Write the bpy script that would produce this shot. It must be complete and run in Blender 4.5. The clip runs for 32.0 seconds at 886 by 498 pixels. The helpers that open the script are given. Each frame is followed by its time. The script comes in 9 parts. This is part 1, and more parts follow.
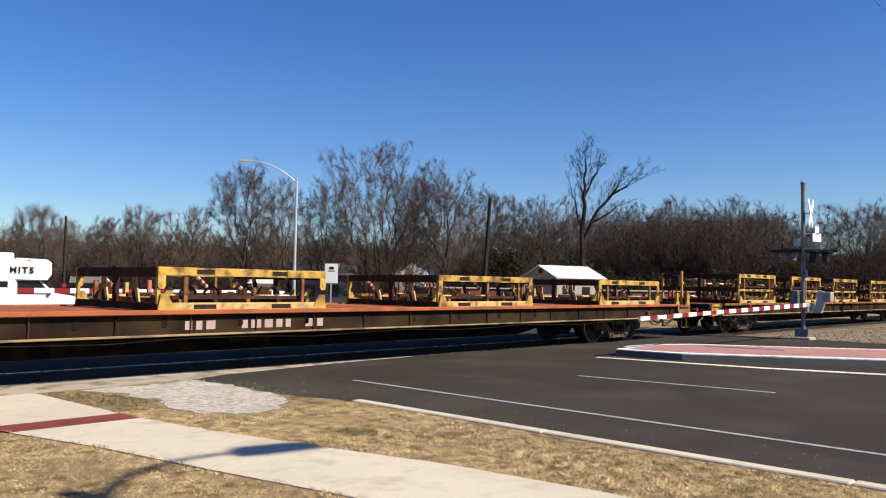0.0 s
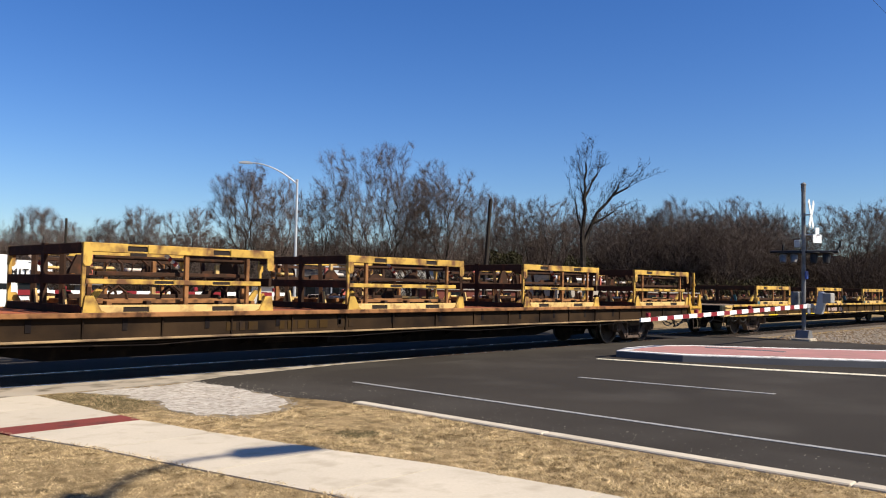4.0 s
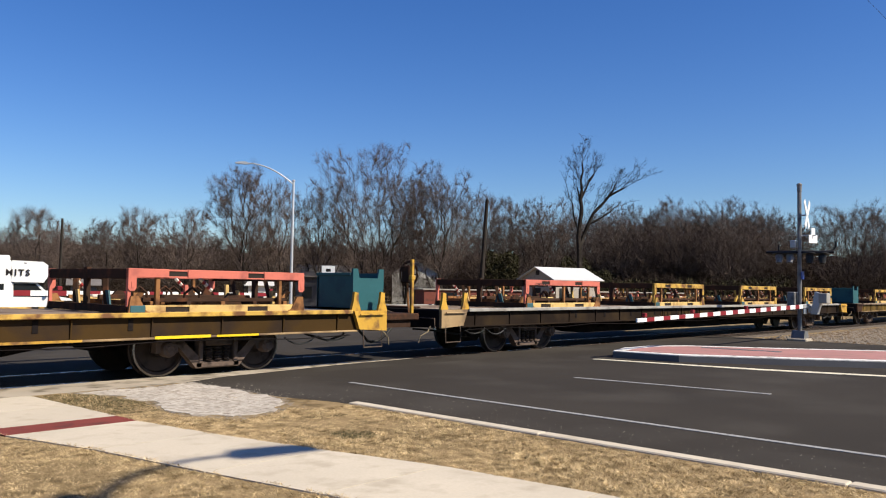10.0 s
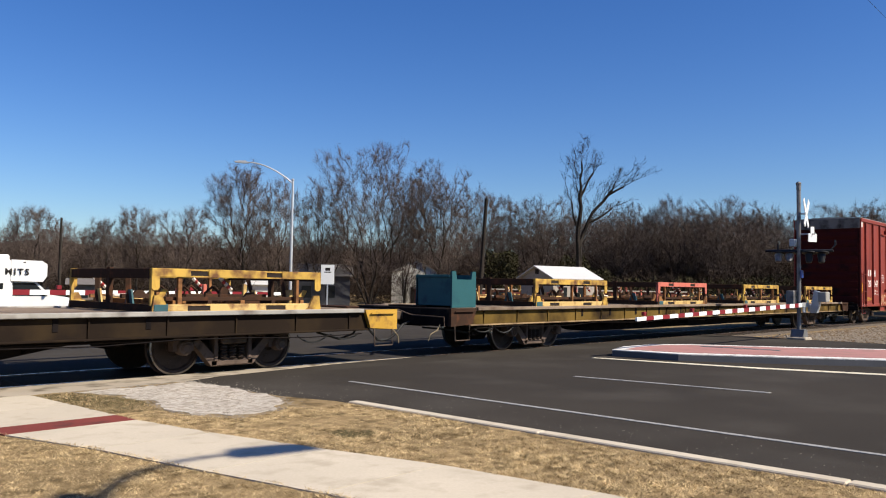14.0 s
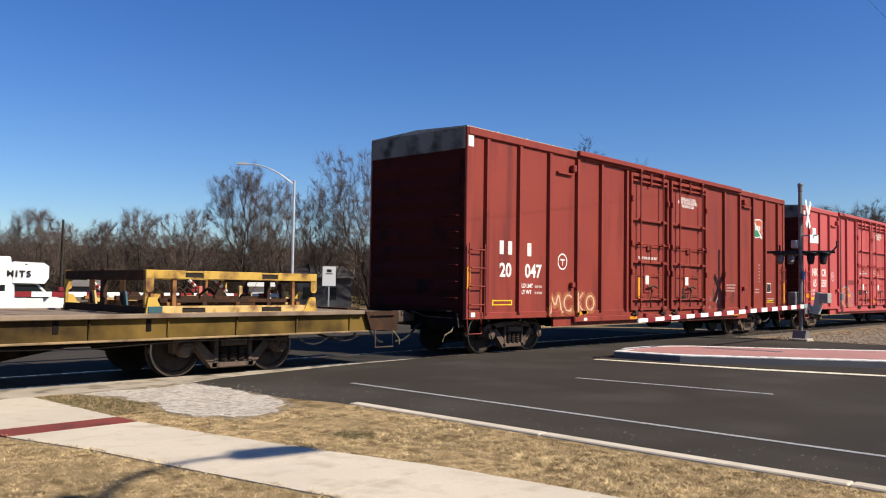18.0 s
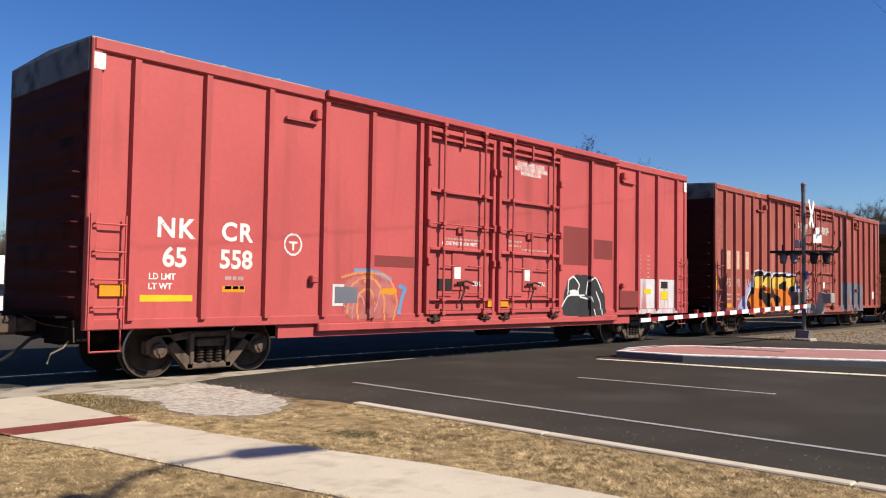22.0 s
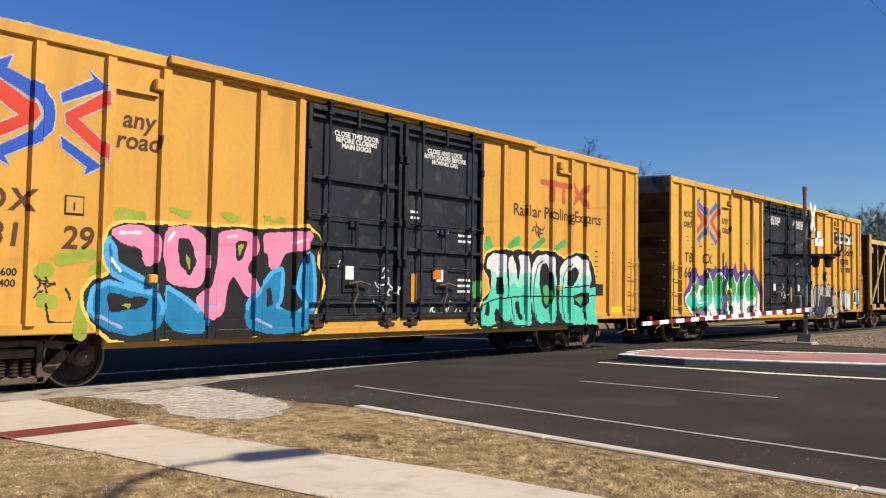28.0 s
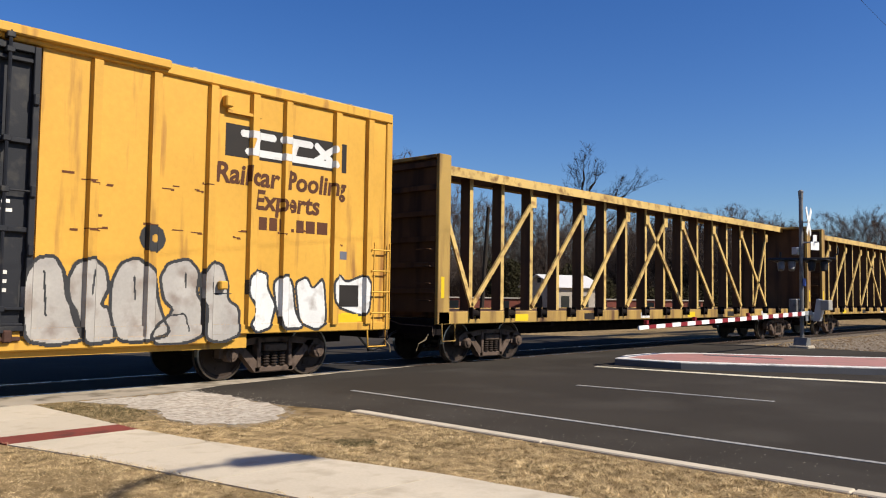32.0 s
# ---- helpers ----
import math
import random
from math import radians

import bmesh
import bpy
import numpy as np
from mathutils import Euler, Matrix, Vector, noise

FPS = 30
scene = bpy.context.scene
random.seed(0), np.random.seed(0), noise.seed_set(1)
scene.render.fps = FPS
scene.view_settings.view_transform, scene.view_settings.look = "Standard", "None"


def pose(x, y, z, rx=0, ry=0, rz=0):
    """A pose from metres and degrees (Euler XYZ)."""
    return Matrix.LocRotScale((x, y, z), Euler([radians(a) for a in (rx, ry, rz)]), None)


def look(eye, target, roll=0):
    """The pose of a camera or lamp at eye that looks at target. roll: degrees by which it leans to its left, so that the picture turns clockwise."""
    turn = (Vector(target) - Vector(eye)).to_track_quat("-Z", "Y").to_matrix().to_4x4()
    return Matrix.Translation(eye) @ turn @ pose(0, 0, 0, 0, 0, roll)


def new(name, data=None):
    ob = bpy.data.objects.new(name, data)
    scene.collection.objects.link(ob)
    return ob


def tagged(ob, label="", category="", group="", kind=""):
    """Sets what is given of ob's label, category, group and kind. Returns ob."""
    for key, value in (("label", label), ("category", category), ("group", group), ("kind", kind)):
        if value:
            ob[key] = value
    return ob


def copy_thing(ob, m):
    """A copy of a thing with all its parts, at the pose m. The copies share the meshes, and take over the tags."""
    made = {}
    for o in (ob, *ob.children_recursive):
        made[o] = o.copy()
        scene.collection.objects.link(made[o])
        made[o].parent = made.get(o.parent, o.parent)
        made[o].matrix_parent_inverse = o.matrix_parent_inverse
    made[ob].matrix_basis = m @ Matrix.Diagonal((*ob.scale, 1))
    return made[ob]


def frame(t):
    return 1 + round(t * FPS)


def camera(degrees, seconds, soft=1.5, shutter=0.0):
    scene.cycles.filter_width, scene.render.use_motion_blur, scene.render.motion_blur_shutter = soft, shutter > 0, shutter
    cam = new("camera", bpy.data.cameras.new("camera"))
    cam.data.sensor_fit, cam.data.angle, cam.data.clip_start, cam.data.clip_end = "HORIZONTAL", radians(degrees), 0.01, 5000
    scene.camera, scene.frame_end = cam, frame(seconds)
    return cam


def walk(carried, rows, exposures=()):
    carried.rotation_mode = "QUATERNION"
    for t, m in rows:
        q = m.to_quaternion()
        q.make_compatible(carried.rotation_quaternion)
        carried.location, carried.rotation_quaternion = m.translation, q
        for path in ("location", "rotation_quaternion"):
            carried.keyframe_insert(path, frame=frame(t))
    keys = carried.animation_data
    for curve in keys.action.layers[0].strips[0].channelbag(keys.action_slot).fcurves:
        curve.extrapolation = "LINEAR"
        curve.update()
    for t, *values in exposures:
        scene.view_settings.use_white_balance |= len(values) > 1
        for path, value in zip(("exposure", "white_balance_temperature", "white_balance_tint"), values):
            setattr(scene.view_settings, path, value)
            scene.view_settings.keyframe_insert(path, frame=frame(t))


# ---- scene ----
cam = camera(56.86, 32.0, 1.1)
EYE = 1.54


def view(yaw, tilt, lean):
    return pose(0, 0, EYE, 0, 0, yaw) @ pose(0, 0, 0, 90 + tilt) @ pose(0, 0, 0, 0, 0, lean)


# seconds, turn to the left from +y, tilt upwards, lean; a hand-held camera that stands on the verge
VIEWS = [
    (0, -47.124, 2.471, 1.020), (0.5, -47.027, 2.580, 1.000), (1, -46.932, 2.693, 1.018), (1.5, -46.872, 2.764, 1.086),
    (2, -46.859, 2.781, 1.086), (2.5, -46.891, 2.771, 1.040), (3, -46.976, 2.707, 1.076), (3.5, -47.046, 2.586, 1.011),
    (5.5, -47.242, 2.690, 0.974), (6, -47.313, 2.698, 1.005), (6.5, -47.335, 2.726, 0.947), (7, -47.335, 2.726, 0.947),
    (7.5, -47.298, 2.688, 0.964), (8, -47.298, 2.589, 1.016), (8.5, -47.336, 2.525, 0.973), (9, -47.340, 2.475, 1.008),
    (9.5, -47.336, 2.537, 0.998), (10, -47.336, 2.612, 0.946), (10.5, -47.336, 2.612, 0.946), (11, -47.334, 2.631, 0.950),
    (11.5, -47.348, 2.594, 0.931), (12, -47.337, 2.567, 0.922), (12.5, -47.342, 2.509, 0.928), (13, -47.366, 2.497, 0.942),
    (13.5, -47.393, 2.497, 0.946), (14, -47.379, 2.538, 0.904), (14.5, -47.349, 2.567, 0.932), (16.5, -47.237, 2.604, 0.920),
    (17, -47.235, 2.623, 0.927), (17.5, -47.271, 2.636, 0.878), (18, -47.279, 2.646, 0.860), (18.2, -47.237, 2.532, 0.342),
    (18.5, -47.278, 2.672, 0.879), (19, -47.278, 2.707, 0.871), (19.5, -47.248, 2.736, 0.936), (20, -47.186, 2.785, 0.899),
    (20.5, -47.140, 2.772, 0.928), (21, -47.128, 2.694, 0.982), (21.5, -47.109, 2.620, 0.938), (22, -47.094, 2.609, 0.899),
    (22.5, -47.046, 2.619, 0.943), (23, -47.035, 2.637, 0.993), (23.5, -47.146, 2.677, 0.942), (24, -47.172, 2.795, 0.917),
    (24.5, -47.098, 2.958, 0.910), (25, -47.035, 2.999, 0.936), (25.5, -47.084, 2.897, 0.905), (27.5, -47.041, 2.784, 0.912),
    (28, -46.996, 2.842, 0.920), (28.5, -46.993, 2.882, 0.939), (29, -46.989, 2.933, 0.897), (29.5, -46.992, 3.071, 0.920),
    (30, -47.036, 3.129, 0.911), (30.5, -47.030, 3.126, 0.903), (31, -47.030, 3.068, 0.908), (31.5, -47.080, 3.069, 0.908),
    (32, -47.225, 3.147, 0.830),
]

walk(cam, [(row[0], view(*row[1:])) for row in VIEWS], [(0.0, 0.79), (15.0, 0.72), (19.0, 0.71), (23.0, 0.63), (25.0, 0.63), (28.0, 0.54), (30.0, 0.48), (31.0, 0.42), (32.0, 0.58)])

# ---- daylight ----
SUN_AZ, SUN_EL = 20.0, 41.0  # towards +x from -y, above the horizon
world = bpy.data.worlds.new("sky")
scene.world = world
world.use_nodes = True
_wn = world.node_tree.nodes
_sky = _wn.new("ShaderNodeTexSky")
_sky.sky_type = "NISHITA"
_sky.sun_disc = False
_sky.sun_elevation, _sky.sun_rotation = radians(SUN_EL), radians(180 - SUN_AZ)
_sky.altitude, _sky.air_density, _sky.dust_density, _sky.ozone_density = 200, 1.0, 0.6, 3.0
_wn["Background"].inputs["Strength"].default_value = 0.066
_rich = _wn.new("ShaderNodeHueSaturation")
_rich.inputs["Saturation"].default_value = 1.30
_rich.inputs["Hue"].default_value = 0.512
_clear = _wn.new("ShaderNodeVectorMath")  # dry clear winter air
_clear.operation = "MULTIPLY"
_clear.inputs[1].default_value = (0.92, 1.03, 1.165)
world.node_tree.links.new(_sky.outputs[0], _rich.inputs["Color"])
world.node_tree.links.new(_rich.outputs[0], _clear.inputs[0])
world.node_tree.links.new(_clear.outputs[0], _wn["Background"].inputs["Color"])
sun_data = bpy.data.lights.new("sun", "SUN")
sun_data.energy, sun_data.angle, sun_data.color = 4.9, radians(0.5), (1.0, 0.91, 0.77)
sun = new("sun", sun_data)
_to_sun = Vector((math.sin(radians(SUN_AZ)), -math.cos(radians(SUN_AZ)), math.tan(radians(SUN_EL))))
sun.matrix_world = look(_to_sun * 60, (0, 0, 0))


# ---- mesh helpers ----
class Shape:
    """Collects faces of simple solids for one mesh."""

    def __init__(self):
        self.v, self.f = [], []

    def add(self, verts, faces):
        n = len(self.v)
        self.v.extend(verts)
        self.f.extend([tuple(i + n for i in face) for face in faces])
        return self

    def box(self, x0, x1, y0, y1, z0, z1, b=0.0):
        x0, x1, y0, y1, z0, z1 = min(x0, x1), max(x0, x1), min(y0, y1), max(y0, y1), min(z0, z1), max(z0, z1)
        if b <= 0:
            return self.add([(x, y, z) for z in (z0, z1) for y in (y0, y1) for x in (x0, x1)],
                            [(0, 2, 3, 1), (4, 5, 7, 6), (0, 1, 5, 4), (2, 6, 7, 3), (0, 4, 6, 2), (1, 3, 7, 5)])
        b = min(b, (x1 - x0) / 2.01, (y1 - y0) / 2.01, (z1 - z0) / 2.01)
        verts, lo, hi = [], (x0, y0, z0), (x1, y1, z1)
        for k in range(8):
            s = [k & 1, k >> 1 & 1, k >> 2 & 1]
            for free in range(3):  # on the face across axis `free`
                p = []
                for a in range(3):
                    edge = hi[a] if s[a] else lo[a]
                    p.append(edge if a == free else edge + (-b if s[a] else b))
                verts.append(tuple(p))
        at = lambda x, y, z, a: (x + 2 * y + 4 * z) * 3 + a
        faces = []
        for a in range(3):
            c, d = (a + 1) % 3, (a + 2) % 3
            for side in (0, 1):
                ring = []
                for p, q in ((0, 0), (1, 0), (1, 1), (0, 1)):
                    s = [0, 0, 0]
                    s[a], s[c], s[d] = side, p, q
                    ring.append(at(*s, a))
                faces.append(tuple(ring if side else ring[::-1]))
            for p in (0, 1):
                for q in (0, 1):
                    s, t = [0, 0, 0], [0, 0, 0]
                    s[c], s[d], t[c], t[d], t[a] = p, q, p, q, 1
                    ring = [at(*s, c), at(*t, c), at(*t, d), at(*s, d)]
                    faces.append(tuple(ring if (p + q) % 2 else ring[::-1]))
        for k in range(8):
            s = (k & 1) + (k >> 1 & 1) + (k >> 2 & 1)
            faces.append((3 * k, 3 * k + 1, 3 * k + 2) if s % 2 else (3 * k, 3 * k + 2, 3 * k + 1))
        return self.add(verts, faces)

    def prism(self, pts, a, b, axis="y"):
        """A flat outline pts, drawn out from a to b along an axis (the outline lies in the other two, in order)."""
        n = len(pts)
        lay = {"x": lambda p, d: (d, p[0], p[1]), "y": lambda p, d: (p[0], d, p[1]), "z": lambda p, d: (p[0], p[1], d)}[axis]
        verts = [lay(p, a) for p in pts] + [lay(p, b) for p in pts]
        return self.add(verts, [tuple(range(n)), tuple(range(2 * n - 1, n - 1, -1))] + [(i, i + n, (i + 1) % n + n, (i + 1) % n) for i in range(n)])

    def tube(self, pts, r, n=6, r_end=None):
        """A round bar along points."""
        pts = [Vector(p) for p in pts]
        rings, last = [], len(pts) - 1
        for i, p in enumerate(pts):
            d = (pts[min(i + 1, last)] - pts[max(i - 1, 0)]).normalized()
            side = d.cross(Vector((0, 0, 1)) if abs(d.z) < 0.9 else Vector((1, 0, 0))).normalized()
            up = side.cross(d)
            rad = r if r_end is None else r + (r_end - r) * i / max(last, 1)
            rings += [tuple(p + side * (rad * math.cos(2 * math.pi * k / n)) + up * (rad * math.sin(2 * math.pi * k / n))) for k in range(n)]
        faces = [(i * n + k, i * n + (k + 1) % n, (i + 1) * n + (k + 1) % n, (i + 1) * n + k) for i in range(last) for k in range(n)]
        faces += [tuple(range(n - 1, -1, -1)), tuple(last * n + k for k in range(n))]
        return self.add(rings, faces)

    def lathe(self, prof, centre, axis="y", n=24, caps=True):
        """A profile of (radius, offset) turned round an axis through centre."""
        verts, m = [], len(prof)
        for r, d in prof:
            for k in range(n):
                c, s = r * math.cos(2 * math.pi * k / n), r * math.sin(2 * math.pi * k / n)
                q = {"x": (d, c, s), "y": (c, d, s), "z": (c, s, d)}[axis]
                verts.append(tuple(centre[i] + q[i] for i in range(3)))
        faces = [(i * n + k, i * n + (k + 1) % n, (i + 1) * n + (k + 1) % n, (i + 1) * n + k) for i in range(m - 1) for k in range(n)]
        if caps:
            faces += [tuple(range(n - 1, -1, -1)), tuple((m - 1) * n + k for k in range(n))]
        return self.add(verts, faces)

    def mesh(self, name, material, smooth=False):
        me = bpy.data.meshes.new(name)
        me.from_pydata(self.v, [], self.f)
        if material:
            me.materials.append(material)
        bm = bmesh.new()
        bm.from_mesh(me)
        bmesh.ops.recalc_face_normals(bm, faces=bm.faces)
        bm.to_mesh(me)
        bm.free()
        if smooth:
            me.shade_smooth()
        return me


def part(name, shape, material, parent, label="", at=None, smooth=False):
    me = shape if isinstance(shape, bpy.types.Mesh) else shape.mesh(name, material, smooth)
    ob = new(name, me)
    ob.parent = parent
    if at is not None:
        ob.matrix_basis = at
    return tagged(ob, label)


def thing(name, shape, material, label, category, at=None, group="", kind="", smooth=False):
    me = None if shape is None else shape if isinstance(shape, bpy.types.Mesh) else shape.mesh(name, material, smooth)
    ob = new(name, me)
    if at is not None:
        ob.matrix_basis = at
    return tagged(ob, label, category, group, kind)


def lettering(body, size, material, bold=0.0, align="CENTER", spacing=1.0, shear=0.0):
    """A mesh of words in the built-in font, upright, facing -y."""
    cu = bpy.data.curves.new("words", "FONT")
    cu.body, cu.size, cu.align_x, cu.align_y, cu.offset, cu.extrude = body, size, align, "CENTER", bold, 0.001
    cu.space_character, cu.shear, cu.space_line, cu.resolution_u = spacing, shear, 0.85, 3
    ob = bpy.data.objects.new("words", cu)
    me = bpy.data.meshes.new_from_object(ob)
    bpy.data.objects.remove(ob)
    me.transform(Matrix.Rotation(radians(90), 4, "X"))
    me.materials.clear()
    me.materials.append(material)
    return me


# ---- materials ----
def paint(name, base, rough=0.55, metal=0.0, var=0.15, scale=1.5, dirt=None, amount=0.5, dscale=4.0, bump=0.15, bscale=60.0,
          streak=False, per_object=0.06, fine=0.1, gloss=0.2):
    """A worn surface: broad and fine changes of the base colour, patches or runs of dirt, small relief."""
    m = bpy.data.materials.new(name)
    m.use_nodes = True
    nt = m.node_tree
    nd, ln = nt.nodes, nt.links
    bsdf = nd["Principled BSDF"]
    tc = nd.new("ShaderNodeTexCoord")
    info = nd.new("ShaderNodeObjectInfo")
    off = nd.new("ShaderNodeVectorMath")
    off.operation = "MULTIPLY_ADD"
    comb = nd.new("ShaderNodeCombineXYZ")
    for k in range(3):
        ln.new(info.outputs["Random"], comb.inputs[k])
    ln.new(comb.outputs[0], off.inputs[0])
    off.inputs[1].default_value = (13.0, 7.0, 5.0)
    ln.new(tc.outputs["Object"], off.inputs[2])

    def noise_at(s, detail=4.0, stretch=None):
        n = nd.new("ShaderNodeTexNoise")
        n.inputs["Scale"].default_value, n.inputs["Detail"].default_value = s, detail
        if stretch:
            mp = nd.new("ShaderNodeMapping")
            mp.inputs["Scale"].default_value = stretch
            ln.new(off.outputs[0], mp.inputs[0])
            ln.new(mp.outputs[0], n.inputs["Vector"])
        else:
            ln.new(off.outputs[0], n.inputs["Vector"])
        return n

    def mathnode(op, a, b):
        x = nd.new("ShaderNodeMath")
        x.operation = op
        for i, v in enumerate((a, b)):
            if isinstance(v, (int, float)):
                x.inputs[i].default_value = v
            else:
                ln.new(v, x.inputs[i])
        return x.outputs[0]

    broad, small = noise_at(scale), noise_at(bscale * 0.5, 3.0)
    k = mathnode("MULTIPLY_ADD", broad.outputs["Fac"], 2 * var * 1.6)
    k.node.inputs[2].default_value = 1 - var * 1.6
    k2 = mathnode("MULTIPLY_ADD", small.outputs["Fac"], 2 * fine)
    k2.node.inputs[2].default_value = 1 - fine
    k3 = mathnode("MULTIPLY_ADD", info.outputs["Random"], 2 * per_object)
    k3.node.inputs[2].default_value = 1 - per_object
    kk = mathnode("MULTIPLY", mathnode("MULTIPLY", k, k2), k3)
    mul = nd.new("ShaderNodeVectorMath")
    mul.operation = "SCALE"
    mul.inputs[0].default_value = base
    ln.new(kk, mul.inputs["Scale"])
    colour = mul.outputs[0]
    if dirt:
        dn = noise_at(dscale, 6.0, (1.0, 1.0, 0.12) if streak else None)
        ramp = nd.new("ShaderNodeMapRange")
        ramp.inputs["From Min"].default_value, ramp.inputs["From Max"].default_value = 0.62 - 0.3 * amount, 0.80 - 0.25 * amount
        ln.new(dn.outputs["Fac"], ramp.inputs["Value"])
        mix = nd.new("ShaderNodeMix")
        mix.data_type = "RGBA"
        ln.new(ramp.outputs[0], mix.inputs["Factor"])
        ln.new(colour, mix.inputs["A"])
        mix.inputs["B"].default_value = (*dirt, 1)
        colour = mix.outputs["Result"]
    ln.new(colour, bsdf.inputs["Base Color"])
    rr = mathnode("MULTIPLY_ADD", broad.outputs["Fac"], 0.25)
    rr.node.inputs[2].default_value = rough - 0.12
    ln.new(rr, bsdf.inputs["Roughness"])
    bsdf.inputs["Metallic"].default_value = metal
    bsdf.inputs["Specular IOR Level"].default_value = gloss
    if bump:
        bp = nd.new("ShaderNodeBump")
        bp.inputs["Strength"].default_value, bp.inputs["Distance"].default_value = bump, 0.01
        bn = noise_at(bscale, 5.0)
        ln.new(bn.outputs["Fac"], bp.inputs["Height"])
        ln.new(bp.outputs[0], bsdf.inputs["Normal"])
    return m


M_ASPHALT = paint("asphalt", (0.0412, 0.0360, 0.0305), 0.9, var=0.2, scale=0.25, dirt=(0.054, 0.048, 0.041), amount=0.45, dscale=0.45, bump=0.3, bscale=150, fine=0.12, gloss=0.04)
M_CONCRETE = paint("concrete", (0.475, 0.415, 0.325), 0.8, var=0.12, scale=0.9, dirt=(0.39, 0.335, 0.255), amount=0.3, dscale=3.5, bump=0.2, bscale=90, gloss=0.04)
M_OLD_CONCRETE = paint("old_concrete", (0.33, 0.285, 0.225), 0.85, var=0.22, scale=0.8, dirt=(0.109, 0.09, 0.064), amount=0.45, dscale=2.5, bump=0.4, bscale=60, gloss=0.04)
M_PANEL = paint("crossing_panel", (0.034, 0.031, 0.029), 0.8, var=0.2, scale=0.8, dirt=(0.042, 0.038, 0.034), amount=0.5, dscale=2.0, bump=0.3, gloss=0.04)
M_ROAD_PAINT = paint("road_paint", (0.266, 0.259, 0.246), 0.7, var=0.15, scale=3, dirt=(0.128, 0.128, 0.128), amount=0.35, dscale=14, bump=0.2)
M_YELLOW_PAINT = paint("pale_road_paint", (0.662, 0.594, 0.441), 0.7, var=0.15, scale=3, dirt=(0.192, 0.173, 0.128), amount=0.3, dscale=10)
M_BRICK_BAND = paint("red_band", (0.166, 0.038, 0.029), 0.8, var=0.2, scale=2, dirt=(0.102, 0.032, 0.026), amount=0.4)
M_PAVER = paint("pink_paver", (0.352, 0.173, 0.154), 0.8, var=0.15, scale=1.2, dirt=(0.256, 0.154, 0.128), amount=0.4, dscale=3)
M_KERB = paint("painted_kerb", (0.686, 0.66, 0.616), 0.75, var=0.12, scale=1, dirt=(0.224, 0.211, 0.198), amount=0.35, dscale=5)
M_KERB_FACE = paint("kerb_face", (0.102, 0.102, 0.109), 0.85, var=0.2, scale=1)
M_DRY_GRASS = paint("dry_grass", (0.245, 0.175, 0.092), 0.95, var=0.35, scale=0.7, dirt=(0.109, 0.077, 0.038), amount=0.55, dscale=5, bump=1.0, bscale=50, fine=0.4, gloss=0.04)
M_BLADE = paint("grass_blade", (0.57, 0.43, 0.235), 0.9, var=0.5, scale=5, dirt=(0.15, 0.10, 0.048), amount=0.55, dscale=9, bump=0, fine=0.55, gloss=0.04)
M_GREEN_BLADE = paint("green_blade", (0.086, 0.076, 0.035), 0.9, var=0.3, scale=2, bump=0)
M_GRAVEL = paint("gravel", (0.40, 0.36, 0.305), 0.95, var=0.25, scale=2.5, dirt=(0.25, 0.21, 0.165), amount=0.5, dscale=12, bump=1.0, bscale=40, fine=0.45, gloss=0.04)
M_BALLAST_STONE = paint("ballast_stone", (0.23, 0.192, 0.147), 0.9, var=0.35, scale=3, bump=0.3)
M_STONE = paint("gravel_stone", (0.24, 0.21, 0.175), 0.9, var=0.3, scale=3, bump=0.3, per_object=0.3)
M_EARTH = paint("bare_earth", (0.154, 0.106, 0.061), 0.95, var=0.3, scale=0.8, dirt=(0.077, 0.051, 0.032), amount=0.5, dscale=2.5, bump=1.0, bscale=30, fine=0.4, gloss=0.04)
M_BALLAST = paint("ballast", (0.141, 0.115, 0.093), 0.95, var=0.3, scale=2, dirt=(0.083, 0.07, 0.058), amount=0.5, dscale=15, bump=1.0, bscale=30, fine=0.4, gloss=0.04)
M_RAIL = paint("rail_steel", (0.09, 0.058, 0.042), 0.5, metal=0.6, var=0.2, scale=4)
M_RAIL_TOP = paint("rail_top", (0.365, 0.365, 0.365), 0.25, metal=1.0, var=0.1, scale=6, bump=0)

# ---- the ground ----
def sheet(name, pts, z0, z1, material, label, category, kind="structure"):
    return thing(name, Shape().prism(pts, z0, z1, "z"), material, label, category, kind=kind)


# the ground falls a little beyond the railway
def fall(y):
    return -0.024 * min(max(y - 17.0, 0.0), 26.0)


_g = Shape()
_xs = [-1500, -300, -80, -20, 0, 20, 60, 120, 300, 1500]
_ys = [-1500, -300, -60, 0, 10, 17, 22, 27, 32, 37, 43, 60, 120, 400, 1500]
_g.add([(x, y, -0.06 + fall(y)) for y in _ys for x in _xs],
       [(j * 10 + i, j * 10 + i + 1, j * 10 + i + 11, j * 10 + i + 10) for j in range(len(_ys) - 1) for i in range(9)])
thing("ground", _g, M_DRY_GRASS, "dry winter grass and bare earth", "ground", kind="structure")

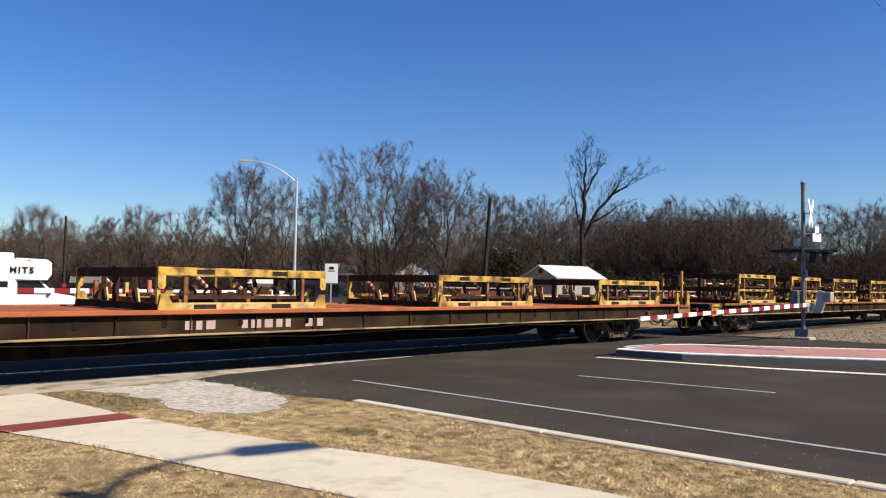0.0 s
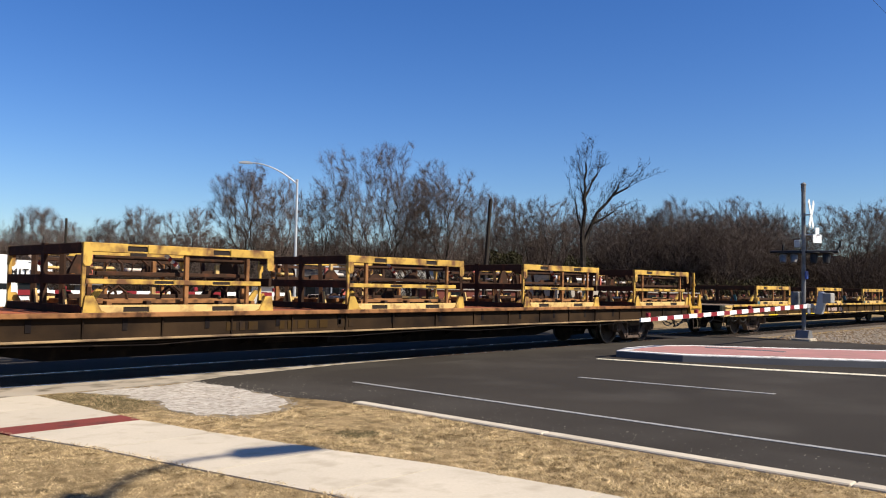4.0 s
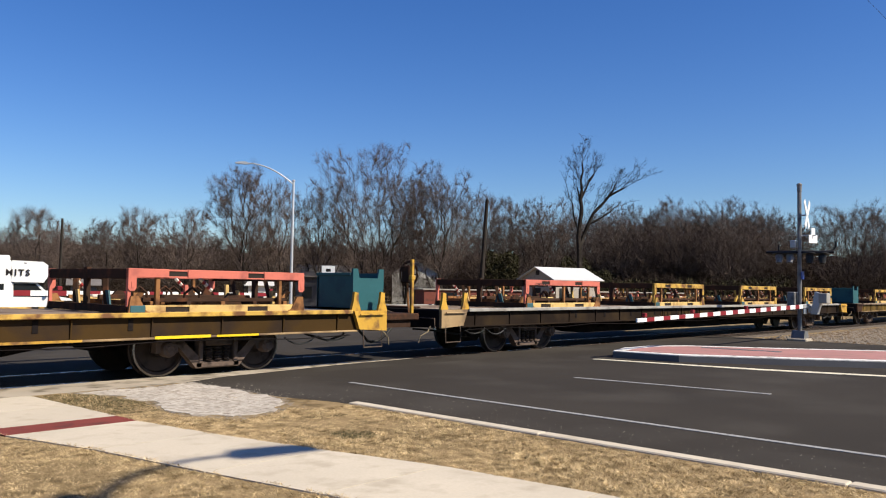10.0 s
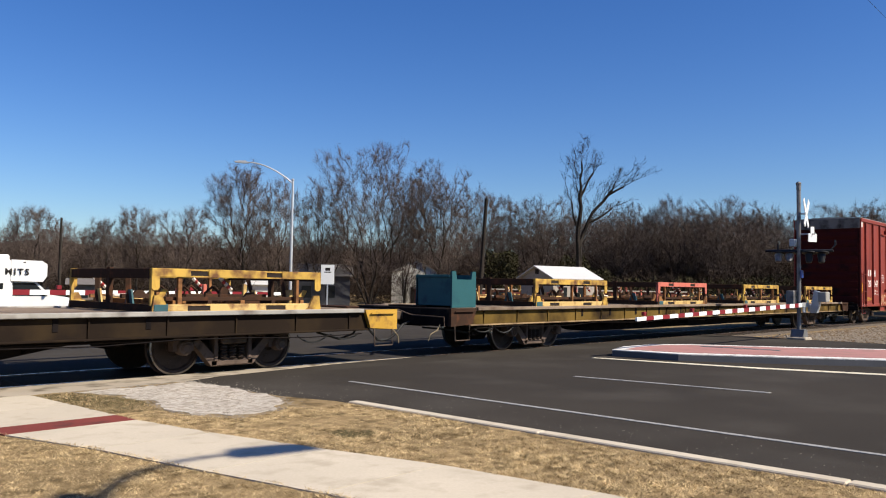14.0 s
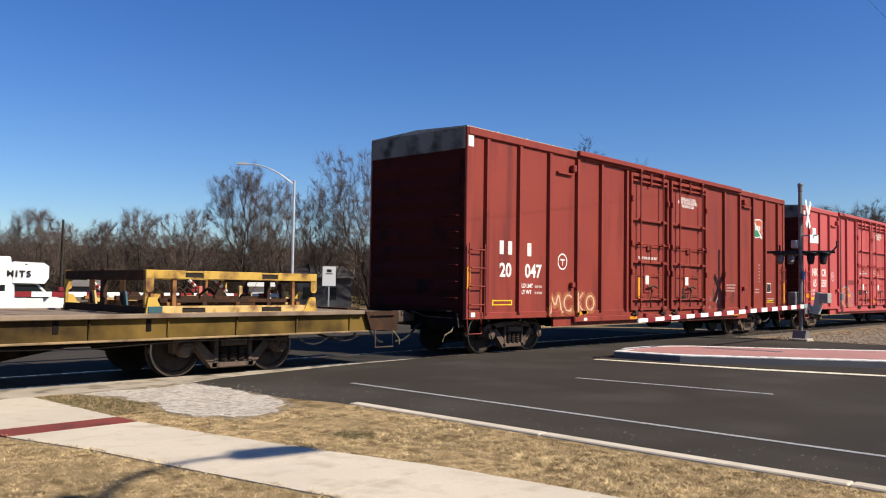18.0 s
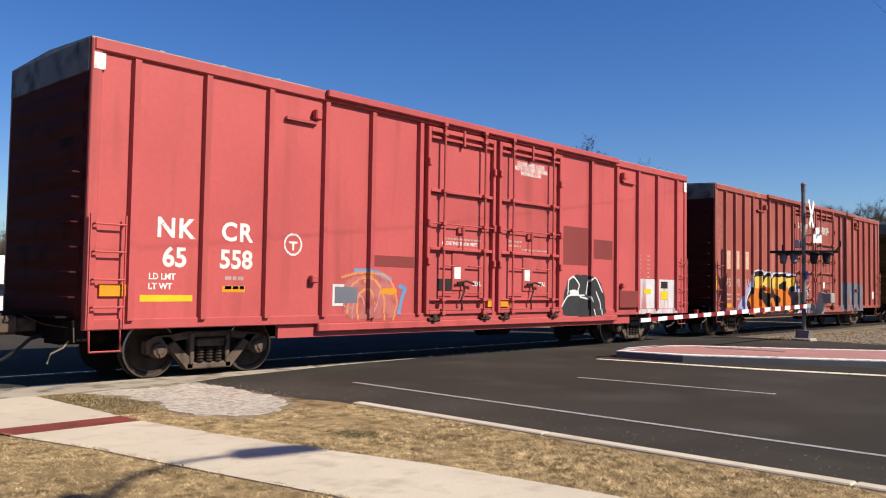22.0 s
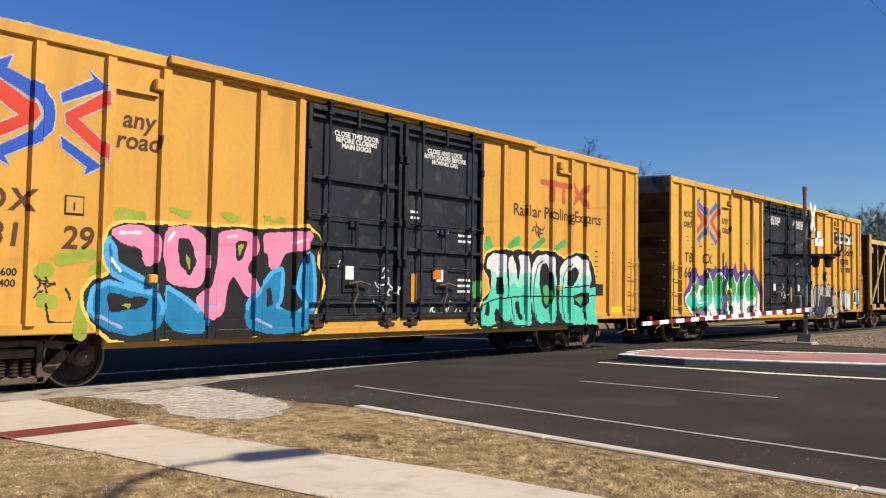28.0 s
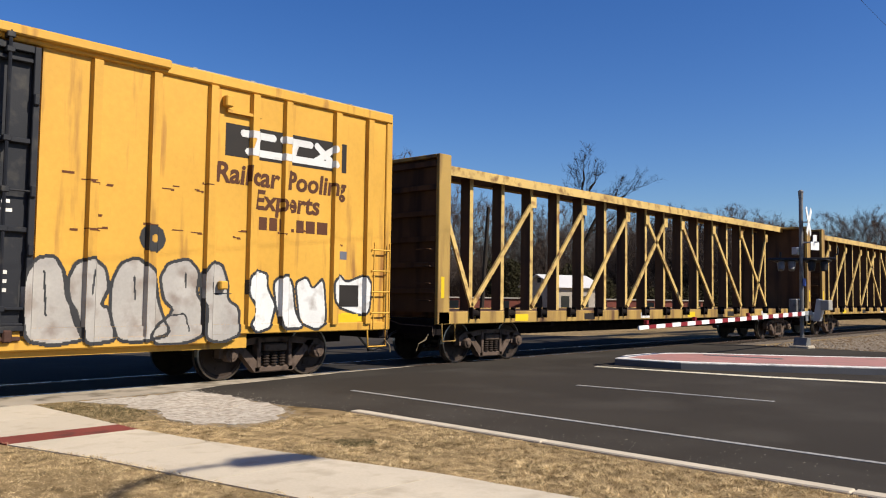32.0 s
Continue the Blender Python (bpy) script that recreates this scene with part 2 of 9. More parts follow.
sheet("road", [(7.0, -200), (27.0, -200), (27.0, 11.2), (7.0, 11.4), (6.6, 11.4), (6.75, 9.14), (7.0, 8.3)], -0.2, 0.0, M_ASPHALT, "dark worn asphalt road up to the level crossing", "road")
_r = Shape()
_r.add([(x, y, fall(y) - 0.002) for y in (15.4, 17, 22, 27, 32, 37, 43, 90) for x in (5.0, 27.0)], [(2 * j, 2 * j + 1, 2 * j + 3, 2 * j + 2) for j in range(7)])
thing("road", _r, M_ASPHALT, "grey asphalt road beyond the railway", "road", kind="structure")
sheet("edge_line", [(8.48, -60), (8.57, -60), (8.635, 9.85), (8.545, 9.85)], 0.0, 0.006, M_ROAD_PAINT, "solid white edge line worn on the asphalt", "road marking")
for _k in range(4):
    sheet("lane_dash", [(12.42 - 0.13 * -3.1 * _k, 4.74 - 9.1 * _k), (12.52 + 0.4 * _k, 4.74 - 9.1 * _k), (12.09 + 0.4 * _k, 7.94 - 9.1 * _k), (11.99 + 0.4 * _k, 7.94 - 9.1 * _k)], 0.0, 0.006, M_ROAD_PAINT, "white lane dash on the asphalt", "road marking")
sheet("median_line", [(15.45, 9.75), (15.62, 9.78), (16.3, 6.5), (17.1, 4.2), (19.4, -3), (19.15, -3), (16.85, 4.05), (16.05, 6.35)], 0.0, 0.006, M_YELLOW_PAINT, "pale line on the asphalt beside the median", "road marking")


# ---- kerbs, median, footway ----
_k = Shape()
for j in range(16):
    _k.box(7.0, 7.16, 8.06 - 3.0 * (j + 1) + 0.008, 8.06 - 3.0 * j, -0.2, 0.03, 0.012)
thing("kerb", _k, M_CONCRETE, "pale concrete kerb along dry grass", "kerb", kind="structure")

MED_NEAR = [(16.25, 9.72), (16.42, 8.2), (17.6, 6.3), (18.66, 4.73), (21.5, 0.0), (24, -6)]
MED_FAR = [(26.5, -6), (24.2, 1.5), (22.39, 5.3), (20.9, 7.3), (19.5, 9.5), (18.6, 10.05), (17.4, 10.1)]
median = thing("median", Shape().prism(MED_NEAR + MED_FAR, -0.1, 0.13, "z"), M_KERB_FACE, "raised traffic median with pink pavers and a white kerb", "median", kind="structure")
part("kerb_top", Shape().prism(MED_NEAR + MED_FAR, 0.13, 0.15, "z"), M_KERB, median, "white painted kerb top")


def inset(pts, d):
    out, n = [], len(pts)
    for i, p in enumerate(pts):
        a, b = Vector(pts[i - 1]), Vector(pts[(i + 1) % n])
        t = (b - a).normalized()
        out.append((p[0] - t.y * d, p[1] + t.x * d))
    return out


# narrow dark strip, a few millimetres above the pavers
part("soil_strip", Shape().prism([(18.84, 8.84), (19.14, 7.08), (19.42, 7.12), (19.12, 8.95)], 0.15, 0.160, "z"), M_KERB_FACE, median, "narrow dark strip on the pavers")
part("paving", Shape().prism(inset(MED_NEAR + MED_FAR, 0.36), 0.13, 0.156, "z"), M_PAVER, median, "pink pavers")

WALK_FAR = [(4.30, 11.25), (4.36, 9.6), (4.39, 8.53), (4.60, 7.2), (4.83, 6.09), (5.13, 5.1), (5.36, 3.17), (5.5, 0.0), (5.6, -12)]
WALK_NEAR = [(2.75, 11.25), (2.85, 9.6), (3.05, 8.53), (3.38, 7.3), (3.57, 6.15), (3.87, 4.6), (4.15, 2.9), (4.3, 0.0), (4.4, -12)]


def along(line, y):
    for (xa, ya), (xb, yb) in zip(line, line[1:]):
        if yb <= y <= ya:
            return xa + (xb - xa) * (ya - y) / (ya - yb)
    return line[-1][0]


footway = thing("footway", Shape().prism(WALK_FAR + WALK_NEAR[::-1], -0.2, 0.0, "z"), M_OLD_CONCRETE, "pale concrete footway with a red band and tooled joints", "footway", kind="structure")
_cuts = [11.25, 10.1, 9.0, 8.56, 7.35, 5.9, 4.72, 3.3, 1.9, 0.5, -1.0, -2.5, -4, -6, -8, -10, -12]
for ya, yb in zip(_cuts, _cuts[1:]):
    a, b = ya - 0.006, yb + 0.006
    red = abs(ya - 9.0) < 0.01
    tilt = 0.06 if ya < 8.6 else 0.0
    ring = [(along(WALK_NEAR, b) + 0.0, b - tilt * 0), (along(WALK_FAR, b), b), (along(WALK_FAR, a), a), (along(WALK_NEAR, a), a)]
    part("slab", Shape().prism(ring, 0.0, 0.022 if red else 0.02, "z"), M_BRICK_BAND if red else M_CONCRETE, footway, "rust-red band" if red else "")

# turf beside the footway, level with its slabs
sheet("verge", [(-60, -60), (4.4, -60)] + WALK_NEAR[::-1] + [(2.75, 11.35), (-60, 11.35)], -0.2, 0.008, M_DRY_GRASS, "dormant straw-coloured turf", "verge")
sheet("verge", [(7.0, -60), (7.0, 8.3), (6.75, 9.14), (6.6, 11.4), (4.3, 11.35)] + WALK_FAR + [(5.6, -60)], -0.2, 0.006, M_DRY_GRASS, "dormant straw-coloured turf strip", "verge")

# concrete apron and crossing surface
YC = 13.18  # track centre line
sheet("apron", [(-6.0, 11.35), (1.0, 11.35), (6.6, 11.45), (7.5, 11.8), (8.6, 11.95), (10.2, 12.2), (12.5, 12.34), (-6.0, 12.34)], -0.2, 0.004, M_OLD_CONCRETE, "stained concrete apron beside the rails", "apron")
sheet("apron", [(6.5, 11.3), (27.0, 11.1), (27.0, 12.34), (6.5, 12.34)], -0.2, -0.004, M_ASPHALT, "asphalt approach beside the rails", "apron")
sheet("apron", [(-20, YC + 0.86), (27.0, YC + 0.86), (27.0, 15.42), (-20, 15.42)], -0.2, -0.002, M_ASPHALT, "asphalt approach beyond the rails", "apron")
crossing = sheet("crossing_base", [(-20, 12.34), (27.0, 12.34), (27.0, YC + 0.86), (-20, YC + 0.86)], -0.3, -0.08, M_PANEL, "dark bed under the crossing panels", "crossing")
for j in range(19):
    x = -19.9 + 2.46 * j
    part("panel", Shape().box(x, x + 2.44, YC - 0.62, YC + 0.62, -0.1, -0.004, 0.01), M_PANEL, crossing)
for side in (-1, 1):
    yr = YC + side * 0.7535
    rail = thing("rail", Shape().prism([(yr - 0.07, -0.17), (yr + 0.07, -0.17), (yr + 0.012, -0.13), (yr + 0.012, -0.045), (yr + 0.036, -0.03), (yr + 0.036, -0.004), (yr + 0.03, 0.0),
                                        (yr - 0.03, 0.0), (yr - 0.036, -0.004), (yr - 0.036, -0.03), (yr - 0.012, -0.045), (yr - 0.012, -0.13)], -200, 400, "x"),
                 M_RAIL, "rusty steel rail with a polished top", "rail", kind="structure")
    part("railhead", Shape().box(-200, 400, yr - 0.026, yr + 0.026, -0.001, 0.002), M_RAIL_TOP, rail, "polished running surface")
for x0, x1 in ((27.0, 400.0), (-200.0, -20.0)):
    thing("ballast", Shape().prism([(10.6, -0.12), (11.3, -0.06), (11.9, -0.05), (14.5, -0.05), (15.1, -0.06), (15.8, -0.3)], x0, x1, "x"), M_BALLAST, "grey stone ballast under the track", "ballast", kind="structure")
    ties = Shape()
    for j in range(int(min(120, (x1 - x0) / 0.55))):
        ties.box(x0 + 0.2 + 0.55 * j, x0 + 0.42 + 0.55 * j, YC - 1.3, YC + 1.3, -0.2, -0.03, 0.01)
    thing("sleepers", ties, paint("sleeper", (0.058, 0.045, 0.035), 0.9, var=0.3, scale=4), "weathered wooden sleepers in the ballast", "sleepers", kind="stuff")

# gravel patch where the verge is worn
GRAVEL = [(5.0, 10.9), (5.15, 9.9), (4.95, 9.0), (5.0, 8.45), (5.32, 7.92), (6.0, 8.1), (6.45, 8.46), (6.76, 9.1), (6.8, 10.2), (6.75, 11.38), (5.9, 11.40), (4.7, 11.35)]
_ring = []
for (xa, ya), (xb, yb) in zip(GRAVEL, GRAVEL[1:] + GRAVEL[:1]):
    for k in range(9):
        q = k / 9.0
        x, y = xa + (xb - xa) * q, ya + (yb - ya) * q
        _ring.append((x + 0.2 * noise.noise((x * 2.2, y * 2.2, 1.0)) + 0.09 * noise.noise((x * 9, y * 9, 1.0)), y + 0.2 * noise.noise((x * 2.2, y * 2.2, 9.0)) + 0.09 * noise.noise((x * 9, y * 9, 9.0))))
_cx, _cy = 5.95, 9.75
sheet("gravel_patch", [(_cx + (x - _cx) * 0.9, _cy + (y - _cy) * 0.9) for x, y in _ring], -0.15, 0.012, M_GRAVEL, "patch of pale grey gravel on the verge", "gravel")
sheet("earth_bank", [(27.0, 3.0), (60, 3.0), (60, 10.7), (27.0, 10.7)], -0.2, -0.03, M_EARTH, "brown earth bank with dead grass beside the railway", "bank")


def inside(x, y, ring):
    hit = False
    for i in range(len(ring)):
        (xa, ya), (xb, yb) = ring[i - 1], ring[i]
        if (ya > y) != (yb > y) and x < xa + (xb - xa) * (y - ya) / (yb - ya):
            hit = not hit
    return hit


def pebbles(shape, x, y, z, r, rng):
    a = rng.random() * 6.28
    pts = []
    for k in range(5):
        q = r * (0.7 + 0.6 * rng.random())
        pts.append((x + q * math.cos(a + k * 1.257), y + q * math.sin(a + k * 1.257), z))
    top = (x + r * 0.3 * (rng.random() - 0.5), y + r * 0.3 * (rng.random() - 0.5), z + r * (0.35 + 0.5 * rng.random()))
    shape.add(pts + [top], [(k, (k + 1) % 5, 5) for k in range(5)])


rng = random.Random(4)
_p = Shape()
for _ in range(15000):
    x, y = rng.uniform(4.3, 7.2), rng.uniform(7.6, 11.5)
    if inside(x, y, GRAVEL) or (rng.random() < 0.25 and inside(x + rng.gauss(0, 0.22), y + rng.gauss(0, 0.22), GRAVEL)):
        pebbles(_p, x, y, 0.006, 0.004 + 0.012 * rng.random() ** 3, rng)
for _ in range(120):
    pebbles(_p, 6.7 + 2.0 * rng.random() ** 2, rng.gauss(9.6, 1.0), 0.0, rng.uniform(0.004, 0.011), rng)
for _ in range(330):  # grit between the edge line and the kerb
    pebbles(_p, 7.2 + 1.2 * rng.random() ** 1.6, rng.uniform(0.5, 8.5), 0.0, rng.uniform(0.003, 0.009), rng)
thing("loose_gravel", _p.mesh("loose_gravel", M_STONE), None, "loose pale gravel stones", "gravel", kind="stuff")
_p = Shape()
for _ in range(4200):
    x = 27.1 + 24 * rng.random() ** 1.4
    pebbles(_p, x, rng.uniform(6.5, 10.4) + 0.3 * rng.gauss(0, 1), -0.05 + 0.1 * rng.random(), rng.uniform(0.02, 0.055), rng)
thing("ballast_stones", _p.mesh("ballast_stones", M_BALLAST_STONE), None, "loose ballast stones on the bank", "gravel", kind="stuff")

# ---- grass blades on the verge ----
def verge(x, y):
    if y > 11.2 or (inside(x, y, GRAVEL) and noise.noise((x * 2.5, y * 2.5, 4.0)) < 0.62):
        return False
    if along(WALK_NEAR, y) + 0.02 + 0.10 * noise.noise((x * 3, y * 4, 2.0)) < x < along(WALK_FAR, y) - 0.01 + 0.05 * noise.noise((x * 3, y * 6, 8.0)) and y < 11.25:
        return False
    return x < 6.98 if y < 8.0 else x < 6.3


TUFT = (5.62, 6.39)
verts, faces, gverts, gfaces = [], [], [], []
while len(faces) < 220000:
    y = 0.9 + 10.3 * rng.random() ** 1.25
    x = rng.uniform(max(0.2, 0.2 * y), 6.98)
    if not verge(x, y):
        continue
    patch = noise.noise((x * 0.9, y * 0.9, 3.0))
    h = (0.006 + 0.022 * rng.random()) * (1.0 + 0.8 * patch)
    a, w = rng.random() * 6.283, 0.0018 + 0.0026 * rng.random()
    lean, b = h * (0.6 + 2.4 * rng.random()), rng.random() * 6.283
    tuft = max(noise.noise((x * 2.1, y * 2.1, 7.0)) - 0.42, 1.0 if (x - TUFT[0]) ** 2 + (y - TUFT[1]) ** 2 < 0.06 else 0.0, 0.75 if y > 9.1 and x < 5.15 else 0.0)
    vv, ff = (gverts, gfaces) if rng.random() < tuft * 0.9 else (verts, faces)
    n = len(vv)
    c, s = math.cos(a) * w, math.sin(a) * w
    base = 0.018 if along(WALK_NEAR, y) < x < along(WALK_FAR, y) and y < 11.25 else 0.003
    vv += [(x - c, y - s, base), (x + c, y + s, base), (x + lean * math.cos(b), y + lean * math.sin(b), base + h)]
    ff.append((n, n + 1, n + 2))
for nm, vv, ff, mt, lab in (("grass", verts, faces, M_BLADE, "short straw-coloured dormant grass"), ("weeds", gverts, gfaces, M_GREEN_BLADE, "sparse green weeds beside the gravel")):
    me = bpy.data.meshes.new(nm)
    me.from_pydata(vv, [], ff)
    me.materials.append(mt)
    thing(nm, me, None, lab, "grass", kind="stuff")


# ---- the train ----
def ahead(t):
    """How far the train has gone to -x at t seconds; 0 at 16 s."""
    s = t - 16.0
    return 7.138 * s + 0.00984 * s * s + 0.0000425 * s**3


MOVERS = []   # (thing, its place along the train)
WHEELSETS = []  # (part, its rest pose in its bogie)
WIDE = 1.52   # half the width of a wagon

M_IRON = paint("cast_iron", (0.105, 0.078, 0.06), 0.7, metal=0.2, var=0.35, scale=3, dirt=(0.05, 0.037, 0.03), amount=0.5, dscale=6, bump=0.4, gloss=0.04)
M_SIDEFRAME = paint("dusty_cast_steel", (0.105, 0.076, 0.06), 0.8, var=0.3, scale=3, dirt=(0.04, 0.03, 0.025), amount=0.4, dscale=6, bump=0.4, gloss=0.06)
M_WHEEL = paint("wheel_steel", (0.04, 0.028, 0.022), 0.6, metal=0.3, var=0.25, scale=5, dirt=(0.019, 0.014, 0.012), amount=0.5, dscale=5)
M_TREAD = paint("wheel_tread", (0.22, 0.2, 0.185), 0.3, metal=1.0, var=0.1, scale=6, bump=0)
M_BLACK = paint("underframe", (0.01, 0.008, 0.008), 0.8, var=0.3, scale=2, dirt=(0.022, 0.017, 0.013), amount=0.35, gloss=0.04)
M_STRAP_PALE = paint("dusty_hose", (0.2, 0.16, 0.1), 0.7, var=0.2, scale=8)
M_HOSE = paint("rubber_hose", (0.019, 0.019, 0.019), 0.6, var=0.2)
M_RED_F = paint("oxide_red", (0.195, 0.032, 0.021), 0.55, var=0.12, scale=0.5, dirt=(0.12, 0.022, 0.017), amount=0.3, dscale=2.5, streak=True, bump=0.12, bscale=25)
M_RED_N = paint("faded_red", (0.375, 0.071, 0.068), 0.5, var=0.10, scale=0.7, dirt=(0.29, 0.058, 0.052), amount=0.25, dscale=2.0, streak=True, bump=0.12, bscale=25)
M_RED_K = paint("brown_red", (0.258, 0.066, 0.051), 0.55, var=0.14, scale=0.9, dirt=(0.33, 0.13, 0.105), amount=0.28, dscale=3.0, streak=True, bump=0.12, bscale=25)
M_YEL_T = paint("wagon_yellow", (0.49, 0.255, 0.044), 0.5, var=0.10, scale=0.7, dirt=(0.38, 0.185, 0.036), amount=0.3, dscale=2.5, streak=True, bump=0.12, bscale=25)
M_YEL_U = paint("wagon_yellow_worn", (0.52, 0.287, 0.045), 0.5, var=0.11, scale=0.8, dirt=(0.192, 0.083, 0.029), amount=0.16, dscale=4, streak=True, bump=0.12, bscale=25)
M_YEL_C = paint("beam_yellow", (0.352, 0.228, 0.065), 0.6, var=0.2, scale=1.2, dirt=(0.109, 0.058, 0.029), amount=0.5, dscale=3, streak=True)
# wagon ends: paint darkened for their shade, with some soot and rust
M_END_F = paint("end_oxide_red_shade", (0.05, 0.0095, 0.008), 0.7, var=0.2, scale=0.8, dirt=(0.018, 0.008, 0.007), amount=0.28, dscale=1.5, gloss=0.04)
M_END_N = paint("end_faded_red_shade", (0.065, 0.013, 0.012), 0.7, var=0.2, scale=0.8, dirt=(0.018, 0.008, 0.007), amount=0.28, dscale=1.5, gloss=0.04)
M_END_K = paint("end_brown_red_shade", (0.05, 0.012, 0.01), 0.7, var=0.2, scale=0.8, dirt=(0.018, 0.008, 0.007), amount=0.28, dscale=1.5, gloss=0.04)
M_END_T = paint("end_yellow_grime_shade", (0.115, 0.066, 0.02), 0.7, var=0.2, scale=0.8, dirt=(0.04, 0.023, 0.01), amount=0.4, dscale=0.7, gloss=0.04)
M_END_TOP = paint("end_top_grime_shade", (0.15, 0.14, 0.125), 0.6, var=0.25, scale=1.2, dirt=(0.04, 0.034, 0.03), amount=0.5, dscale=2.5)
M_DOOR = paint("door_black", (0.014, 0.015, 0.019), 0.5, var=0.2, scale=1, dirt=(0.045, 0.042, 0.038), amount=0.25, dscale=4)
M_GEAR = paint("door_gear_grime", (0.054, 0.026, 0.019), 0.7, var=0.3, scale=4, dirt=(0.026, 0.016, 0.013), amount=0.5, dscale=6)
M_FAINT = paint("worn_print", (0.34, 0.25, 0.22), 0.6, var=0.2, scale=8, bump=0)
M_PEACH = paint("faded_peach_stencil", (0.50, 0.33, 0.24), 0.6, var=0.12, scale=3, dirt=(0.36, 0.16, 0.12), amount=0.25, dscale=6, bump=0)
M_GREY = paint("grey_panel", (0.281, 0.268, 0.241), 0.6, var=0.2, scale=1.2, dirt=(0.141, 0.122, 0.109), amount=0.45, dscale=2.5)
M_WHITE = paint("white_stencil", (0.612, 0.595, 0.561), 0.6, var=0.1, scale=6, dirt=(0.342, 0.274, 0.246), amount=0.2, dscale=12, bump=0)
M_DARK = paint("dark_stencil", (0.019, 0.016, 0.014), 0.6, var=0.15, scale=6, bump=0)
M_BROWN_INK = paint("brown_stencil", (0.077, 0.029, 0.013), 0.6, var=0.15, scale=6, bump=0)
M_AMBER = paint("reflector_amber", (0.548, 0.226, 0.014), 0.4, var=0.08, scale=4, bump=0)
M_YPLATE = paint("yellow_plate", (0.588, 0.415, 0.015), 0.45, var=0.08, scale=4, bump=0)
M_LBLUE = paint("spray_blue", (0.013, 0.154, 0.307), 0.5, var=0.2, scale=3, bump=0)
M_PINK = paint("spray_pink", (0.558, 0.181, 0.293), 0.5, var=0.15, scale=3, bump=0)
M_MINT = paint("spray_mint", (0.068, 0.41, 0.287), 0.5, var=0.2, scale=3, bump=0)
M_GREEN = paint("spray_green", (0.058, 0.269, 0.083), 0.5, var=0.35, scale=4, bump=0)
M_LIME = paint("spray_lime", (0.23, 0.269, 0.032), 0.6, var=0.2, scale=3, bump=0)
M_SWHITE = paint("spray_white", (0.545, 0.545, 0.536), 0.5, var=0.1, scale=2, dirt=(0.337, 0.316, 0.295), amount=0.25, dscale=4, bump=0)
M_SBLACK = paint("spray_black", (0.012, 0.012, 0.013), 0.5, var=0.2, scale=3, bump=0)
M_ORANGE = paint("spray_orange", (0.461, 0.128, 0.016), 0.5, var=0.15, scale=3, bump=0)
M_SYEL = paint("spray_yellow", (0.604, 0.392, 0.075), 0.5, var=0.1, scale=3, bump=0)
M_LILAC = paint("spray_lilac", (0.256, 0.242, 0.417), 0.6, var=0.2, scale=3, bump=0)
M_PURPLE = paint("spray_purple", (0.083, 0.045, 0.173), 0.6, var=0.25, scale=3, bump=0)
M_SILVER = paint("spray_silver", (0.357, 0.335, 0.307), 0.45, metal=0.1, var=0.2, scale=2, dirt=(0.23, 0.192, 0.166), amount=0.4, dscale=3, bump=0)
M_GREYBLUE = paint("spray_grey", (0.122, 0.128, 0.154), 0.6, var=0.2, scale=2, bump=0)
M_CHAR = paint("spray_charcoal", (0.029, 0.029, 0.031), 0.6, var=0.3, scale=3, bump=0)
M_LOGO_RED = paint("logo_red", (0.461, 0.038, 0.019), 0.5, var=0.1, scale=3, bump=0)
M_LOGO_BLUE = paint("logo_blue", (0.019, 0.064, 0.352), 0.5, var=0.1, scale=3, bump=0)
M_LOGO_RED2 = paint("logo_red_faded", (0.371, 0.083, 0.038), 0.6, var=0.15, scale=3, bump=0)
M_LOGO_BLUE2 = paint("logo_blue_faded", (0.102, 0.109, 0.23), 0.6, var=0.15, scale=3, bump=0)
M_LGREEN = paint("logo_green", (0.019, 0.192, 0.09), 0.5, var=0.1, scale=3, bump=0)

M_RACK_R0 = paint("rust_scratch", (0.102, 0.038, 0.016), 0.8, var=0.2, scale=3, bump=0)

R_WHEEL = 0.457
BASE = 0.93  # half the wheelbase of a bogie
_cache = {}


def shared(key, make):
    if key not in _cache:
        _cache[key] = make()
    return _cache[key]


def wheelset_mesh():
    s = Shape()
    for side in (-1, 1):
        y = side * 0.7535
        s.lathe([(0.0001, -0.02 * side), (0.13, -0.02 * side), (0.145, 0.0), (0.36, 0.012 * side), (0.385, 0.045 * side), (0.437, 0.055 * side), (R_WHEEL, 0.05 * side), (R_WHEEL + 0.004, -0.04 * side), (R_WHEEL + 0.024, -0.05 * side), (R_WHEEL + 0.024, -0.075 * side), (0.39, -0.08 * side), (0.14, -0.06 * side), (0.0001, -0.06 * side)], (0, y, 0), "y", 30)
        for k in range(3):  # cast marks on the web
            a = k * 2.094
            s.box(0.25 * math.cos(a) - 0.035, 0.25 * math.cos(a) + 0.035, y + side * 0.0, y + side * 0.02, 0.25 * math.sin(a) - 0.02, 0.25 * math.sin(a) + 0.02)
    s.lathe([(0.085, -0.75), (0.085, 0.75)], (0, 0, 0), "y", 12)
    return s.mesh("wheelset", M_WHEEL)


def tread_mesh(side):
    s = Shape()
    for _ in (0,):
        y = side * 0.7535
        s.lathe([(0.425, 0.0535 * side), (0.428, 0.0585 * side), (0.4568, 0.054 * side), (R_WHEEL + 0.0015, 0.046 * side), (R_WHEEL + 0.004, -0.035 * side)], (0, y, 0), "y", 30, caps=False)
    return s.mesh("tread", M_TREAD)


